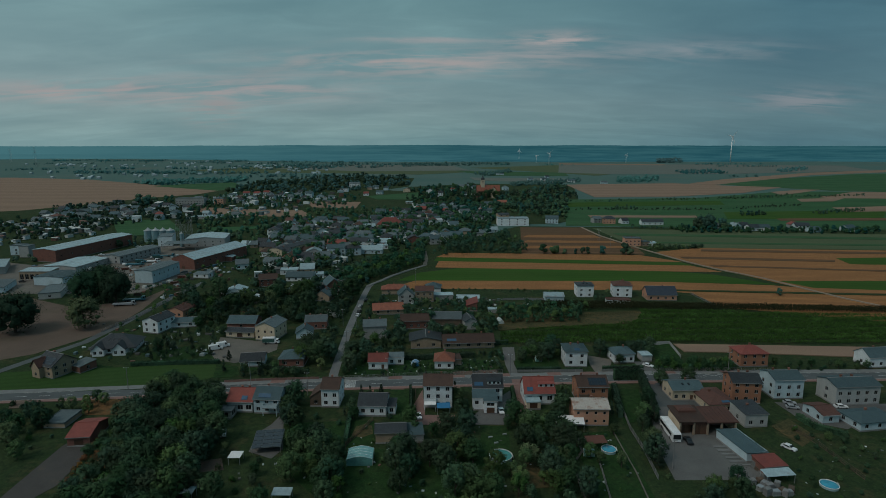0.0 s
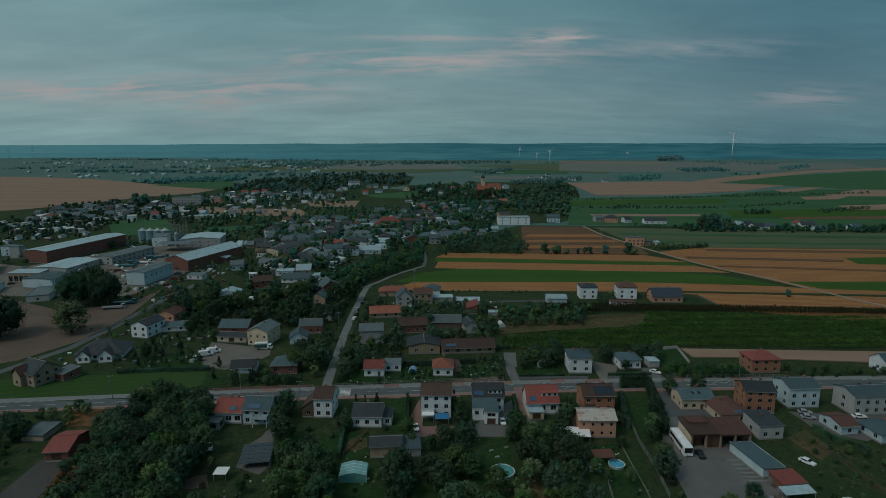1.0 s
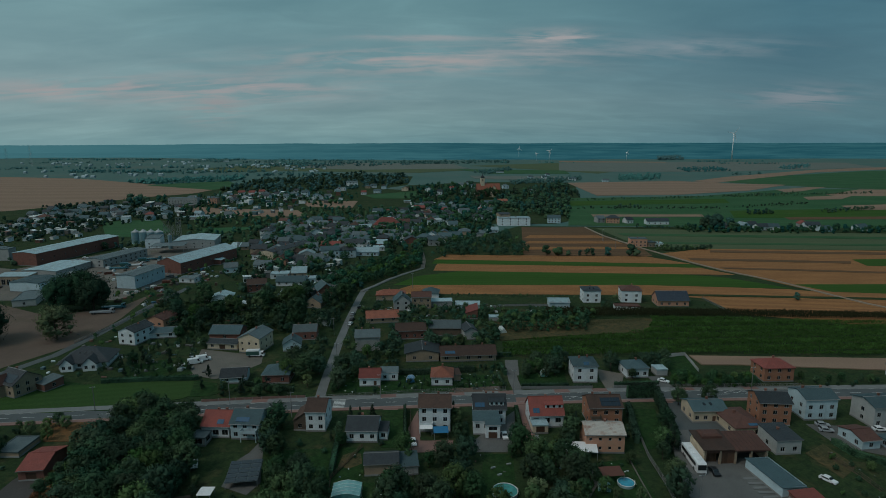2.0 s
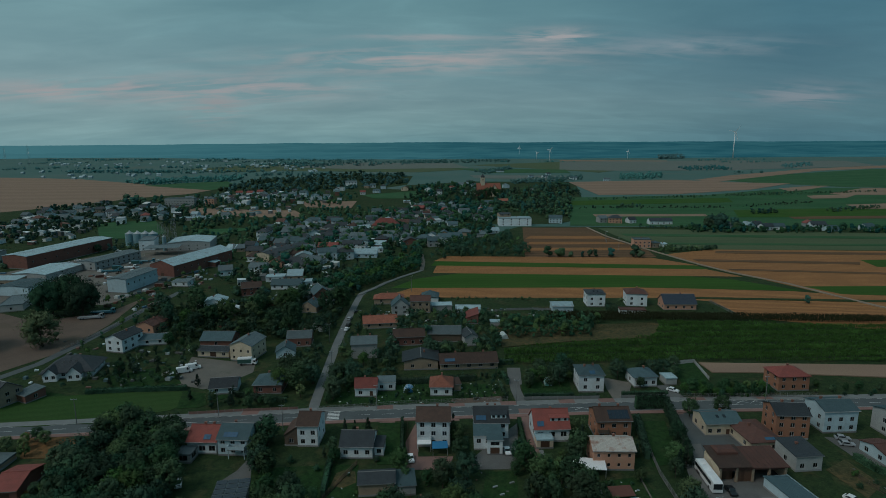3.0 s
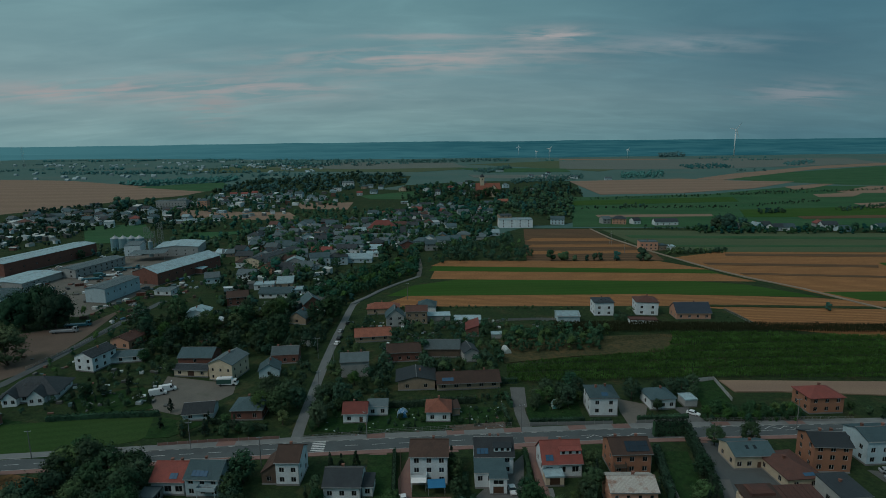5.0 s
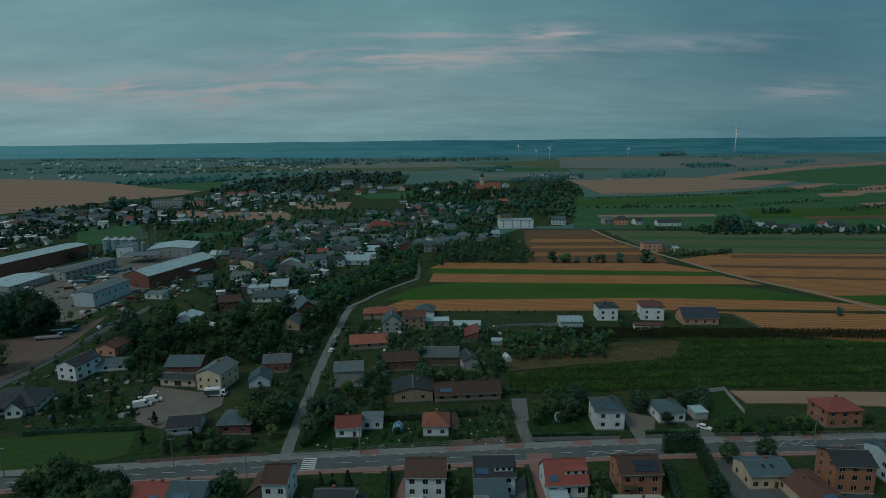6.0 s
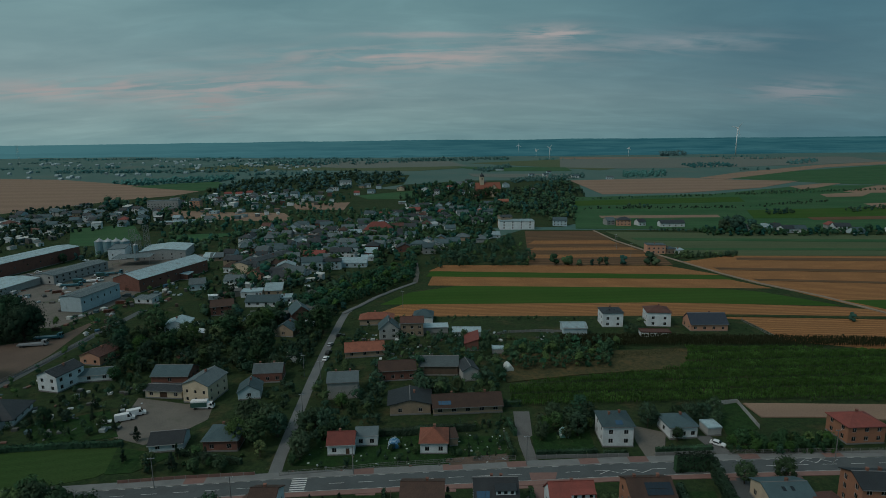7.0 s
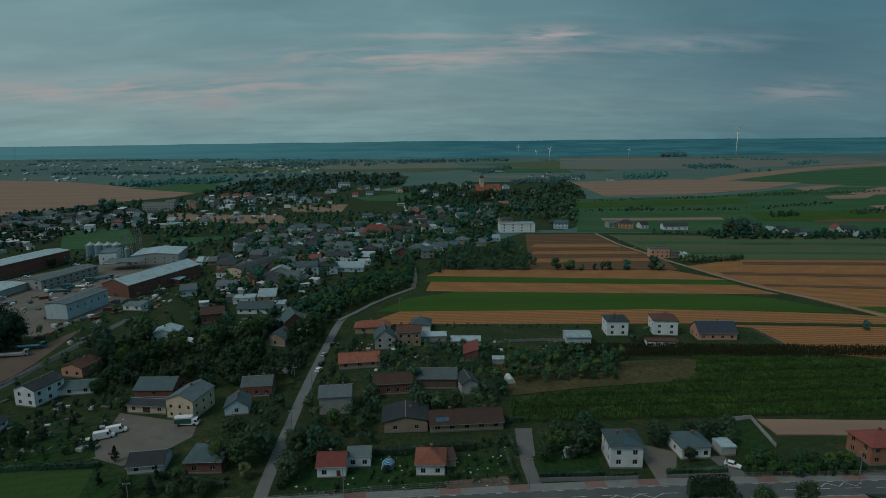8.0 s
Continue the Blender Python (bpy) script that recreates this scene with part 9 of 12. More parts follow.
def hedge(pts, wide, tall, mat, label, seed=1, density=26, size=0.22, name="hedge"):
    """A clipped hedge along plan points: a dense body of leaf sprays round a dark core."""
    rnd = random.Random(seed)
    t = thing(name, pose(pts[0][0], pts[0][1], 0), label, "hedge")
    core, lv = Mesher(), Mesher()
    o = Vector((*pts[0], 0))
    for a, b in zip(pts, pts[1:]):
        a, b = Vector((*a, 0)) - o, Vector((*b, 0)) - o
        ln = (b - a).length
        turn = Matrix.Translation(a) @ Matrix.Rotation(math.atan2(b.y - a.y, b.x - a.x), 4, "Z")
        core.box(0, ln, -wide * 0.36, wide * 0.36, 0, tall * 0.86, turn)
        for _ in range(int(ln * density)):
            u, s = rnd.uniform(0, ln), rnd.random()
            side = rnd.choice((-1, 1))
            p = Vector((u, side * wide / 2, rnd.uniform(0.05, tall))) if s < 0.6 else Vector((u, rnd.uniform(-0.5, 0.5) * wide, tall))
            p += Vector((0, rnd.gauss(0, 0.05), rnd.gauss(0, 0.08)))
            n = Vector((rnd.gauss(0, 0.6), rnd.gauss(side if s < 0.6 else 0, 0.6), rnd.gauss(0.3 if s < 0.6 else 1, 0.5))).normalized()
            x = n.orthogonal().normalized()
            y = n.cross(x)
            e = size * rnd.uniform(0.6, 1.3)
            lv.face(*[tuple(turn @ q) for q in (p - x * e, p - y * e * 0.7, p + x * e, p + y * e * 0.7)])
    part("hedge_body", core, M["leaf_dark"], t)
    part("leaves", lv, M[mat], t)
    return t


def crop_rows(name, poly, turn, row, step, tall, mat, label, seed, wide=0.5, gaps=0):
    """A standing crop: plants in rows, each a few bent blades, as one object."""
    rnd = random.Random(seed)
    q = radians(turn)
    c, s = math.cos(q), math.sin(q)
    loc = [(x * c + y * s, -x * s + y * c) for x, y in poly]
    u0, u1, v0, v1 = min(p[0] for p in loc), max(p[0] for p in loc), min(p[1] for p in loc), max(p[1] for p in loc)
    mb = Mesher()
    v, count = v0, 0
    while v < v1:
        u = u0 + rnd.uniform(0, step)
        count += 1
        if gaps and count % gaps == 0:
            v += row
            continue
        lift = rnd.uniform(0.93, 1.05) * ((1.0, 0.7, 0.95, 0.78)[count // gaps % 4] if gaps else 1.0)
        while u < u1:
            if inside((u, v), loc):
                x, y = u * c - v * s, u * s + v * c
                h = tall * lift * rnd.uniform(0.8, 1.15)
                for k in range(3):
                    a = rnd.uniform(0, 6.28)
                    dx, dy = math.cos(a) * wide, math.sin(a) * wide
                    i = len(mb.v)
                    mb.v.extend(((x, y, h * 0.25), (x + dx * 0.5 - dy * 0.35, y + dy * 0.5 + dx * 0.35, h * 0.75), (x + dx, y + dy, h * rnd.uniform(0.8, 1)), (x + dx * 0.4 + dy * 0.35, y + dy * 0.4 - dx * 0.35, h * 0.95)))
                    mb.f.append((i, i + 1, i + 2, i + 3))
            u += step * rnd.uniform(0.75, 1.25)
        v += row
    return solo(name, mb, M[mat], label, "crop", kind="stuff")


def clutter(name, poly, count, size, seed, label, tall=0.8, lids=True):
    """Small sheds, stacks and bits strewn over yards and gardens, clear of the trees' and houses' places, as one object."""
    rnd = random.Random(seed)
    x0, x1, y0, y1 = min(p[0] for p in poly), max(p[0] for p in poly), min(p[1] for p in poly), max(p[1] for p in poly)
    mb = Mesher()
    done, tries = 0, 0
    while done < count and tries < count * 30:
        tries += 1
        p = (rnd.uniform(x0, x1), rnd.uniform(y0, y1))
        if not inside(p, poly) or any((p[0] - q[0]) ** 2 + (p[1] - q[1]) ** 2 < (q[2] * 0.8) ** 2 for q in KEEP_OFF):
            continue
        done += 1
        a, b = rnd.uniform(*size) / 2, rnd.uniform(*size) / 2
        h = min(a, b) * 2 * tall * rnd.uniform(0.6, 1.1)
        m = pose(p[0], p[1], 0, 0, 0, rnd.uniform(-25, 25) + rnd.choice((0, 90)))
        rise = h * rnd.uniform(0.05, 0.3)
        lo = ((-a, -b), (a, -b), (a, b), (-a, b))
        for grow, z0, z1 in ((0.0, -0.05, h),) + (((0.15, h, h + 0.1),) if lids else ()):
            mb.loft([[tuple(m @ Vector((x * (1 + grow / a), y * (1 + grow / b), z + (rise * (y / b + 1) / 2 if z > 0 else 0)))) for x, y in lo] for z in (z0, z1)])
    return solo(name, mb, M["clutter"], label, "clutter", kind="stuff")
# ---- woods, hedgerows and village greenery ----
woods('roadside_bushes', 'bush fruit', [(91.5, 224.3), (124.4, 223.5), (120.8, 217.4), (89.5, 219.4)], 70, (0.7, 1.3), 1.6, 30, 'dense green bushes behind street fence')
woods('village_greenery', 'mid', [(-151.0, 324.7), (-72.1, 348.6), (-41.6, 359.5), (-45.2, 287.0), (-41.6, 242.4), (-46.6, 245.2), (-71.9, 280.4), (-117.4, 280.2), (-138.7, 289.7)], 260, (0.5, 0.95), 2.6, 24, 'dense dark green garden trees among the houses')
woods('village_greenery', 'mid', [(-37.0, 214.3), (-40.1, 272.5), (-36.6, 321.2), (-26.2, 336.1), (-28.6, 259.2), (-14.5, 258.8), (-12.7, 234.0), (-29.2, 231.9)], 55, (0.45, 0.8), 2.5, 53, 'garden trees along the side road')
woods('back_gardens', 'mid', [(-19.2, 258.9), (-21.9, 320.7), (4.6, 340.5), (27.9, 319.2), (33.7, 292.6), (27.5, 257.7), (8.6, 249.4), (-9.8, 258.7)], 95, (0.5, 0.95), 4.0, 32, 'garden trees behind the cottages')
woods('thicket', 'mid', [(32.1, 302.6), (79.0, 312.9), (81.5, 301.2), (73.7, 282.2), (42.5, 280.1), (32.8, 284.8)], 80, (0.6, 0.95), 3.2, 33, 'dense dark thicket beside the maize field')
woods('back_gardens', 'bush fruit', [(4.6, 329.9), (65.8, 333.1), (82.7, 327.4), (68.2, 316.0), (10.2, 312.2)], 70, (0.7, 1.3), 3.0, 34, 'low garden trees at field edge')
woods('wooded_lane', 'mid', [(-66.1, 322.1), (-63.4, 337.3), (-43.2, 372.3), (-8.8, 427.5), (-10.1, 472.8), (-49.0, 417.1), (-70.8, 373.2)], 150, (0.7, 1.15), 3.4, 36, 'dense dark trees along the lane')
woods('field_copse', 'mid', [(-2.4, 459.7), (71.8, 460.8), (76.9, 484.8), (68.8, 560.5), (30.6, 532.7), (0.7, 528.6)], 90, (0.8, 1.25), 4.2, 37, 'dark copse at the edge of the stubble', False)
woods('village_greenery', 'far farspruce', [(-113.6, 323.5), (-124.3, 411.7), (-81.9, 426.9), (-50.6, 429.2), (-42.4, 365.8), (-82.0, 337.9)], 162, (0.55, 0.9), 2.9, 38, 'dark trees among village houses')
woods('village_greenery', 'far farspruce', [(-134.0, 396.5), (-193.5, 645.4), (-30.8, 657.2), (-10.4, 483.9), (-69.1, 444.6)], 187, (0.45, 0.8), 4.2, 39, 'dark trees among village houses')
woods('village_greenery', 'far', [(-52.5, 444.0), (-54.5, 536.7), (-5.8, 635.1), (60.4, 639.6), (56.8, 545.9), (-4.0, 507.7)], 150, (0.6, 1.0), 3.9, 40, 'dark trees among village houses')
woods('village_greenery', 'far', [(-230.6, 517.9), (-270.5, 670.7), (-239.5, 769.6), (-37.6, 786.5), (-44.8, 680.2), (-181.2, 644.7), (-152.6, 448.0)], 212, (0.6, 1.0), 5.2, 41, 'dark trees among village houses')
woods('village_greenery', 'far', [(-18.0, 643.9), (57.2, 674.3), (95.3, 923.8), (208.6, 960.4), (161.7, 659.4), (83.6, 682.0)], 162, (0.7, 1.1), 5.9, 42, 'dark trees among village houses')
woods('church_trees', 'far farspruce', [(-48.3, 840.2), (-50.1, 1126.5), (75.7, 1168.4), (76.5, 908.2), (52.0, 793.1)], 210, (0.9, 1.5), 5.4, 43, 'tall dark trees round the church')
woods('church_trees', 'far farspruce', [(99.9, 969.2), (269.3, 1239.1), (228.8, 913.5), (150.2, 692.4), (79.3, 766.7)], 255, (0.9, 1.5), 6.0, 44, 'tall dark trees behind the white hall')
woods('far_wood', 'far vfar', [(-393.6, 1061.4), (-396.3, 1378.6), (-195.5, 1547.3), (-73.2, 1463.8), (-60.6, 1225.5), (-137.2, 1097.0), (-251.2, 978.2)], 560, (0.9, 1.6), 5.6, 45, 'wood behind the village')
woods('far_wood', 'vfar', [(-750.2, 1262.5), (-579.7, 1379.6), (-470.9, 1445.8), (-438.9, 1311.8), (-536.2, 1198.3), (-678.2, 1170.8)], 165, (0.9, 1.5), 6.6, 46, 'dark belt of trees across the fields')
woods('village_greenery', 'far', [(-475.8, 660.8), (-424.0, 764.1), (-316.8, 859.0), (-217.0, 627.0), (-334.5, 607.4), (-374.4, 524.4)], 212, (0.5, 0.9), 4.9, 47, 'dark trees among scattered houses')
woods('scrub', 'bush', [(-481.6, 631.2), (-350.2, 652.6), (-292.6, 553.5), (-332.2, 468.1), (-379.3, 493.9)], 110, (0.3, 0.6), 6.0, 54, 'scrub behind the works')
woods('village_greenery', 'far', [(-589.9, 593.0), (-492.4, 683.2), (-395.5, 552.8), (-453.2, 460.0)], 75, (0.5, 0.9), 5.9, 61, 'dark trees beside the works')
woods('field_oaks', 'far', [(-449.6, 854.0), (-418.8, 866.1), (-390.9, 809.8), (-417.7, 799.1)], 9, (1.5, 2.0), 8.0, 48, 'group of tall oaks beside the field')
woods('field_oaks', 'far', [(-420.4, 881.1), (-410.8, 895.7), (-389.2, 849.8), (-398.7, 836.6)], 4, (1.2, 1.5), 8.0, 55, 'group of oaks beside the field')
woods('hamlet_trees', 'far', [(248.7, 613.4), (398.2, 594.2), (471.6, 601.4), (439.3, 561.0), (248.8, 574.1)], 162, (0.5, 0.95), 3.9, 49, 'trees round the hamlet houses', False)
woods('hamlet_trees', 'far', [(279.9, 611.7), (293.9, 611.0), (286.8, 596.5), (273.1, 597.2)], 7, (1.6, 2.1), 3.9, 50, 'tall trees beside the hamlet', False)
woods('hamlet_trees', 'far', [(296.8, 610.8), (316.4, 609.8), (310.7, 598.9), (291.3, 599.9)], 7, (0.9, 1.3), 3.9, 56, 'trees beside the hamlet', False)
woods('hut_bushes', 'bush', [(186.7, 496.6), (232.3, 494.6), (227.8, 485.1), (181.3, 482.5)], 50, (1.0, 2.2), 3.0, 51, 'bushes behind the field hut', False)
woods('pasture_hedges', 'far', [(201.8, 890.4), (472.5, 939.1), (749.7, 996.1), (730.9, 971.4), (461.4, 917.2), (197.3, 870.8)], 150, (0.3, 0.55), 4.0, 57, 'low hedgerow across the pasture', False)
woods('pasture_hedges', 'far', [(177.7, 784.7), (393.0, 782.8), (473.0, 817.5), (531.0, 835.0), (522.1, 821.1), (461.4, 797.7), (385.2, 767.7), (174.3, 769.5)], 110, (0.25, 0.5), 4.0, 58, 'low hedgerow across the pasture', False)
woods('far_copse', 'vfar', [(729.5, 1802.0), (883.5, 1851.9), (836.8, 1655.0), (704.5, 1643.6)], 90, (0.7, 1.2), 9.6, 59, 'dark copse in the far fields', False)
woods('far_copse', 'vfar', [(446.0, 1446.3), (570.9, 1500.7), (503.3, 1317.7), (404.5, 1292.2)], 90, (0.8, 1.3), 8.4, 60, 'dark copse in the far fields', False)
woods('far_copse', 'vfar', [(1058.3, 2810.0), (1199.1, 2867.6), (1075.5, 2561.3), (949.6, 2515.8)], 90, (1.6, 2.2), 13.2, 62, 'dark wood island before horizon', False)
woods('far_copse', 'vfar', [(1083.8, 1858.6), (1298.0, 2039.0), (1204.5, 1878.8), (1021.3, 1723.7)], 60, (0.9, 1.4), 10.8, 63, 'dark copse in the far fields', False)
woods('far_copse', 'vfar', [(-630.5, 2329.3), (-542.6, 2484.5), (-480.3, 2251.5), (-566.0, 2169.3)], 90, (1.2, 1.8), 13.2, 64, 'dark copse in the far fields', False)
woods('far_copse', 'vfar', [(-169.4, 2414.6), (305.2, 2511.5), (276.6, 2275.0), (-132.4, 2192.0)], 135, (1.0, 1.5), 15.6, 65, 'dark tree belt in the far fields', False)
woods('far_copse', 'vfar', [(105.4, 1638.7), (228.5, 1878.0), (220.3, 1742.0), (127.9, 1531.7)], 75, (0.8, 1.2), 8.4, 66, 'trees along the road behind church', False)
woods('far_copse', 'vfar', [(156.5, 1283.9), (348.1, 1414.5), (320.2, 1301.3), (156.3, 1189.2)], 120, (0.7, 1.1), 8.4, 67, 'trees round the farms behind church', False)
woods('garden_trees', 'mid', [(-129.8, 428.7), (-175.4, 624.7), (-130.6, 662.9), (-18.4, 656.5), (-9.3, 534.6), (-59.5, 497.8), (-67.5, 435.2), (-104.5, 395.5)], 170, (0.35, 0.6), 3.2, 72, 'small dark trees between village houses')
woods('garden_trees', 'far', [(-77.8, 639.1), (-24.5, 838.5), (87.3, 845.0), (67.6, 651.7), (-5.6, 627.2)], 170, (0.4, 0.65), 4.0, 73, 'small dark trees between village houses')
woods('garden_trees', 'far', [(-298.8, 651.2), (-401.3, 962.2), (-250.2, 1049.3), (-178.0, 981.9), (-178.5, 894.5), (-335.6, 758.6)], 120, (0.4, 0.7), 5.0, 74, 'small dark trees between village houses')
woods('garden_trees', 'far', [(-460.2, 639.9), (-521.8, 781.7), (-427.9, 825.2), (-352.1, 794.8), (-313.5, 695.8), (-380.4, 655.6)], 140, (0.35, 0.65), 5.0, 75, 'small dark trees between village houses')
woods('garden_trees', 'mid', [(-148.9, 234.8), (-131.1, 247.3), (-137.3, 262.0), (-113.6, 289.0), (-95.1, 288.5), (-99.1, 255.0), (-106.6, 233.8), (-138.7, 223.0)], 26, (0.3, 0.6), 3.0, 76, 'garden shrubs round the houses')
woods('garden_trees', 'mid', [(-35.7, 212.3), (-12.2, 226.8), (28.9, 230.5), (27.5, 219.1), (-11.3, 214.6)], 14, (0.25, 0.4), 4.0, 78, 'small garden trees before the cottages')
woods('pasture_hedges', 'far', [(463.9, 939.8), (616.4, 996.9), (608.4, 976.7), (463.5, 921.5)], 50, (0.3, 0.6), 5.0, 79, 'low hedgerow across the pasture', False)
woods('pasture_hedges', 'far', [(480.7, 740.6), (586.8, 782.5), (565.5, 752.6), (466.4, 713.7)], 40, (0.35, 0.7), 5.0, 80, 'low hedgerow across the pasture', False)
woods('pasture_hedges', 'far', [(386.7, 729.7), (420.0, 733.1), (408.4, 712.1), (376.8, 708.8)], 20, (0.5, 0.8), 5.0, 81, 'clump of bushes in the pasture', False)
woods('pasture_hedges', 'far', [(247.3, 792.7), (275.2, 797.3), (268.7, 778.6), (241.4, 774.2)], 12, (0.5, 0.8), 5.0, 82, 'clump of bushes in the pasture', False)
woods('pasture_hedges', 'far', [(208.9, 615.6), (273.6, 604.5), (269.5, 595.6), (205.7, 606.3)], 60, (0.25, 0.5), 4.0, 83, 'low hedge behind the grey-green meadow', False)
woods('field_margin', 'bush', [(-24.4, 351.7), (43.0, 347.2), (84.0, 344.7), (83.4, 342.4), (42.6, 343.7), (-24.1, 348.2)], 60, (0.4, 0.9), 3.0, 84, 'low weeds along the stubble edge', False)
woods('field_margin', 'bush', [(146.9, 335.9), (159.2, 306.8), (156.8, 305.1), (145.2, 334.9)], 20, (0.3, 0.5), 3.0, 85, 'weeds along the lawn fence', False)
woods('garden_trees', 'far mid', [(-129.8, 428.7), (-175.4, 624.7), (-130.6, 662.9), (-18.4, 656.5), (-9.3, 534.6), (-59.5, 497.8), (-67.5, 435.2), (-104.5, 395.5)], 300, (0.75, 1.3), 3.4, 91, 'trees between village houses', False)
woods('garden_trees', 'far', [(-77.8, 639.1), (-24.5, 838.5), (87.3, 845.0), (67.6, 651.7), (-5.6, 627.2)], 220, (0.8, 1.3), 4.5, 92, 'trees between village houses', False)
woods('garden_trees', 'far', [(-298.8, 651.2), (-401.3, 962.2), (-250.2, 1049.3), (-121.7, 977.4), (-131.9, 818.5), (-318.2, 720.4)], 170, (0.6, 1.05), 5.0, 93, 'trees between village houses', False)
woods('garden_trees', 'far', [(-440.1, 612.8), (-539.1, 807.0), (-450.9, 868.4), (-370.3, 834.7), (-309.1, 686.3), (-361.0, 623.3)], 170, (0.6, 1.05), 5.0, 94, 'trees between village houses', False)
woods('yard_trees', 'mid', [(-229.7, 386.5), (-172.2, 362.3), (-166.1, 422.7), (-151.2, 454.9), (-115.3, 422.4), (-121.1, 340.9), (-132.2, 294.7), (-146.1, 259.2)], 60, (0.4, 0.85), 5.0, 95, 'shrubs and trees beside the works')
woods('yard_trees', 'far', [(-327.1, 423.9), (-324.0, 456.2), (-284.2, 537.1), (-246.2, 559.9), (-188.4, 552.7), (-185.0, 527.0), (-262.2, 504.1), (-307.3, 431.9)], 60, (0.4, 0.8), 5.0, 96, 'trees behind the works halls')
woods('house_shrubs', 'mid', [(57.0, 318.3), (66.7, 330.0), (85.7, 327.3), (123.6, 324.1), (120.6, 316.3), (85.5, 315.5)], 30, (0.3, 0.6), 3.0, 97, 'dark garden shrubs round the field-edge houses')
woods('house_shrubs', 'mid', [(93.8, 329.1), (104.3, 328.8), (101.7, 320.8), (92.3, 321.1)], 12, (0.5, 0.7), 3.0, 98, 'dark garden trees between the white houses', False)
woods('garden_shrubs', 'bush', [(-66.9, 172.1), (-27.6, 177.5), (16.1, 160.9), (56.0, 167.5), (58.3, 135.1), (-52.1, 131.2)], 40, (0.3, 0.8), 4.0, 111, 'low shrubs and perennials in the gardens')
woods('garden_shrubs', 'bush', [(-36.6, 212.3), (-29.9, 236.9), (27.3, 235.5), (53.6, 229.9), (88.4, 229.1), (85.1, 220.9), (27.5, 219.1), (-11.3, 214.6)], 45, (0.3, 0.7), 3.0, 112, 'low shrubs and perennials in the gardens')
woods('garden_shrubs', 'mid', [(4.4, 297.5), (7.4, 317.9), (62.8, 318.1), (64.7, 300.0), (36.4, 292.5)], 22, (0.25, 0.5), 3.0, 113, 'shrubs among the field-edge sheds')
woods('garden_shrubs', 'bush', [(-158.6, 198.0), (-139.1, 202.7), (-126.0, 182.3), (-129.4, 158.8), (-139.6, 158.9)], 36, (0.5, 1.2), 3.0, 114, 'low shrubs beside the gravel track')
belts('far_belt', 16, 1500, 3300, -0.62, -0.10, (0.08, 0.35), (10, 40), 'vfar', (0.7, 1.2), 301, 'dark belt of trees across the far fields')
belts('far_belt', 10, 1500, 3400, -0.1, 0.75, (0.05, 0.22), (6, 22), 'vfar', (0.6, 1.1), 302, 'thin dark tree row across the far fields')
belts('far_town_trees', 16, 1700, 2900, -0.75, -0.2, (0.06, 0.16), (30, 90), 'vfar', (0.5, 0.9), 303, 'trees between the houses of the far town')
clutter('yard_sheds', [(-129.8, 428.7), (-175.4, 624.7), (-130.6, 662.9), (-18.4, 656.5), (-9.3, 534.6), (-59.5, 497.8), (-67.5, 435.2), (-104.5, 395.5)], 130, (2.5, 6.5), 201, 'small sheds and garages behind village houses')
clutter('allotment_sheds', [(-500, 655), (-455, 705), (-376, 700), (-358, 620), (-330, 560), (-372, 520), (-392, 506)], 80, (2.5, 6), 211, 'low grey allotment sheds among scrub')
woods('allotment_trees', 'far', [(-500, 655), (-455, 705), (-376, 700), (-358, 620), (-330, 560), (-372, 520), (-392, 506)], 120, (0.3, 0.7), 4.0, 212, 'small dark trees among the allotments')
clutter('yard_sheds', [(-77.8, 639.1), (-24.5, 838.5), (87.3, 845.0), (67.6, 651.7), (-5.6, 627.2)], 70, (3, 8), 202, 'small sheds and garages behind village houses')
clutter('yard_sheds', [(-419.1, 584.5), (-539.1, 807.0), (-401.3, 962.2), (-152.9, 1063.2), (-116.3, 817.4), (-292.5, 650.8), (-352.0, 608.3)], 110, (3, 9), 203, 'small sheds and garages behind village houses')
clutter('yard_sheds', [(-137.5, 324.3), (-124.3, 411.7), (-66.0, 426.2), (-49.1, 366.0), (-53.0, 287.3), (-113.6, 289.0)], 26, (2.5, 6), 204, 'small sheds between the village gardens')
clutter('yard_clutter', [(-245.3, 341.8), (-270.5, 408.0), (-237.6, 455.5), (-161.3, 471.7), (-144.3, 385.9), (-165.6, 348.0), (-193.4, 334.9)], 90, (0.8, 3.0), 205, 'scattered scrap and stacks in the works yard', 0.7, False)
clutter('garden_clutter', [(-35.7, 212.3), (-29.2, 231.9), (27.3, 235.5), (26.1, 216.2), (-11.3, 213.7)], 90, (0.25, 0.7), 206, 'small pale pots and flowers in the gardens', 0.6, False)
clutter('garden_clutter', [(-63.0, 161.5), (-27.6, 177.5), (17.4, 177.2), (56.0, 167.5), (58.3, 135.1), (-52.9, 133.6)], 80, (0.25, 0.8), 207, 'small pots and garden things on the lawns', 0.6, False)
clutter('garden_clutter', [(104.0, 180.5), (123.8, 178.4), (143.2, 166.9), (118.5, 134.7), (93.7, 134.9)], 24, (0.2, 0.6), 208, 'small garden things behind the sheds', 0.6, False)
clutter('garden_clutter', [(-32.8, 292.7), (-28.8, 331.5), (12.8, 329.9), (75.9, 322.9), (74.0, 316.0), (17.2, 312.1), (-9.4, 276.4)], 50, (0.5, 1.8), 209, 'small stacks and bins by the field-edge houses', 0.7, False)
clutter('garden_clutter', [(-159.5, 235.1), (-185.3, 291.0), (-141.3, 282.3), (-102.0, 267.5), (-87.7, 233.3), (-118.6, 229.3)], 60, (0.4, 2.0), 210, 'small garden things round the houses', 0.7, False)

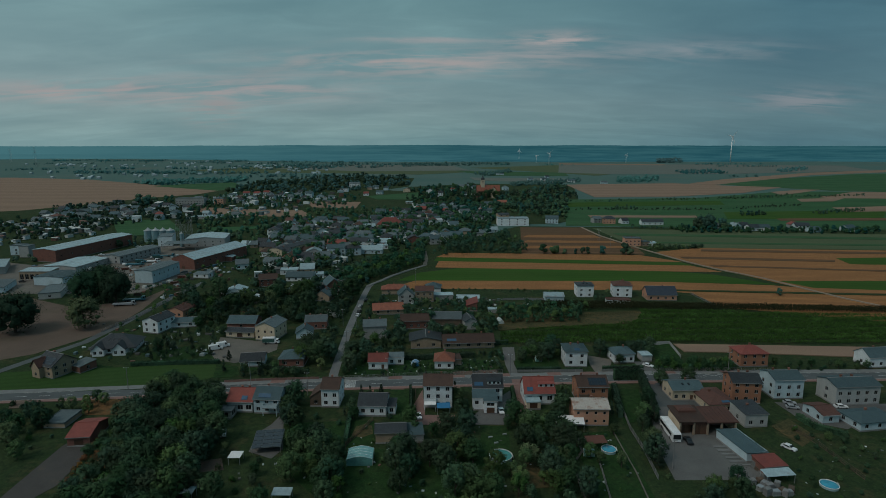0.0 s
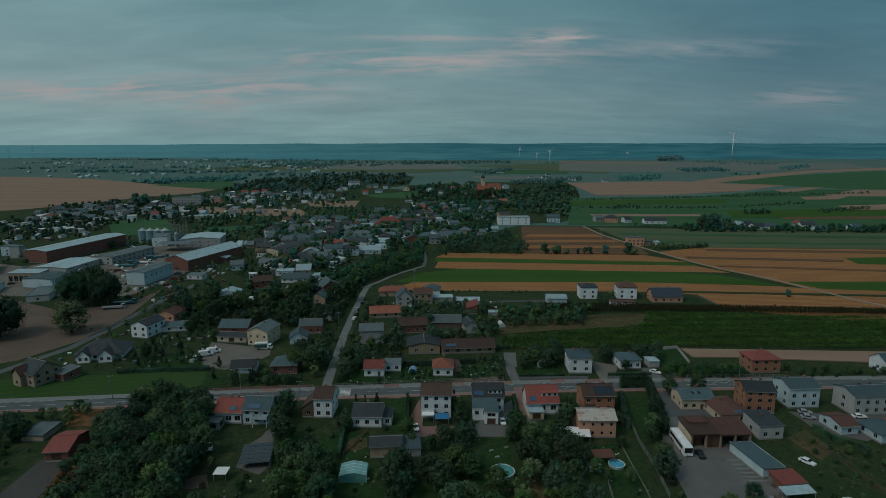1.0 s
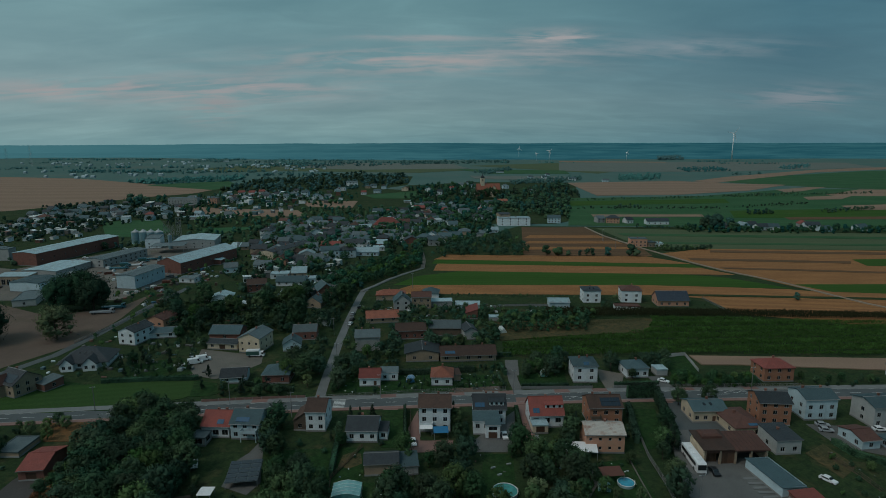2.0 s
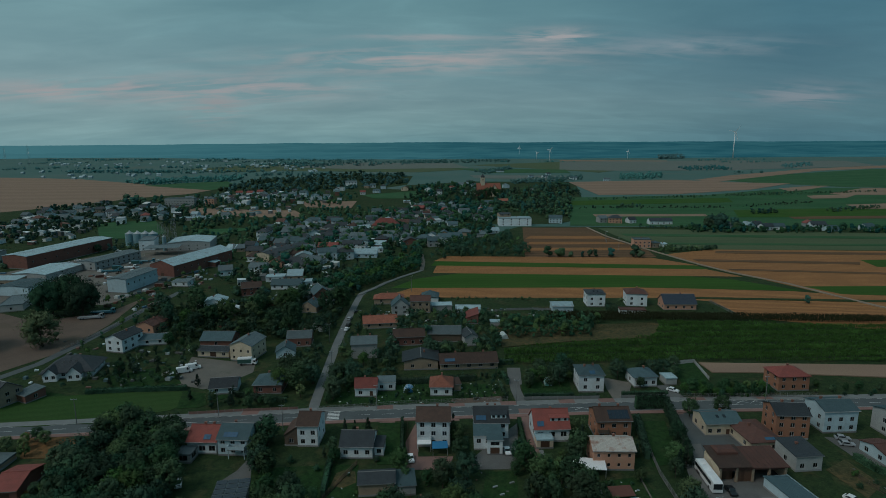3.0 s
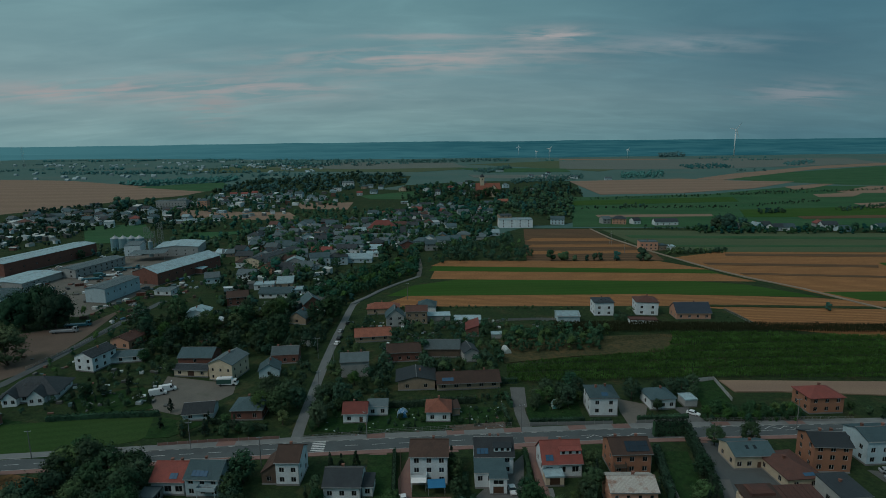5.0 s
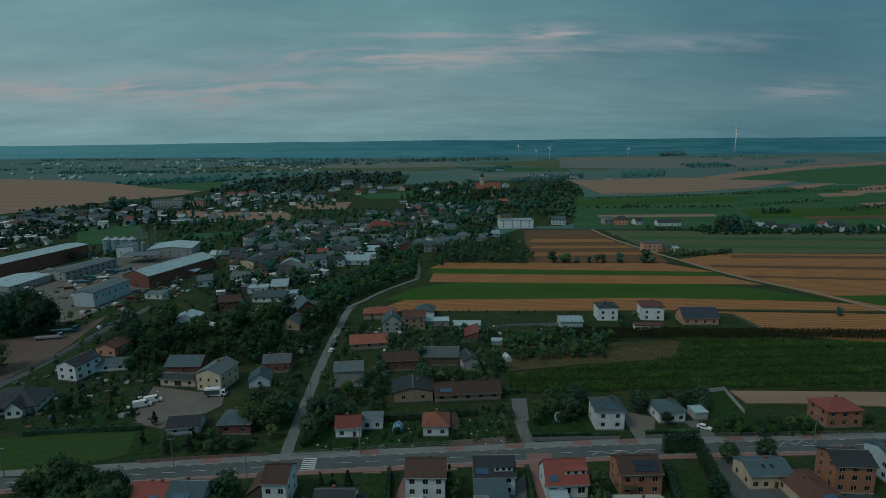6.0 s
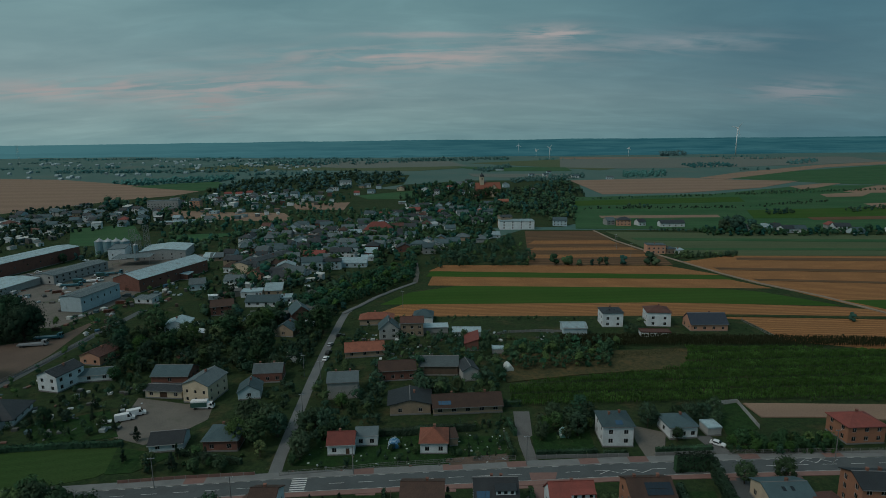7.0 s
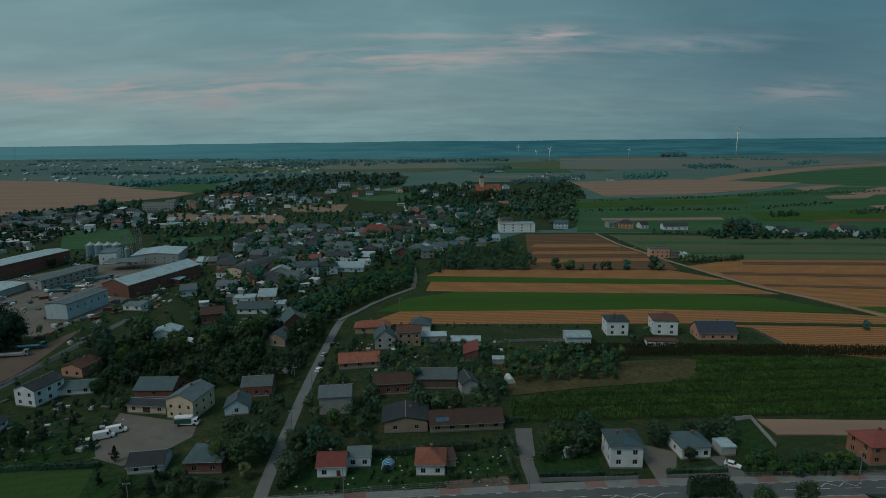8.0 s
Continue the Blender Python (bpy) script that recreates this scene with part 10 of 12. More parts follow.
# ---- kinds of things ----
def paint(name, c, rough=0.35):
    if name not in M:
        M[name] = mottled(name, c, tuple(0.85 * v for v in c), 0.8, 6, rough, 0.03, 0, spec=0.5)
    return M[name]


def car(x, y, turn, colour, label, kind="car", group="parked cars"):
    """A parked vehicle that points along +x before it is turned: car, van or truck."""
    t = thing(kind, pose(x, y, 0, 0, 0, turn), label, kind, group)
    ln, w, h = {"car": (4.3, 1.75, 1.45), "van": (5.9, 2.0, 2.5), "truck": (7.5, 2.4, 3.1), "lorry": (12.0, 2.5, 3.2)}[kind]
    a, b = ln / 2, w / 2
    prof = {"car": [(-a, 0.35), (-a, 0.85), (-a * 0.82, 0.95), (-a * 0.55, h - 0.04), (a * 0.1, h), (a * 0.42, 0.95), (a * 0.96, 0.78), (a, 0.4)],
            "van": [(-a, 0.4), (-a, h - 0.15), (-a * 0.95, h), (a * 0.45, h), (a * 0.68, 1.35), (a * 0.97, 1.05), (a, 0.45)],
            "truck": [(-a, 0.9), (-a, h), (a * 0.45, h), (a * 0.46, 2.2), (a * 0.85, 2.2), (a * 0.98, 1.3), (a, 0.5), (a * 0.4, 0.5)],
            "lorry": [(-a, 0.9), (-a, 1.5), (a * 0.66, 1.5), (a * 0.67, 2.8), (a * 0.96, 2.8), (a, 1.5), (a, 0.5), (a * 0.6, 0.6)]}[kind]
    body = Mesher()
    mid = (h + 0.4) / 2

    def ring(yy, inset):
        return [(px * (1 - inset * 0.02), yy * (1 - (0.12 if pz > mid else 0.0)), pz - (0.03 * inset if pz > mid else 0)) for px, pz in prof]
    body.loft([ring(-b, 1), ring(-b * 0.9, 0), ring(b * 0.9, 0), ring(b, 1)])
    part("body", body, paint(*colour), t)
    gl = Mesher()
    if kind == "car":
        for s in (-1, 1):
            gl.face(*[(px, s * b * (0.90 if pz > 1.2 else 1.005), pz) for px, pz in ((-a * 0.68, 0.98), (a * 0.3, 0.98), (a * 0.06, h - 0.12), (-a * 0.5, h - 0.12))])
        gl.face((a * 0.14, -b * 0.8, h - 0.06), (a * 0.14, b * 0.8, h - 0.06), (a * 0.42, b * 0.86, 1.0), (a * 0.42, -b * 0.86, 1.0))
        gl.face((-a * 0.59, b * 0.8, h - 0.12), (-a * 0.59, -b * 0.8, h - 0.12), (-a * 0.83, -b * 0.86, 0.99), (-a * 0.83, b * 0.86, 0.99))
    else:
        z = {"van": 1.45, "truck": 1.45, "lorry": 1.7}[kind]
        f0, f1 = {"van": (a * 0.66, a * 0.47), "truck": (a * 0.97, a * 0.86), "lorry": (a * 1.0, a * 0.965)}[kind]
        zt = {"van": h - 0.12, "truck": 2.15, "lorry": 2.7}[kind]
        gl.face((f1 + 0.05, -b * 0.82, zt), (f1 + 0.05, b * 0.82, zt), (f0 + 0.06, b * 0.86, z), (f0 + 0.06, -b * 0.86, z))
        for s in (-1, 1):
            gl.face((f0 - 1.1, s * b * 1.01, z), (f0 - 0.2, s * b * 1.01, z), (f1 - 0.1, s * b * 0.91, zt), (f0 - 1.1, s * b * 0.91, zt))
    part("windscreen", gl, M["glass"], t)
    key = ("wheel", kind)
    r = 0.31 if kind == "car" else 0.36 if kind == "van" else 0.48
    if key not in SHARED:
        wh = Mesher()
        wh.tube([(0, -0.11, 0), (0, 0.11, 0)], r, 12)
        SHARED[key] = wh.mesh("wheel", M["dark"])
    for px in ((-a * 0.62, a * 0.64) if kind != "lorry" else (-a * 0.75, -a * 0.55, a * 0.8)):
        for s in (-1, 1):
            part("wheel", SHARED[key], None, t, at=pose(px, s * (b - 0.08), r))
    if kind == "truck":
        box = Mesher()
        box.box(-a, a * 0.42, -b * 1.02, b * 1.02, 0.95, 2.6)
        part("tarpaulin", box, paint("dark_green_tarpaulin", (0.03, 0.09, 0.075), 0.6), t)
    return t


def bus(x, y, turn):
    t = thing("bus", pose(x, y, 0, 0, 0, turn), "white coach with dark tinted windows parked in the yard", "bus")
    a, b, h = 5.9, 1.27, 3.25
    prof = [(-a, 0.45), (-a, h - 0.2), (-a + 0.15, h), (a - 0.5, h), (a - 0.1, h - 0.35), (a, 1.4), (a, 0.45)]
    body = Mesher()
    body.loft([[(px * 0.995, yy, pz - dz) for px, pz in prof] for yy, dz in ((-b, 0.06), (-b * 0.93, 0.0), (b * 0.93, 0.0), (b, 0.06))])
    part("body", body, paint("white_vehicle", (0.78, 0.79, 0.8)), t)
    key = "buswin"
    pane = Mesher()
    pane.box(-0.78, 0.78, -0.015, 0.015, -0.5, 0.5)
    SHARED[key] = pane.mesh("window", M["glass"])
    for s in (-1, 1):
        for k in range(6):
            part("window", SHARED[key], None, t, at=pose(-a + 1.2 + k * 1.66, s * (b + 0.012), 2.1))
    ws = Mesher()
    ws.face((a + 0.02, -b * 0.92, 1.35), (a + 0.02, b * 0.92, 1.35), (a - 0.07, b * 0.9, h - 0.4), (a - 0.07, -b * 0.9, h - 0.4))
    part("windscreen", ws, M["glass"], t)
    for px in (-a + 1.9, -a + 3.1, a - 2.6):
        for s in (-1, 1):
            wh = Mesher()
            wh.tube([(px, s * (b - 0.3), 0.5), (px, s * (b + 0.01), 0.5)], 0.5, 14)
            part("wheel", wh, M["dark"], t)
    for k in range(3):
        hv = Mesher()
        hv.box(-3.8 + k * 3.2, -2.6 + k * 3.2, -0.5, 0.5, h, h + 0.16)
        part("roof_hatch", hv, M["white_metal"], t)


def pool(x, y, r, tall, water, label, ladder=True):
    t = thing("swimming_pool", pose(x, y, 0), label, "pool")
    wall = Mesher()
    n = 24
    rings = [[(rr * math.cos(6.2832 * i / n), rr * math.sin(6.2832 * i / n), z) for i in range(n)] for rr, z in ((r, 0), (r, tall), (r - 0.08, tall), (r - 0.08, 0.02))]
    wall.loft(rings, cap=False)
    part("pool_wall", wall, paint("pool_liner", (0.30, 0.42, 0.45), 0.5), t)
    rim = Mesher()
    rim.tube([((r + 0.02) * math.cos(6.2832 * i / n), (r + 0.02) * math.sin(6.2832 * i / n), tall) for i in range(n + 1)], 0.09, 6)
    part("rim", rim, M["white_metal"], t)
    w = Mesher()
    w.turned([(r - 0.09, 0.05), (r - 0.09, tall - 0.18)], n)
    part("water", w, water, t)
    if ladder:
        ld = Mesher()
        for s in (-0.25, 0.25):
            ld.tube([(r + 0.5, s, 0), (r + 0.05, s, tall + 0.5), (r - 0.3, s, 0.3)], 0.03, 5)
        for k in range(4):
            ld.tube([(r + 0.45 - k * 0.12, -0.25, 0.25 + k * 0.3), (r + 0.45 - k * 0.12, 0.25, 0.25 + k * 0.3)], 0.025, 5)
        part("ladder", ld, M["white_metal"], t)


def canopy(x, y, turn, w, d, h, mat, label, slope=0.4, name="canopy", panels=None):
    t = thing(name, pose(x, y, 0, 0, 0, turn), label, "canopy")
    top = Mesher()
    a, b = w / 2, d / 2
    top.loft([[(-a, -b, h), (a, -b, h), (a, b, h + slope), (-a, b, h + slope)], [(-a, -b, h + 0.08), (a, -b, h + 0.08), (a, b, h + slope + 0.08), (-a, b, h + slope + 0.08)]])
    roof = part("roof", top, mat, t)
    nx, ny = panels or (0, 0)
    for i in range(nx):
        for j in range(ny):
            u, v = (i + 0.5) * w / nx - a, (j + 0.5) * d / ny - b
            pv = Mesher()
            pv.box(-w / nx * 0.46, w / nx * 0.46, -d / ny * 0.40, d / ny * 0.40, 0, 0.05)
            part("solar_panel", pv, M["pv_dark"], roof, at=pose(u, v, h + 0.12 + slope * (v + b) / d, math.degrees(math.atan2(slope, d))))
    for sx in (-1, 1):
        for sy in (-1, 1):
            p = Mesher()
            p.box(sx * (a - 0.2) - 0.06, sx * (a - 0.2) + 0.06, sy * (b - 0.2) - 0.06, sy * (b - 0.2) + 0.06, 0, h + (slope if sy > 0 else 0))
            part("post", p, M["steel"], t)


def greenhouse(x, y, turn, w, d, label, mat, h=2.2, arch=False):
    t = thing("greenhouse", pose(x, y, 0, 0, 0, turn), label, "greenhouse")
    sh = Mesher()
    n = 10
    if arch:
        sec = [(w / 2 * math.cos(math.pi * i / n), h * math.sin(math.pi * i / n)) for i in range(n + 1)]
    else:
        sec = [(w / 2, 0), (w / 2, h * 0.72), (w / 4, h * 0.9), (0, h), (-w / 4, h * 0.9), (-w / 2, h * 0.72), (-w / 2, 0)]
    sh.loft([[(px, yy, pz) for px, pz in sec] for yy in (-d / 2, d / 2)], close=False, cap=True)
    part("cover", sh, mat, t)
    for k in range(5):
        yy = -d / 2 + d * k / 4
        rb = Mesher()
        rb.tube([(px * 1.01, yy, pz * 1.01 + 0.01) for px, pz in sec], 0.035, 5)
        part("rib", rb, M["white_metal"], t)


def pole(x, y, h, label="grey concrete utility pole with crossarm", arm=True, lamp=False):
    t = thing("street_lamp" if lamp else "utility_pole", pose(x, y, 0, 0, 0, 8), label, "pole", "poles along the roads")
    p = Mesher()
    p.tube([(0, 0, -0.3), (0, 0, h)], [0.14, 0.09], 8)
    part("pole", p, M["trim"], t)
    if arm:
        a = Mesher()
        a.box(-0.9, 0.9, -0.05, 0.05, h - 0.4, h - 0.28)
        part("crossarm", a, M["steel"], t)
        for s in (-0.8, 0, 0.8):
            i = Mesher()
            i.turned([(0.05, 0), (0.07, 0.08), (0.03, 0.2)], 8, (s, 0, h - 0.28))
            part("insulator", i, M["white"], t)
    if lamp:
        a = Mesher()
        a.tube([(0, 0, h - 0.3), (0, -0.6, h + 0.2), (0, -1.5, h + 0.35)], 0.04, 6)
        part("arm", a, M["steel"], t)
        l = Mesher()
        l.box(-0.12, 0.12, -2.0, -1.4, h + 0.28, h + 0.4)
        part("lamp_head", l, M["trim"], t)


def fence(pts, h, label, mat="trim", gap=2.5, solid=0.0, base=0.25, wallmat="kerb", name="fence"):
    """Posts with a plinth, and either rails with wires or closed panels between them."""
    t = thing(name, pose(pts[0][0], pts[0][1], 0), label, "fence")
    o = Vector((*pts[0], 0))
    post = Mesher()
    post.box(-0.05, 0.05, -0.05, 0.05, 0, h + 0.05)
    pm = post.mesh("post", M["kerb" if solid else mat])
    cache = {}
    for a, b in zip(pts, pts[1:]):
        a, b = Vector((*a, 0)) - o, Vector((*b, 0)) - o
        ln = (b - a).length
        n = max(1, round(ln / gap))
        ang = math.degrees(math.atan2(b.y - a.y, b.x - a.x))
        step = ln / n
        key = round(step, 2)
        if key not in cache:
            pan = Mesher()
            if solid:
                pan.box(0.05, step - 0.05, -0.05, 0.05, 0, h * solid)
            else:
                n_w = int(step / 0.25)
                xs = sorted({0.0, step, *[q * step / n_w + e for q in range(1, n_w) for e in (-0.012, 0.012)]})
                zs = [0.0, base, base + 0.06, (base + h) / 2 - 0.02, (base + h) / 2 + 0.02, h - 0.05, h]
                pan.lattice(xs, zs, -0.02, 0.02, {(c, r) for c in range(0, len(xs) - 1, 2) for r in (2, 4)})
            cache[key] = pan.mesh("panel", M[wallmat if solid else mat])
        for k in range(n + 1):
            p = a + (b - a) * (k / n)
            part("post", pm, None, t, at=pose(p.x, p.y, 0, 0, 0, ang))
            if k < n:
                part("panel", cache[key], None, t, at=pose(p.x, p.y, 0, 0, 0, ang))
    return t


def turbine(x, y, hub, turn, spin):
    t = thing("wind_turbine", pose(x, y, 0, 0, 0, turn), "tall white three-bladed wind turbine in the fields", "wind turbine", "wind turbines")
    tw = Mesher()
    tw.tube([(0, 0, 0), (0, 0, hub)], [hub * 0.023, hub * 0.013], 14)
    part("tower", tw, M["white_metal"], t, smooth=True)
    na = Mesher()
    na.loft([[(px * k, yy, hub + pz * k) for px, pz in ((-1.8, -1.6), (1.8, -1.6), (1.8, 1.8), (-1.8, 1.8))] for yy, k in ((-3.5, 0.75), (-2, 1), (4, 1), (6, 0.7))])
    part("nacelle", na, M["white_metal"], t)
    hb = Mesher()
    hb.tube([(0, -3.5, hub), (0, -4.6, hub), (0, -5.5, hub)], [1.7, 1.4, 0.2], 10)
    part("hub", hb, M["white_metal"], t)
    for k in range(3):
        bl = Mesher()
        ln = hub * 0.33
        q = radians(spin + 120 * k)
        turnm = Matrix.Translation((0, -4.4, hub)) @ Matrix.Rotation(q, 4, "Y")
        bl.loft([[tuple(turnm @ Vector(p)) for p in ((-w, -0.3 * w, z), (w * 0.6, -0.25 * w, z), (w, 0.25 * w, z), (-w * 0.5, 0.3 * w, z))]
                 for z, w in ((1, 1.1), (ln * 0.15, 1.9), (ln * 0.5, 1.3), (ln * 0.85, 0.8), (ln, 0.25))])
        part("blade", bl, M["white_metal"], t)


def silo(x, y, r, h, label="galvanised corrugated grain silo with conical roof"):
    t = thing("grain_silo", pose(x, y, 0), label, "silo", "grain silos")
    b = Mesher()
    prof = []
    k = 0.0
    while k < h:
        prof += [(r, k), (r + 0.06, k + 0.4)]
        k += 0.8
    b.turned(prof + [(r, h)], 24)
    part("body", b, paint("blue_steel_silo", (0.20, 0.33, 0.37), 0.45), t)
    c = Mesher()
    c.turned([(r + 0.25, h), (r * 0.5, h + r * 0.33), (0.4, h + r * 0.62), (0.4, h + r * 0.62 + 0.5), (0.05, h + r * 0.62 + 0.6)], 24)
    part("roof", c, M["steel"], t)
    l = Mesher()
    for s in (-0.25, 0.25):
        l.tube([(s, -r - 0.2, 0), (s, -r - 0.2, h)], 0.04, 4)
    part("ladder", l, M["steel"], t)


def lattice(x, y, w, h, label, name="elevator_tower", category="tower", mat="steel", tiers=6):
    t = thing(name, pose(x, y, 0), label, category)
    for sx in (-1, 1):
        for sy in (-1, 1):
            p = Mesher()
            p.tube([(sx * w / 2, sy * w / 2, 0), (sx * w / 2 * 0.8, sy * w / 2 * 0.8, h)], 0.12, 5)
            part("leg", p, M[mat], t)
    br = Mesher()
    for k in range(tiers):
        z0, z1 = h * k / tiers, h * (k + 1) / tiers
        for sx, sy, ex, ey in ((-1, -1, 1, -1), (1, -1, 1, 1), (1, 1, -1, 1), (-1, 1, -1, -1)):
            br.tube([(sx * w / 2 * 0.9, sy * w / 2 * 0.9, z0), (ex * w / 2 * 0.9, ey * w / 2 * 0.9, z1)], 0.07, 4)
            br.tube([(sx * w / 2 * 0.9, sy * w / 2 * 0.9, z1), (ex * w / 2 * 0.9, ey * w / 2 * 0.9, z1)], 0.07, 4)
    part("bracing", br, M[mat], t)
    return t


def dish(parent_x, parent_y, z, turn):
    t = thing("satellite_dish", pose(parent_x, parent_y, z, 0, 0, turn), "white satellite dish on a roof mast", "satellite dish", "satellite dishes")
    d = Mesher()
    d.loft([[(r * math.cos(q), -0.25 + dy, 0.75 + r * math.sin(q)) for q in (6.2832 * i / 12 for i in range(12))] for r, dy in ((0.08, 0.12), (0.32, 0.06), (0.5, 0.0))], cap=False)
    part("reflector", d, M["white_metal"], t)
    m = Mesher()
    m.tube([(0, 0, -0.4), (0, 0, 0.8)], 0.035, 6)
    part("mast", m, M["steel"], t)


def box_of(x, y, turn, w, d, h, mat, label, name, category, lid=None, z=0.0):
    """A crate, tank or pile with a slightly smaller top."""
    mb = Mesher()
    a, b = w / 2, d / 2
    if name.endswith("heap"):
        rings = []
        for k, q in ((1.15, 0), (1.0, 0.3), (0.72, 0.65), (0.4, 0.9), (0.12, 1.0)):
            rings.append([(a * k * math.cos(p) * (1 + 0.3 * noise.noise((p * 1.7, q * 3, x))), b * k * math.sin(p) * (1 + 0.3 * noise.noise((p * 1.9, q * 3, y))),
                           h * q * (1 + 0.25 * noise.noise((p * 2, q * 4, x + y)))) for p in (2 * math.pi * i / 11 for i in range(11))])
        mb.loft(rings)
    elif name in ("container", "concrete_block"):
        mb.loft([[(-a * k, -b * k, q), (a * k, -b * k, q), (a * k, b * k, q), (-a * k, b * k, q)] for k, q in ((1, 0), (1, h * 0.9), (0.94, h))])
        for i in range(int(w / 0.5)):
            mb.box(-a + 0.15 + i * 0.5, -a + 0.3 + i * 0.5, -b - 0.05, b + 0.05, 0.1, h * 0.85)
    else:
        for i in range(max(2, int(h / 0.3))):
            n = max(2, int(h / 0.3))
            z0, z1 = h * i / n, h * (i + 0.8) / n
            e = 0.05 * math.sin(i * 2.3 + x)
            mb.box(-a + e, a + e, -b - e, b - e, z0, z1)
            mb.box(-a * 0.8 + e, a * 0.8 + e, -b * 0.8, b * 0.8, z1, h * (i + 1) / n)
    return solo(name, mb, mat, label, category, m=pose(x, y, z, 0, 0, turn))

# ---- special materials and single buildings ----
def clear_stuff(name, c, rough, trans=0.0, spec=0.5):
    m, n, l, b = nodes_of(name, rough, 0, spec)
    co = coords(n, l)
    l.new(mixed(n, l, c, tuple(0.7 * v for v in c), grain(n, l, 0.8, 4, co)), b.inputs["Base Color"])
    b.inputs["Transmission Weight"].default_value = trans
    return m


POOL_GREEN = clear_stuff("green_pool_water", (0.05, 0.26, 0.24), 0.06)
POOL_BLUE = clear_stuff("blue_pool_water", (0.06, 0.34, 0.48), 0.06)
PLASTIC = clear_stuff("teal_polycarbonate", (0.14, 0.36, 0.35), 0.35, 0.15)
PALE_FILM = clear_stuff("white_film", (0.6, 0.66, 0.64), 0.4, 0.1)


def church(x, y):
    t = thing("church", pose(x, y, 0, 0, 0, 6), "village church with orange-red tiled roof and cream tower", "church")
    w, d, h, rh = 38.0, 15.0, 11.5, 9.0
    nave = Mesher()
    holes = [(5 + k * 6.5, 3.0, 1.6, 5.0) for k in range(5)]
    wall_panel(nave, (-w / 2 + 7, -d / 2), (w / 2 + 7, -d / 2), 0, h, holes)
    wall_panel(nave, (w / 2 + 7, -d / 2), (w / 2 + 7, d / 2), 0, h, [])
    wall_panel(nave, (w / 2 + 7, d / 2), (-w / 2 + 7, d / 2), 0, h, [])
    wall_panel(nave, (-w / 2 + 7, d / 2), (-w / 2 + 7, -d / 2), 0, h, [])
    for s in (-1, 1):
        nave.face(*[(7 + s * w / 2, yy * s, z) for yy, z in ((-d / 2, h), (d / 2, h), (0, h + rh))])
    part("nave_wall", nave, M["brick"], t, "dark red brick wall")
    part("roof", roof_mesh("gable", w, d, h, rh), M["r_orange"], t, at=pose(7, 0, 0))
    for k in range(5):
        fr, pn = window_meshes(1.6, 5.0)
        wo = part("window", fr, None, t, at=pose(-w / 2 + 7 + 5 + 0.8 + k * 6.5, -d / 2 + 0.1, 5.5))
        part("pane", pn, None, wo)
    part("transept_roof", roof_mesh("front", 12.0, 9.0, h, rh - 1.5), M["r_orange"], t, at=pose(14, -d / 2 - 2.4, 0))
    ts = Mesher()
    ts.box(8.4, 19.6, -d / 2 - 6.4, -d / 2 + 0.2, 0, h)
    ts.face((8.4, -d / 2 - 6.4, h), (19.6, -d / 2 - 6.4, h), (14, -d / 2 - 6.4, h + rh - 2.0))
    part("transept_wall", ts, M["cream"], t, "cream gable wall")
    tw = Mesher()
    tw.box(-5.2, 0.8, -3, 3, 0, 29)
    tw.box(-5.5, 1.1, -3.3, 3.3, 29, 29.6)
    part("tower", tw, M["cream"], t, "cream rendered tower")
    sp = Mesher()
    sp.turned([(3.4, 29.6), (3.3, 31), (2.4, 32.5), (1.2, 33.6), (0.9, 34.4), (0.3, 35.4), (0.06, 37)], 12, (-2.2, 0, 0))
    part("spire", sp, M["r_dark"], t, "dark metal onion spire")
    fr, pn = window_meshes(1.4, 2.6)
    wo = part("window", fr, None, t, at=pose(-2.2, -3.08, 26.4))
    part("pane", pn, None, wo)


# ---- standing crops ----
crop_rows("maize_field", [(29.4, 248.3), (31.8, 266), (64.5, 273), (99.7, 279), (109.5, 293), (112, 303), (229.9, 291.2), (300, 286), (300, 248), (198.0, 248.5), (99.5, 251.1)], 1.5, 1.1, 0.7, 2.3, "maize", "dense green maize standing in long rows", 4, 0.55, 4)
crop_rows("reed_belt", [(60, 318.0), (150, 312), (300, 300), (300, 291), (150, 302), (60, 304.5)], -3, 0.8, 0.9, 2.6, "reed", "belt of tall brown-green reeds and weeds", 5, 0.5)
crop_rows("tall_grass", [(36, 288), (110, 303), (110, 297), (40, 283)], 5, 1.2, 1.3, 0.6, "reed", "tall dry grass beside the maize", 6, 0.5)
# ---- vehicles ----
bus(75.1, 168.0, -92)
car(78.7, 162.8, -90, ("black_vehicle", (0.015, 0.016, 0.018)), 'black car parked by the garage doors')
car(107.4, 158.6, -60, ("white_vehicle", (0.78, 0.79, 0.8)), 'white car parked on garden grass')
car(125.8, 188.9, -15, ("silver_vehicle", (0.32, 0.34, 0.36)), 'silver car parked in the paved yard')
car(124.7, 185.4, -15, ("silver_vehicle", (0.32, 0.34, 0.36)), 'silver car parked in the paved yard')
car(141.9, 185.7, -8, ("white_vehicle", (0.78, 0.79, 0.8)), 'white car parked behind the grey block')
car(-5.0, 179.7, -80, ("white_vehicle", (0.78, 0.79, 0.8)), 'white car parked beside the white house')
car(23.1, 183.2, -85, ("white_vehicle", (0.78, 0.79, 0.8)), 'white car parked beside the garage')
car(-66.4, 168.4, -70, ("white_vehicle", (0.78, 0.79, 0.8)), 'white car parked behind the red-roofed house')
car(88.0, 223.5, -40, ("white_vehicle", (0.78, 0.79, 0.8)), 'white car parked in the driveway')
car(-42.3, 311.1, 80, ("silver_vehicle", (0.32, 0.34, 0.36)), 'silver car parked on the side road')
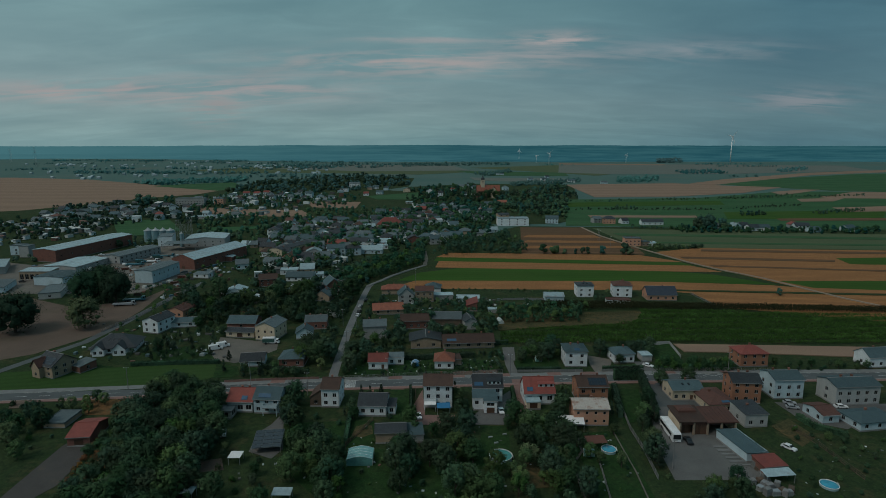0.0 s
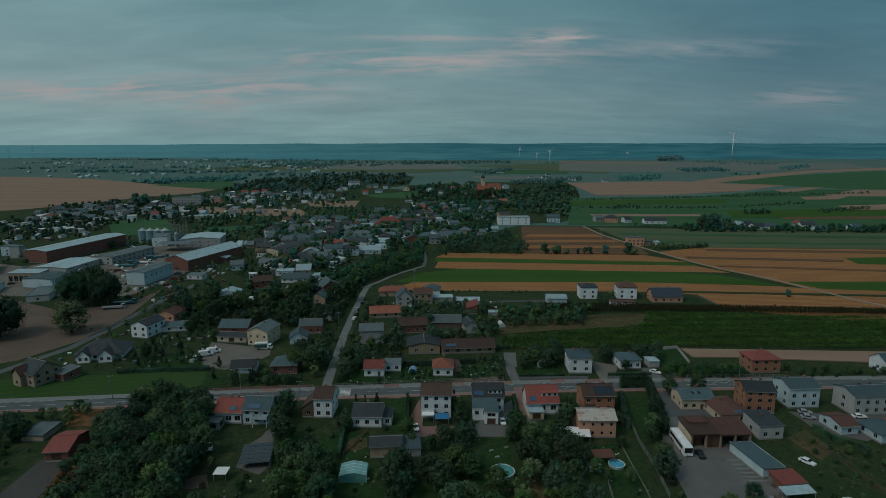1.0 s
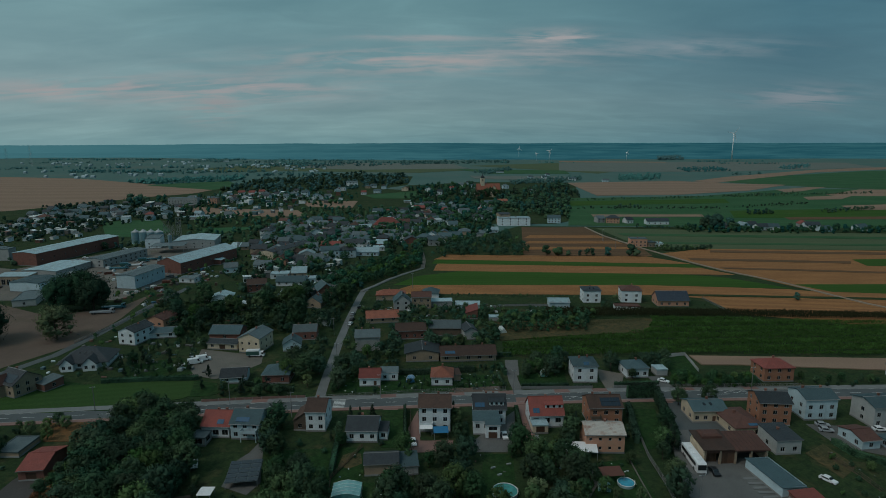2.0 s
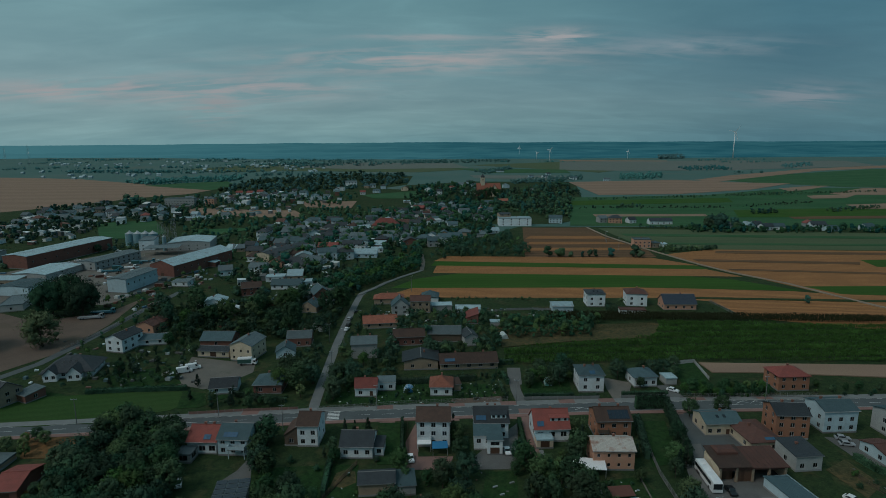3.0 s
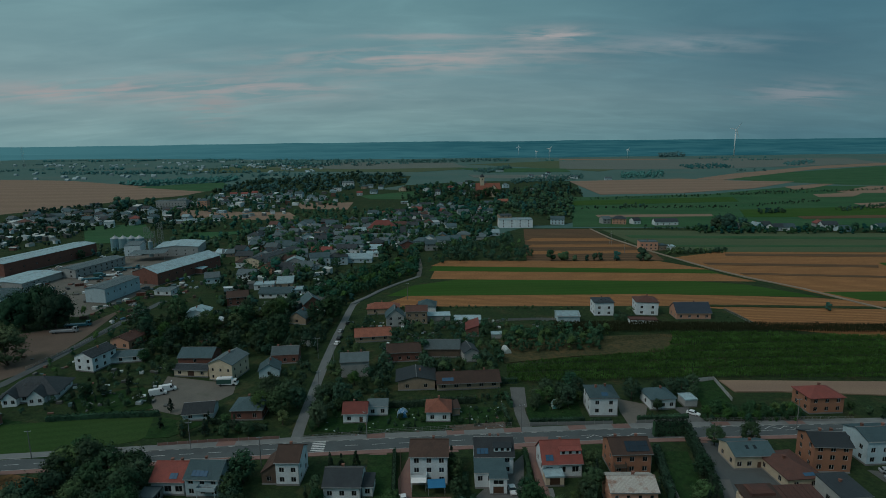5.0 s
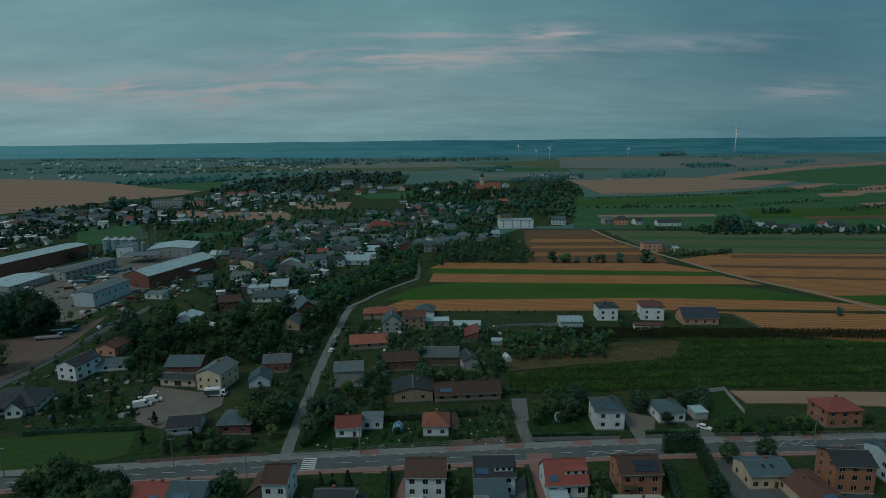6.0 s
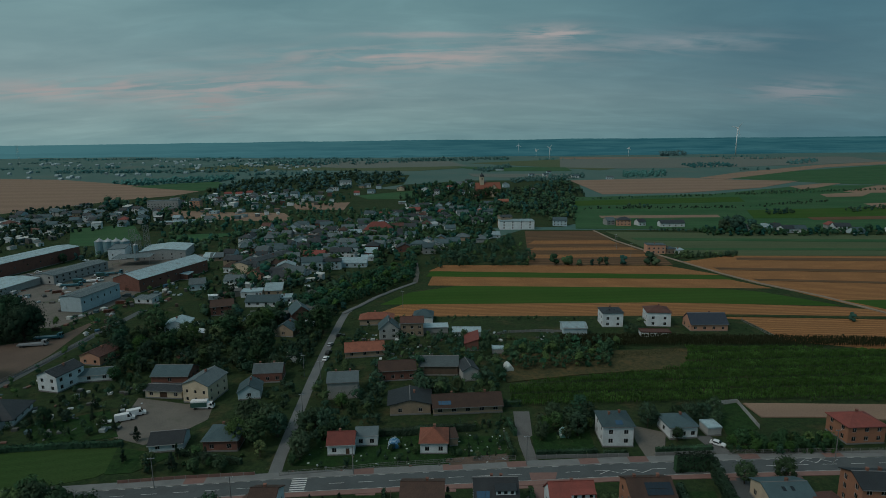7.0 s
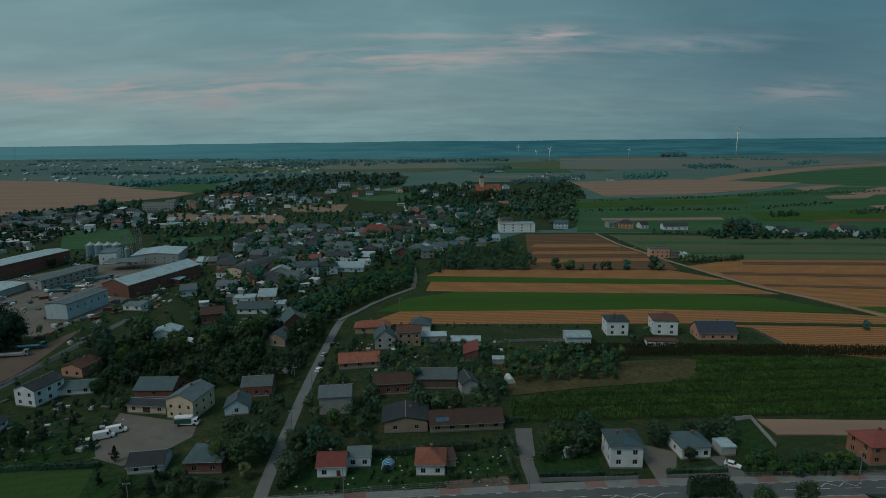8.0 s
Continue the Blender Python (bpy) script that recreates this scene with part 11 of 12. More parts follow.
car(-41.4, 301.7, 80, ("black_vehicle", (0.015, 0.016, 0.018)), 'black car parked on the side road')
car(-41.2, 294.7, 80, ("white_vehicle", (0.78, 0.79, 0.8)), 'white car parked on the side road')
car(-39.8, 323.2, 20, ("black_vehicle", (0.015, 0.016, 0.018)), 'dark car parked by the lane')
car(-103.1, 242.1, 20, ("white_vehicle", (0.78, 0.79, 0.8)), 'white car parked under the trees')
car(-272.6, 370.7, 10, ("black_vehicle", (0.015, 0.016, 0.018)), 'dark car in the works yard')
car(-273.5, 462.8, 15, ("white_vehicle", (0.78, 0.79, 0.8)), 'white car in the works yard')
car(-273.5, 453.5, 15, ("silver_vehicle", (0.32, 0.34, 0.36)), 'silver car in the works yard')
car(-249.8, 457.7, 20, ("silver_vehicle", (0.32, 0.34, 0.36)), 'silver car in the works yard')
car(-262.6, 500.3, 20, ("white_vehicle", (0.78, 0.79, 0.8)), 'white car in the works yard')
car(-97.5, 244.3, 25, ("white_vehicle", (0.78, 0.79, 0.8)), 'white delivery van in the gravel courtyard', 'van')
car(-95.5, 247.7, 25, ("white_vehicle", (0.78, 0.79, 0.8)), 'white delivery van in the gravel courtyard', 'van')
car(-75.1, 252.2, 5, ("white_vehicle", (0.78, 0.79, 0.8)), 'white truck with dark green tarpaulin', 'truck')
car(-176.2, 315.4, 12, ("silver_vehicle", (0.32, 0.34, 0.36)), 'grey lorry with open trailer', 'lorry')
car(-175.3, 324.8, 12, ("blue_vehicle", (0.035, 0.14, 0.18)), 'blue tank lorry on the earth yard', 'lorry')
car(-225.4, 423.2, 12, ("blue_vehicle", (0.035, 0.14, 0.18)), 'blue lorry in the works yard', 'lorry')
car(-219.9, 433.4, 15, ("white_vehicle", (0.78, 0.79, 0.8)), 'white lorry in the works yard', 'lorry')
car(-220.7, 448.6, 15, ("blue_vehicle", (0.035, 0.14, 0.18)), 'blue truck in works yard', 'truck')
car(-225.3, 431.3, 15, ("blue_vehicle", (0.035, 0.14, 0.18)), 'blue truck in works yard', 'truck')
car(-217.1, 455.4, 15, ("blue_vehicle", (0.035, 0.14, 0.18)), 'blue lorry in the works yard', 'lorry')
box_of(-224.8, 407.7, 24, 5.0, 2.2, 1.7, paint('red_machine', (0.13, 0.05, 0.035)), 'rusty red farm implement standing in the yard', 'farm_machine', 'machine')
box_of(-170.5, 366.2, 20, 5.0, 2.2, 1.7, paint('red_machine', (0.13, 0.05, 0.035)), 'rusty red farm implement standing in the yard', 'farm_machine', 'machine')
box_of(-155.6, 338.1, 75, 5.0, 2.2, 1.7, paint('red_machine', (0.13, 0.05, 0.035)), 'rusty red farm implement standing in the yard', 'farm_machine', 'machine')
box_of(-173.1, 382.7, 4, 5.0, 2.2, 1.7, paint('red_machine', (0.13, 0.05, 0.035)), 'rusty red farm implement standing in the yard', 'farm_machine', 'machine')
# ---- clutter in the works yard ----
box_of(-237.9, 393.0, 48, 2.0, 2.3, 1.7, M['brick'], 'heap of old red rubble in the yard', 'rubble_heap', 'pile')
box_of(-186.9, 407.9, 26, 3.5, 2.1, 1.1, M['steel'], 'heap of scrap metal in the yard', 'scrap_heap', 'scrap')
box_of(-138.5, 375.4, 17, 1.6, 1.7, 1.7, M['oldwood'], 'weathered timber crate standing in the yard', 'timber_crate', 'timber')
box_of(-256.0, 384.8, 73, 3.0, 2.3, 1.1, M['concrete'], 'large grey concrete block in the yard', 'concrete_block', 'blocks')
box_of(-286.9, 410.1, 34, 3.7, 1.9, 0.6, paint('blue_machine', (0.05, 0.13, 0.2)), 'blue steel container in the yard', 'container', 'container')
box_of(-210.3, 420.8, 14, 4.1, 1.9, 1.1, M['brick'], 'heap of old red rubble in the yard', 'rubble_heap', 'pile')
box_of(-228.7, 370.8, 39, 3.4, 1.3, 1.5, M['steel'], 'heap of scrap metal in the yard', 'scrap_heap', 'scrap')
box_of(-154.5, 398.5, 65, 2.6, 2.2, 1.0, M['oldwood'], 'weathered timber crate standing in the yard', 'timber_crate', 'timber')
box_of(-228.5, 400.8, 6, 1.7, 1.5, 1.1, M['concrete'], 'large grey concrete block in the yard', 'concrete_block', 'blocks')
box_of(-185.2, 391.8, 18, 3.6, 2.1, 1.1, paint('blue_machine', (0.05, 0.13, 0.2)), 'blue steel container in the yard', 'container', 'container')
box_of(-213.6, 400.8, 20, 3.8, 1.5, 0.6, M['brick'], 'heap of old red rubble in the yard', 'rubble_heap', 'pile')
box_of(-166.2, 361.2, 55, 3.1, 1.8, 1.2, M['steel'], 'heap of scrap metal in the yard', 'scrap_heap', 'scrap')
box_of(-162.3, 416.6, 81, 3.7, 2.0, 0.6, M['oldwood'], 'weathered timber crate standing in the yard', 'timber_crate', 'timber')
box_of(-175.7, 388.3, 52, 3.3, 1.3, 0.6, M['concrete'], 'large grey concrete block in the yard', 'concrete_block', 'blocks')
box_of(-163.8, 418.2, 57, 3.3, 2.4, 1.8, paint('blue_machine', (0.05, 0.13, 0.2)), 'blue steel container in the yard', 'container', 'container')
box_of(-218.6, 403.3, 47, 1.8, 1.2, 1.4, M['brick'], 'heap of old red rubble in the yard', 'rubble_heap', 'pile')
box_of(-160.9, 329.6, 53, 1.7, 1.5, 1.6, M['steel'], 'heap of scrap metal in the yard', 'scrap_heap', 'scrap')
box_of(-218.6, 417.6, 12, 1.6, 1.7, 1.1, M['oldwood'], 'weathered timber crate standing in the yard', 'timber_crate', 'timber')
box_of(-176.3, 396.4, 23, 2.5, 1.3, 0.7, M['concrete'], 'large grey concrete block in the yard', 'concrete_block', 'blocks')
box_of(-175.8, 371.1, 27, 3.6, 2.1, 0.7, paint('blue_machine', (0.05, 0.13, 0.2)), 'blue steel container in the yard', 'container', 'container')
box_of(-277.1, 406.7, 9, 2.2, 2.4, 1.0, M['brick'], 'heap of old red rubble in the yard', 'rubble_heap', 'pile')
box_of(-162.9, 332.5, 88, 2.6, 2.3, 0.8, M['steel'], 'heap of scrap metal in the yard', 'scrap_heap', 'scrap')
box_of(-166.9, 375.2, 11, 2.3, 1.4, 1.1, M['oldwood'], 'weathered timber crate standing in the yard', 'timber_crate', 'timber')
box_of(-226.4, 398.4, 58, 1.9, 1.5, 1.3, M['concrete'], 'large grey concrete block in the yard', 'concrete_block', 'blocks')
box_of(-211.6, 398.9, 47, 3.9, 1.7, 1.2, paint('blue_machine', (0.05, 0.13, 0.2)), 'blue steel container in the yard', 'container', 'container')
box_of(-255.7, 402.4, 67, 1.5, 2.0, 1.0, M['brick'], 'heap of old red rubble in the yard', 'rubble_heap', 'pile')
box_of(-160.5, 403.2, 4, 1.7, 2.2, 0.9, M['steel'], 'heap of scrap metal in the yard', 'scrap_heap', 'scrap')
box_of(-161.0, 348.6, 19, 4.0, 1.2, 1.8, M['oldwood'], 'weathered timber crate standing in the yard', 'timber_crate', 'timber')
box_of(-205.4, 427.0, 68, 1.5, 1.4, 0.7, M['concrete'], 'large grey concrete block in the yard', 'concrete_block', 'blocks')
box_of(-189.3, 405.0, 34, 2.6, 2.0, 1.0, paint('blue_machine', (0.05, 0.13, 0.2)), 'blue steel container in the yard', 'container', 'container')
box_of(-167.4, 349.4, 90, 4.2, 1.3, 1.1, M['brick'], 'heap of old red rubble in the yard', 'rubble_heap', 'pile')
box_of(-163.7, 337.1, 52, 1.6, 2.4, 1.0, M['steel'], 'heap of scrap metal in the yard', 'scrap_heap', 'scrap')
box_of(-214.7, 456.0, 46, 2.9, 1.3, 1.7, M['oldwood'], 'weathered timber crate standing in the yard', 'timber_crate', 'timber')
box_of(-280.8, 408.5, 74, 4.4, 2.4, 0.8, M['concrete'], 'large grey concrete block in the yard', 'concrete_block', 'blocks')
box_of(-299.2, 420.9, 9, 3.1, 2.0, 0.8, paint('blue_machine', (0.05, 0.13, 0.2)), 'blue steel container in the yard', 'container', 'container')
box_of(-149.5, 387.0, 7, 3.3, 2.0, 1.2, M['brick'], 'heap of old red rubble in the yard', 'rubble_heap', 'pile')
box_of(-160.1, 392.8, 68, 3.0, 1.3, 1.2, M['steel'], 'heap of scrap metal in the yard', 'scrap_heap', 'scrap')
box_of(-167.2, 406.8, 66, 4.4, 2.4, 1.0, M['oldwood'], 'weathered timber crate standing in the yard', 'timber_crate', 'timber')
box_of(-184.1, 359.0, 32, 2.4, 1.3, 1.1, M['concrete'], 'large grey concrete block in the yard', 'concrete_block', 'blocks')
box_of(-238.7, 395.6, 10, 1.8, 2.0, 1.7, paint('blue_machine', (0.05, 0.13, 0.2)), 'blue steel container in the yard', 'container', 'container')
box_of(-249.4, 412.9, 32, 3.4, 1.5, 0.8, M['brick'], 'heap of old red rubble in the yard', 'rubble_heap', 'pile')
box_of(-219.4, 409.3, 19, 3.7, 1.4, 0.6, M['steel'], 'heap of scrap metal in the yard', 'scrap_heap', 'scrap')
box_of(-263.3, 409.5, 45, 3.1, 2.0, 0.7, M['oldwood'], 'weathered timber crate standing in the yard', 'timber_crate', 'timber')
box_of(-206.7, 430.9, 20, 2.6, 1.6, 0.8, M['concrete'], 'large grey concrete block in the yard', 'concrete_block', 'blocks')
box_of(-185.5, 384.9, 16, 2.8, 2.1, 0.9, paint('blue_machine', (0.05, 0.13, 0.2)), 'blue steel container in the yard', 'container', 'container')
box_of(-165.2, 358.7, 82, 2.3, 1.3, 0.9, M['brick'], 'heap of old red rubble in the yard', 'rubble_heap', 'pile')
box_of(-232.6, 386.0, 24, 1.5, 1.7, 0.6, M['steel'], 'heap of scrap metal in the yard', 'scrap_heap', 'scrap')
box_of(-258.6, 422.2, 86, 4.2, 1.4, 0.7, M['oldwood'], 'weathered timber crate standing in the yard', 'timber_crate', 'timber')
box_of(-219.1, 446.0, 18, 1.7, 1.6, 0.7, M['concrete'], 'large grey concrete block in the yard', 'concrete_block', 'blocks')
box_of(-260.3, 394.9, 16, 2.1, 1.4, 1.5, paint('blue_machine', (0.05, 0.13, 0.2)), 'blue steel container in the yard', 'container', 'container')
box_of(-271.9, 406.7, 18, 2.8, 1.8, 1.1, M['brick'], 'heap of old red rubble in the yard', 'rubble_heap', 'pile')
box_of(-225.9, 416.5, 56, 2.7, 2.3, 1.8, M['steel'], 'heap of scrap metal in the yard', 'scrap_heap', 'scrap')
box_of(-179.8, 337.2, 8, 3.9, 1.7, 1.6, M['oldwood'], 'weathered timber crate standing in the yard', 'timber_crate', 'timber')
box_of(-147.3, 407.8, 29, 1.6, 2.4, 1.7, M['concrete'], 'large grey concrete block in the yard', 'concrete_block', 'blocks')
box_of(-272.6, 408.4, 52, 2.0, 2.1, 1.1, paint('blue_machine', (0.05, 0.13, 0.2)), 'blue steel container in the yard', 'container', 'container')
box_of(-240.9, 386.2, 48, 4.5, 2.1, 1.3, M['brick'], 'heap of old red rubble in the yard', 'rubble_heap', 'pile')
box_of(-263.5, 391.4, 37, 1.7, 1.9, 1.0, M['steel'], 'heap of scrap metal in the yard', 'scrap_heap', 'scrap')
box_of(-167.6, 380.8, 43, 4.1, 2.3, 1.5, M['oldwood'], 'weathered timber crate standing in the yard', 'timber_crate', 'timber')
box_of(-259.8, 402.4, 2, 4.1, 2.4, 1.2, M['concrete'], 'large grey concrete block in the yard', 'concrete_block', 'blocks')
box_of(-158.8, 335.3, 57, 2.2, 1.6, 0.9, paint('blue_machine', (0.05, 0.13, 0.2)), 'blue steel container in the yard', 'container', 'container')
# ---- gardens ----
pool(19.9, 153.9, 3.3, 1.2, POOL_GREEN, 'round garden pool with teal water')
pool(52.6, 157.7, 2.2, 0.9, POOL_BLUE, 'round blue garden pool with pale rim')
pool(106.6, 139.3, 2.3, 0.8, POOL_BLUE, 'round blue garden pool beside sheds')
greenhouse(-21.0, 153.3, 2, 7.4, 6.0, 'teal polycarbonate greenhouse with white frame', PLASTIC, 3.0)
greenhouse(-12.5, 157.3, 0, 2.6, 2.8, 'small green dome tent on grass', PLASTIC, 2.2, True)
greenhouse(46.2, 155.9, 80, 2.6, 3.2, 'small arched green garden tent', PLASTIC, 2.0, True)
greenhouse(43.7, 230.2, 0, 2.4, 3.0, 'small arched green garden tent', PLASTIC, 2.2, True)
greenhouse(33.2, 281.9, 10, 3.0, 5.0, 'white polytunnel beside the maize', PALE_FILM, 2.4, True)
greenhouse(-7.9, 225.8, 0, 3.6, 3.2, 'bright blue domed play tent', paint('blue_fabric', (0.03, 0.18, 0.36), 0.7), 1.9, True)
canopy(3.4, 183.4, 3, 4.6, 3.4, 2.3, paint('blue_fabric', (0.03, 0.18, 0.36), 0.7), 'bright blue fabric garden canopy')
canopy(44.2, 172.4, -8, 9.0, 5.0, 2.6, M['white_metal'], 'white tarpaulin carport roof')
canopy(-1.2, 184.4, 0, 4.0, 1.6, 2.6, M['white_metal'], 'white fabric awning over the terrace', 0.5)
canopy(-56.9, 152.7, 0, 3.6, 3.6, 2.3, M['white_metal'], 'white fabric gazebo in the garden', 0.1)
canopy(49.3, 160.0, 5, 6.0, 4.0, 2.4, paint('brown_fabric', (0.12, 0.045, 0.03), 0.8), 'brown fabric shelter in the garden')
canopy(-64.8, 135.6, -4, 6.5, 3.0, 2.2, M['r_light'], 'low white sheet roof shelter')
canopy(-38.7, 134.7, 0, 5.0, 3.0, 2.2, M['r_light'], 'small light sheet roof shelter')
canopy(94.1, 142.0, 6, 8.5, 3.2, 2.5, M['r_light'], 'white sheet lean-to beside the red shed')
canopy(-50.2, 162.1, 8, 8.6, 10.0, 1.9, M['r_grey'], 'dark carport roof covered with solar panels', 0.5, panels=(3, 5))
house(94.9, 147.5, 8, 6.8, 5.5, 2.6, 'mono', 0.5, 'brick', 'r_red', 'small shed with bright red sheet roof', cols=0, side=0, floors=1, chimneys=0, name='shed', category='shed')
box_of(89.5, 142.0, 0, 1.6, 1.4, 1.0, M['oldwood'], 'stacked wooden pallets beside the sheds', 'pallet_pile', 'pallet')
box_of(89.4, 139.9, 37, 1.9, 1.4, 1.4, M['steel'], 'stacked metal sheets beside the sheds', 'pallet_pile', 'pallet')
box_of(90.0, 138.4, 14, 2.2, 1.4, 1.7, M['trim'], 'stacked grey crates beside the sheds', 'pallet_pile', 'pallet')
box_of(92.3, 138.9, 51, 1.6, 1.4, 2.0, M['paving'], 'stacked concrete blocks beside the sheds', 'pallet_pile', 'pallet')
box_of(92.9, 137.3, 28, 1.9, 1.4, 1.0, M['oldwood'], 'stacked wooden pallets beside the sheds', 'pallet_pile', 'pallet')
box_of(90.1, 135.9, 5, 2.2, 1.4, 1.4, M['steel'], 'stacked metal sheets beside the sheds', 'pallet_pile', 'pallet')
box_of(92.5, 135.4, 42, 1.6, 1.4, 1.7, M['trim'], 'stacked grey crates beside the sheds', 'pallet_pile', 'pallet')
box_of(88.0, 135.9, 19, 1.9, 1.4, 2.0, M['paving'], 'stacked concrete blocks beside the sheds', 'pallet_pile', 'pallet')
box_of(95.5, 137.8, 56, 2.2, 1.4, 1.0, M['oldwood'], 'stacked wooden pallets beside the sheds', 'pallet_pile', 'pallet')
box_of(87.2, 137.9, 33, 1.6, 1.4, 1.4, M['steel'], 'stacked metal sheets beside the sheds', 'pallet_pile', 'pallet')
box_of(86.3, 140.5, 10, 1.9, 1.4, 1.7, M['trim'], 'stacked grey crates beside the sheds', 'pallet_pile', 'pallet')
box_of(91.8, 149.2, 47, 2.2, 1.4, 2.0, M['paving'], 'stacked concrete blocks beside the sheds', 'pallet_pile', 'pallet')
box_of(92.0, 147.5, 24, 1.6, 1.4, 1.0, M['oldwood'], 'stacked wooden pallets beside the sheds', 'pallet_pile', 'pallet')
box_of(93.5, 135.8, 1, 1.9, 1.4, 1.4, M['steel'], 'stacked metal sheets beside the sheds', 'pallet_pile', 'pallet')
box_of(17.9, 166.0, 20, 1.3, 0.5, 0.45, M['steel'], 'pale garden bench on the lawn', 'garden_bench', 'bench')
box_of(19.4, 162.6, 20, 1.3, 0.5, 0.45, M['steel'], 'pale garden bench on the lawn', 'garden_bench', 'bench')
box_of(22.6, 167.8, 20, 1.3, 0.5, 0.45, M['steel'], 'pale garden bench on the lawn', 'garden_bench', 'bench')
box_of(4.7, 147.9, 20, 1.3, 0.5, 0.45, M['steel'], 'pale garden bench on the lawn', 'garden_bench', 'bench')
box_of(-44.8, 151.4, 20, 1.3, 0.5, 0.45, M['steel'], 'pale garden bench on the lawn', 'garden_bench', 'bench')
box_of(-73.7, 154.6, 20, 1.3, 0.5, 0.45, M['steel'], 'pale garden bench on the lawn', 'garden_bench', 'bench')
box_of(-43.5, 152.6, 20, 1.3, 0.5, 0.45, M['steel'], 'pale garden bench on the lawn', 'garden_bench', 'bench')
box_of(-17.2, 151.8, 20, 1.3, 0.5, 0.45, M['steel'], 'pale garden bench on the lawn', 'garden_bench', 'bench')
# ---- fences, walls and hedges ----
fence([(33.1, 217.7), (59.7, 218.0)], 1.3, 'low pale wall fence beside the street', gap=3.0, solid=0.9, wallmat='paving')
fence([(67.4, 218.2), (84.6, 218.7)], 1.3, 'low pale wall fence beside the street', gap=3.0, solid=0.9, wallmat='paving')
fence([(-38.1, 211.1), (-18.5, 213.5), (-11.3, 214.6), (11.7, 216.5)], 1.4, 'grey wire mesh fence on concrete plinth')
fence([(15.2, 216.9), (27.3, 217.4)], 1.4, 'grey wire mesh fence on concrete plinth')
fence([(88.3, 218.1), (121.3, 218.2), (136.8, 217.9)], 1.6, 'grey mesh fence in front of bushes')
fence([(-80.7, 208.6), (-63.3, 210.5), (-44.9, 211.7)], 1.1, 'dull red brick garden wall with pale posts', gap=3.0, solid=0.95, wallmat='redpaving')
fence([(98.6, 248.8), (107.4, 250.3), (105.4, 232.6)], 1.6, 'grey mesh fence round the lawn', gap=2.5, solid=0.95, wallmat='grey')
fence([(154.6, 337.9), (156.9, 310.5)], 1.5, 'pale mesh fence at the lawn edge', gap=3)
fence([(66.2, 193.9), (63.4, 171.1), (63.2, 157.4), (61.9, 142.8)], 1.6, 'pale garden fence along the boundary', gap=3)
fence([(48.0, 151.3), (46.5, 137.7), (45.2, 126.1)], 1.5, 'wooden garden fence between the plots', gap=2.5)
hedge([(-28.2, 184.0), (-27.4, 172.0), (-26.8, 162.5)], 1.6, 2.3, 'leaf_dark', 'dark clipped hedge between garden plots', 41)
hedge([(11.2, 190.0), (10.4, 177.0)], 1.4, 2.0, 'leaf_dark', 'dark clipped hedge beside the paved yard', 42)
hedge([(29.0, 201.0), (28.2, 186.0), (27.0, 176.0)], 1.3, 2.2, 'leaf', 'green clipped hedge beside the drive', 43)
fence([(-20.1, 177.5), (-26.6, 161.3), (-24.3, 135.7)], 1.5, 'wire garden fence between the plots', 'oldwood', gap=3)
fence([(-7.0, 201.7), (-5.5, 177.3), (-4.2, 161.1)], 1.5, 'wire garden fence between the plots', 'oldwood', gap=3)
fence([(115.4, 170.7), (117.6, 160.2), (118.4, 142.3)], 1.5, 'wire garden fence between the plots', 'oldwood', gap=3)
fence([(-162.4, 269.1), (-157.3, 296.9), (-156.6, 328.3)], 1.5, 'boundary fence beside the works road', gap=3)
fence([(39.3, 324.4), (53.5, 325.3), (74.6, 323.0)], 1.5, 'pale concrete panel fence behind the gardens', gap=2.5, solid=0.9, wallmat='paving')
fence([(1.5, 321.6), (27.6, 320.5), (39.3, 324.4)], 1.4, 'grey wire mesh fence between the plots', gap=3)
hedge([(33.4, 219.4), (51.2, 219.9)], 1.2, 1.6, 'leaf_dark', 'clipped dark hedge behind the low wall')
hedge([(68.2, 219.9), (84.9, 220.4)], 1.4, 1.8, 'leaf_dark', 'clipped dark hedge behind the low wall')
hedge([(53.0, 219.4), (59.8, 219.7)], 1.2, 1.3, 'leaf', 'clipped green garden hedge')
hedge([(69.9, 210.5), (80.3, 211.0)], 2.2, 5.0, 'needle', 'tall dark conifer hedge round the lawn', density=60, size=0.3)
hedge([(80.3, 211.0), (76.0, 187.1), (73.8, 176.8)], 2.2, 4.0, 'needle', 'tall dark conifer hedge round the lawn', density=55, size=0.3)
hedge([(67.1, 201.2), (62.7, 178.8)], 2.0, 3.0, 'needle', 'dark conifer hedge beside the lawn', density=40, size=0.28)
hedge([(-8.7, 201.7), (-7.4, 177.4)], 1.0, 2.4, 'needle', 'narrow dark hedge beside the drive', density=30)
hedge([(26.7, 250.0), (33.5, 250.4)], 1.5, 2.2, 'leaf_dark', 'dark hedge behind long bungalow')
hedge([(27.8, 239.6), (28.9, 230.5)], 1.4, 2.0, 'leaf_dark', 'dark clipped garden hedge')
hedge([(121.9, 178.4), (123.1, 171.4), (129.8, 165.2)], 1.6, 2.0, 'leaf', 'garden hedge beside the paved yard', density=30)
hedge([(-12.9, 231.7), (-5.0, 231.8), (2.2, 233.4), (17.1, 234.4)], 1.6, 2.4, 'needle', 'dark conifer hedge before the long bungalow', density=40)
hedge([(-125.2, 225.4), (-109.2, 227.2), (-89.8, 228.3)], 1.8, 1.8, 'leaf_dark', 'dark hedge behind the bright crop field', density=22, size=0.3)
hedge([(-70.0, 222.7), (-57.7, 219.1), (-50.4, 217.1)], 1.4, 2.0, 'needle', 'dark thuja hedge along the garden wall', density=30)
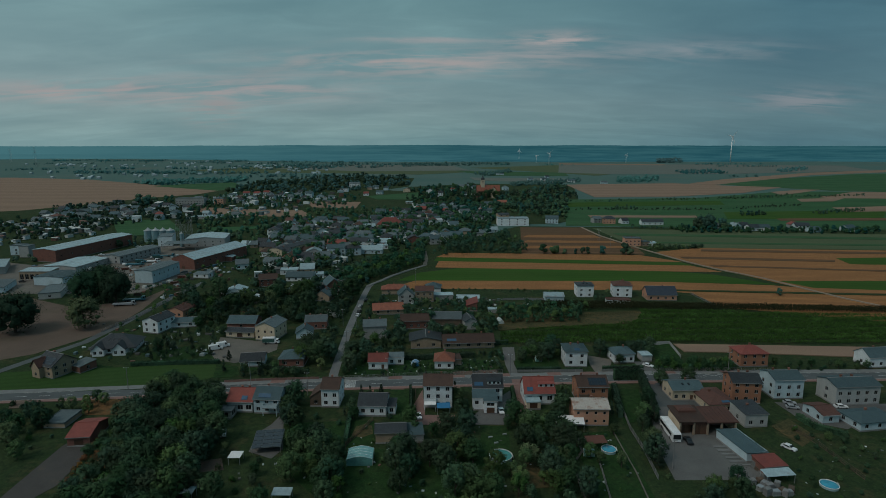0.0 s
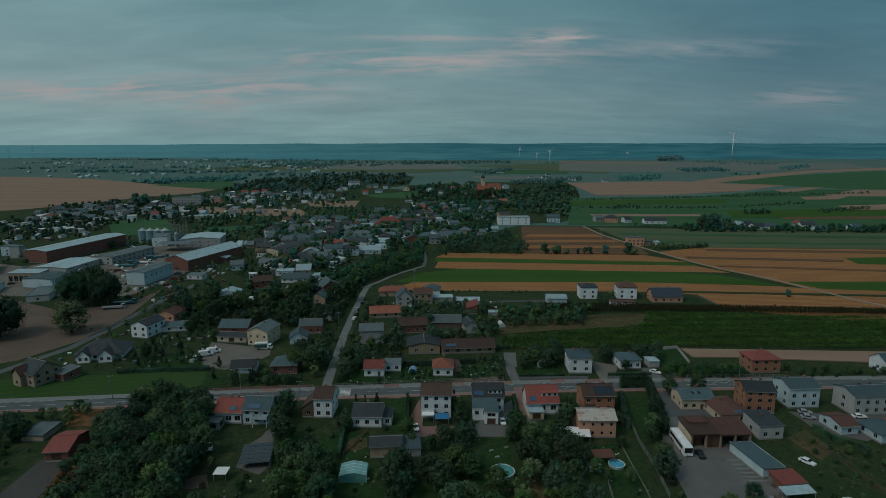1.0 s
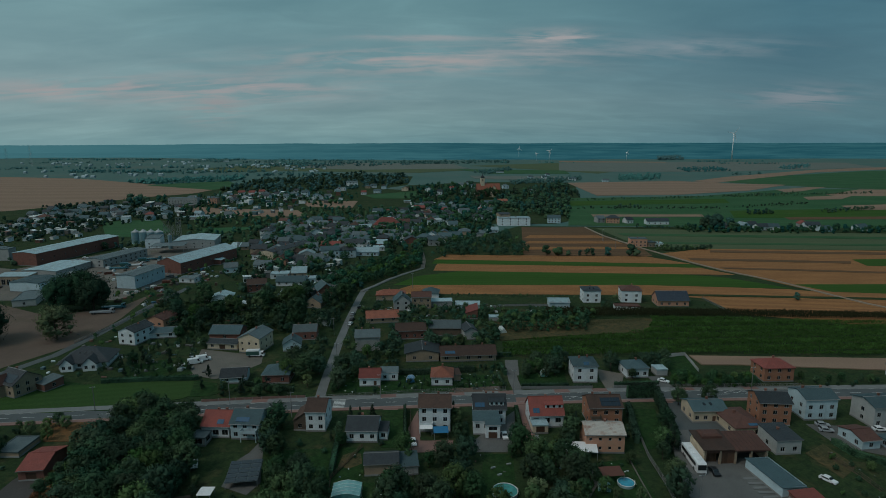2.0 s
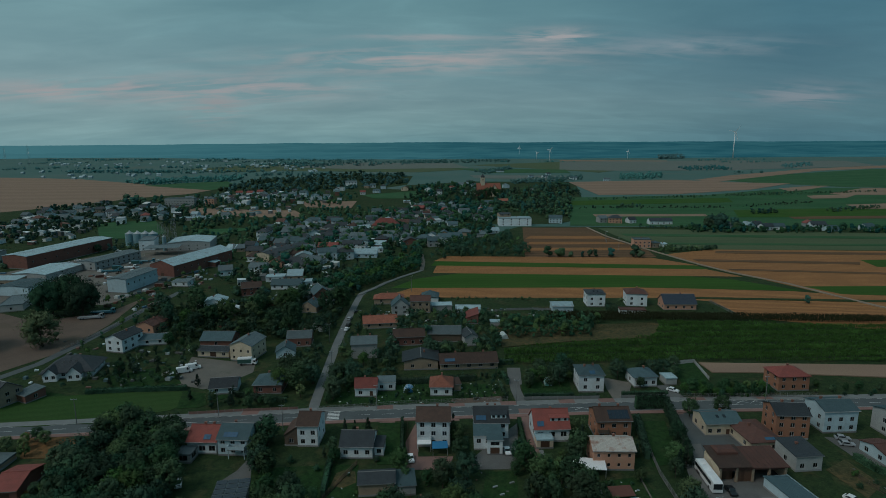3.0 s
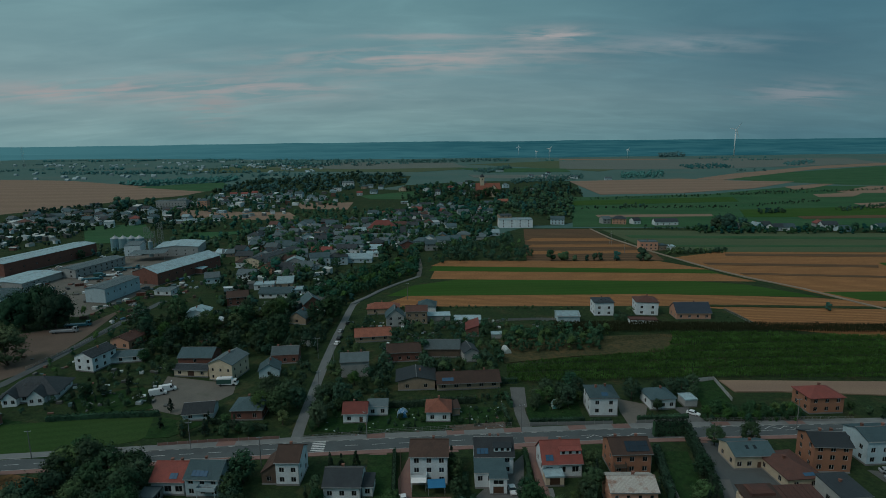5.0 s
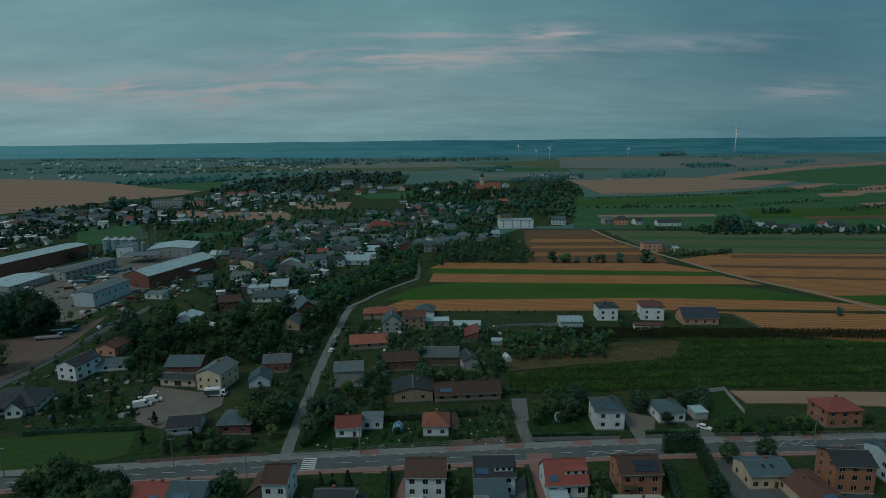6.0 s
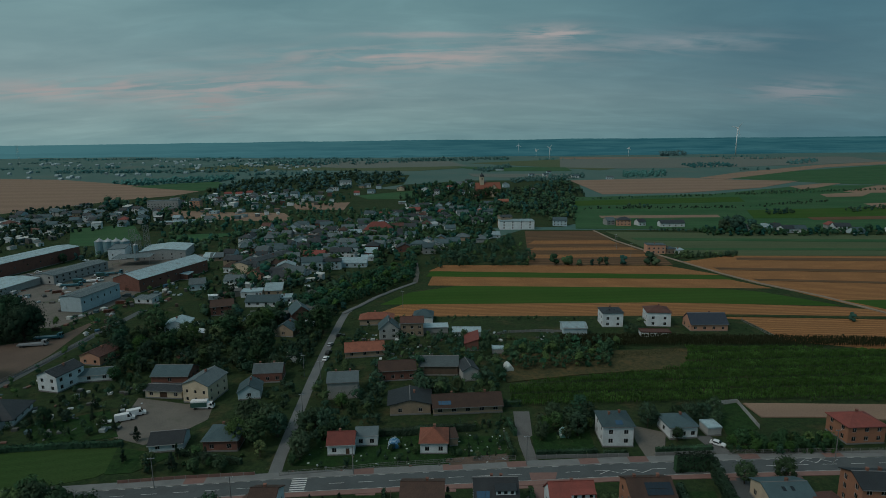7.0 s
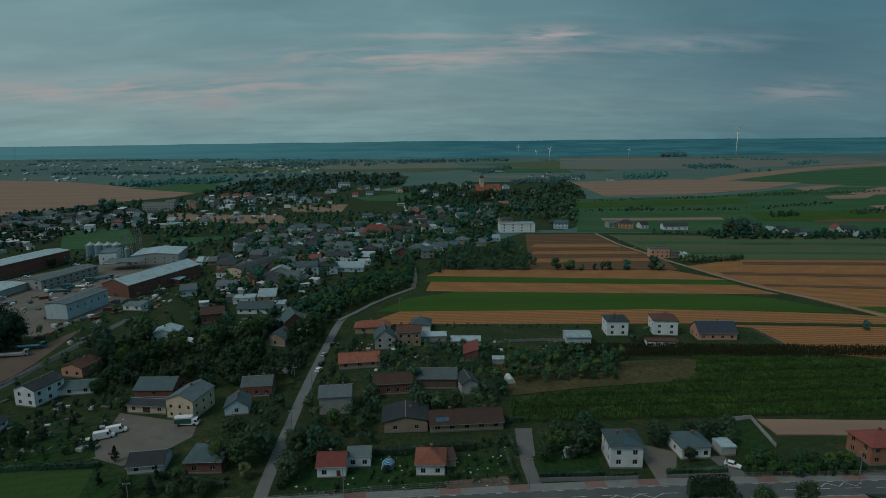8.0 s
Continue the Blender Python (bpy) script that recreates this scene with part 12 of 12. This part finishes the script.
hedge([(25.9, 230.4), (26.6, 219.0)], 1.2, 1.8, 'leaf', 'green hedge between the garden plots', density=26)
# ---- poles ----
pole(-69.8, 206.3, 9)
pole(-18.0, 211.4, 9)
pole(30.0, 214.6, 9)
pole(116.1, 213.7, 10)
pole(-38.7, 271.1, 9)
pole(-39.0, 243.4, 9)
pole(-13.2, 365.0, 10)
pole(-46.3, 277.7, 9)
pole(-46.1, 197.1, 9)
pole(149.7, 521.6, 11)
pole(150.2, 488.6, 11)
pole(150.5, 528.4, 11)
pole(68.0, 148.2, 9)
pole(-114.3, 202.5, 9)
# ---- works, church and turbines ----
silo(-266.8, 527.6, 3.7, 10.5)
silo(-259.9, 527.5, 3.7, 10.5)
silo(-253.1, 527.5, 3.7, 10.5)
silo(-246.3, 527.4, 3.7, 10.5)
lattice(-231.9, 512.4, 4, 22, 'steel grain elevator tower beside the silos', mat='trim')
lattice(-225.4, 521.2, 3.5, 24, 'steel grain elevator tower beside the silos', mat='trim')
lattice(-221.8, 501.0, 3, 20, 'steel conveyor tower beside the mill', mat='trim')
canopy(-218.9, 487.4, 8, 26, 14, 6.0, M['r_grey'], 'large grey loading canopy beside the mill', 0.6)
silo(-224.3, 501.0, 1.6, 12, 'slim pale steel hopper silo')
turbine(1303.5, 2586.7, 114.5, 12, 40)
turbine(449.4, 2356.8, 44.5, 12, 40)
turbine(430.6, 2554.3, 28.9, 12, 75)
turbine(399.1, 2876.0, 46.1, 12, 5)
turbine(822.6, 2542.9, 33.6, 12, 20)
lattice(-1907.9, 2612.2, 6, 60, 'thin far lattice mast', 'mast', 'mast', 'steel', 10)
lattice(-1503.4, 2183.5, 6, 75, 'thin far lattice mast', 'mast', 'mast', 'steel', 10)
church(76.5, 952.2)
tree('broad', 85.0, 915.0, 2.3, label='tall dark tree standing before the church')
tree('broad', 68.0, 914.0, 1.8, label='dark tree standing before the church')
tree('broad', 77.0, 906.0, 1.9, label='dark tree standing before the church')
tree('broad', 60.0, 922.0, 1.7, label='dark tree standing before the church')
tree('broad', 94.0, 922.0, 1.7, label='dark tree standing before the church')
tree('broad', 104.0, 928.0, 1.6, label='dark tree standing before the church')
# ---- paint on the road, paved crossings ----
def street_at(s):
    """The point and way along the street at x = s."""
    for (x0, y0), (x1, y1) in zip(STREET, STREET[1:]):
        if x0 <= s <= x1:
            return Vector((s, y0 + (y1 - y0) * (s - x0) / (x1 - x0), 0)), math.degrees(math.atan2(y1 - y0, x1 - x0))
    return Vector((s, STREET[-1][1], 0)), 0.0


def mark(name, s, off, ln, wide, z0, z1, mat, label, category, skew=0.0):
    p, ang = street_at(s)
    mb = Mesher()
    mb.box(-ln / 2, ln / 2, -wide / 2, wide / 2, z0, z1)
    n = Vector((-math.sin(radians(ang)), math.cos(radians(ang)), 0))
    return solo(name, mb, M[mat], label, category, kind="structure", m=Matrix.Translation(p + n * off) @ pose(0, 0, 0, 0, 0, ang + skew))


lines = Mesher()
s = -150.0
while s < 230:
    if not -37 < s < -27:
        p, ang = street_at(s)
        m = Matrix.Translation(p) @ pose(0, 0, 0, 0, 0, ang)
        lines.box(-2.0, 2.0, -0.06, 0.06, 0.062, 0.068, m)
    s += 8.0
solo("lane_marking", lines, M["paint"], "worn white dashed centre line", "road marking", kind="structure")
edge = Mesher()
for off in (-2.95, 2.95):
    s = -150.0
    while s < 230:
        p, ang = street_at(s)
        edge.box(-0.9, 0.9, off - 0.05, off + 0.05, 0.062, 0.068, Matrix.Translation(p) @ pose(0, 0, 0, 0, 0, ang))
        s += 4.0
solo("lane_marking", edge, M["paint"], "worn white edge line", "road marking", kind="structure")
for k in range(7):
    mark("crossing_stripe", -32.0, -3.0 + k, 4.0, 0.5, 0.062, 0.07, "paint", "white zebra crossing stripe", "road marking")
for s in (-15, 9.5, 27.5, 62, 94, 118, 48, -60):
    mark("paved_crossing", s, 4.8, 5.5, 2.8, 0.0, 0.175, "redpaving", "reddish paved crossing of the pavement", "pavement")
for s in (7, 26, 34, 60, 82, 100, 118, -14):
    mark("paved_crossing", s, -5.8, 5.0, 1.2, -0.1, 0.06, "redpaving", "reddish paved drive beside the street", "pavement")
for s0, s1, off in ((49.0, 64.0, -0.9), (106.0, 118.0, 1.6)):
    zigzag = Mesher()
    n = 5
    pts = [(s0 + (s1 - s0) * k / n, off + (0.8 if k % 2 else -0.8)) for k in range(n + 1)]
    for (sa, oa), (sb, ob) in zip(pts, pts[1:]):
        pa, pb = street_at(sa)[0] + Vector((0, oa, 0)), street_at(sb)[0] + Vector((0, ob, 0))
        ln = (pb - pa).length
        zigzag.box(0, ln, -0.07, 0.07, 0.063, 0.069, Matrix.Translation(pa) @ pose(0, 0, 0, 0, 0, math.degrees(math.atan2(pb.y - pa.y, pb.x - pa.x))))
    solo("lane_marking", zigzag, M["paint"], "white zigzag bus stop marking", "road marking", kind="structure")
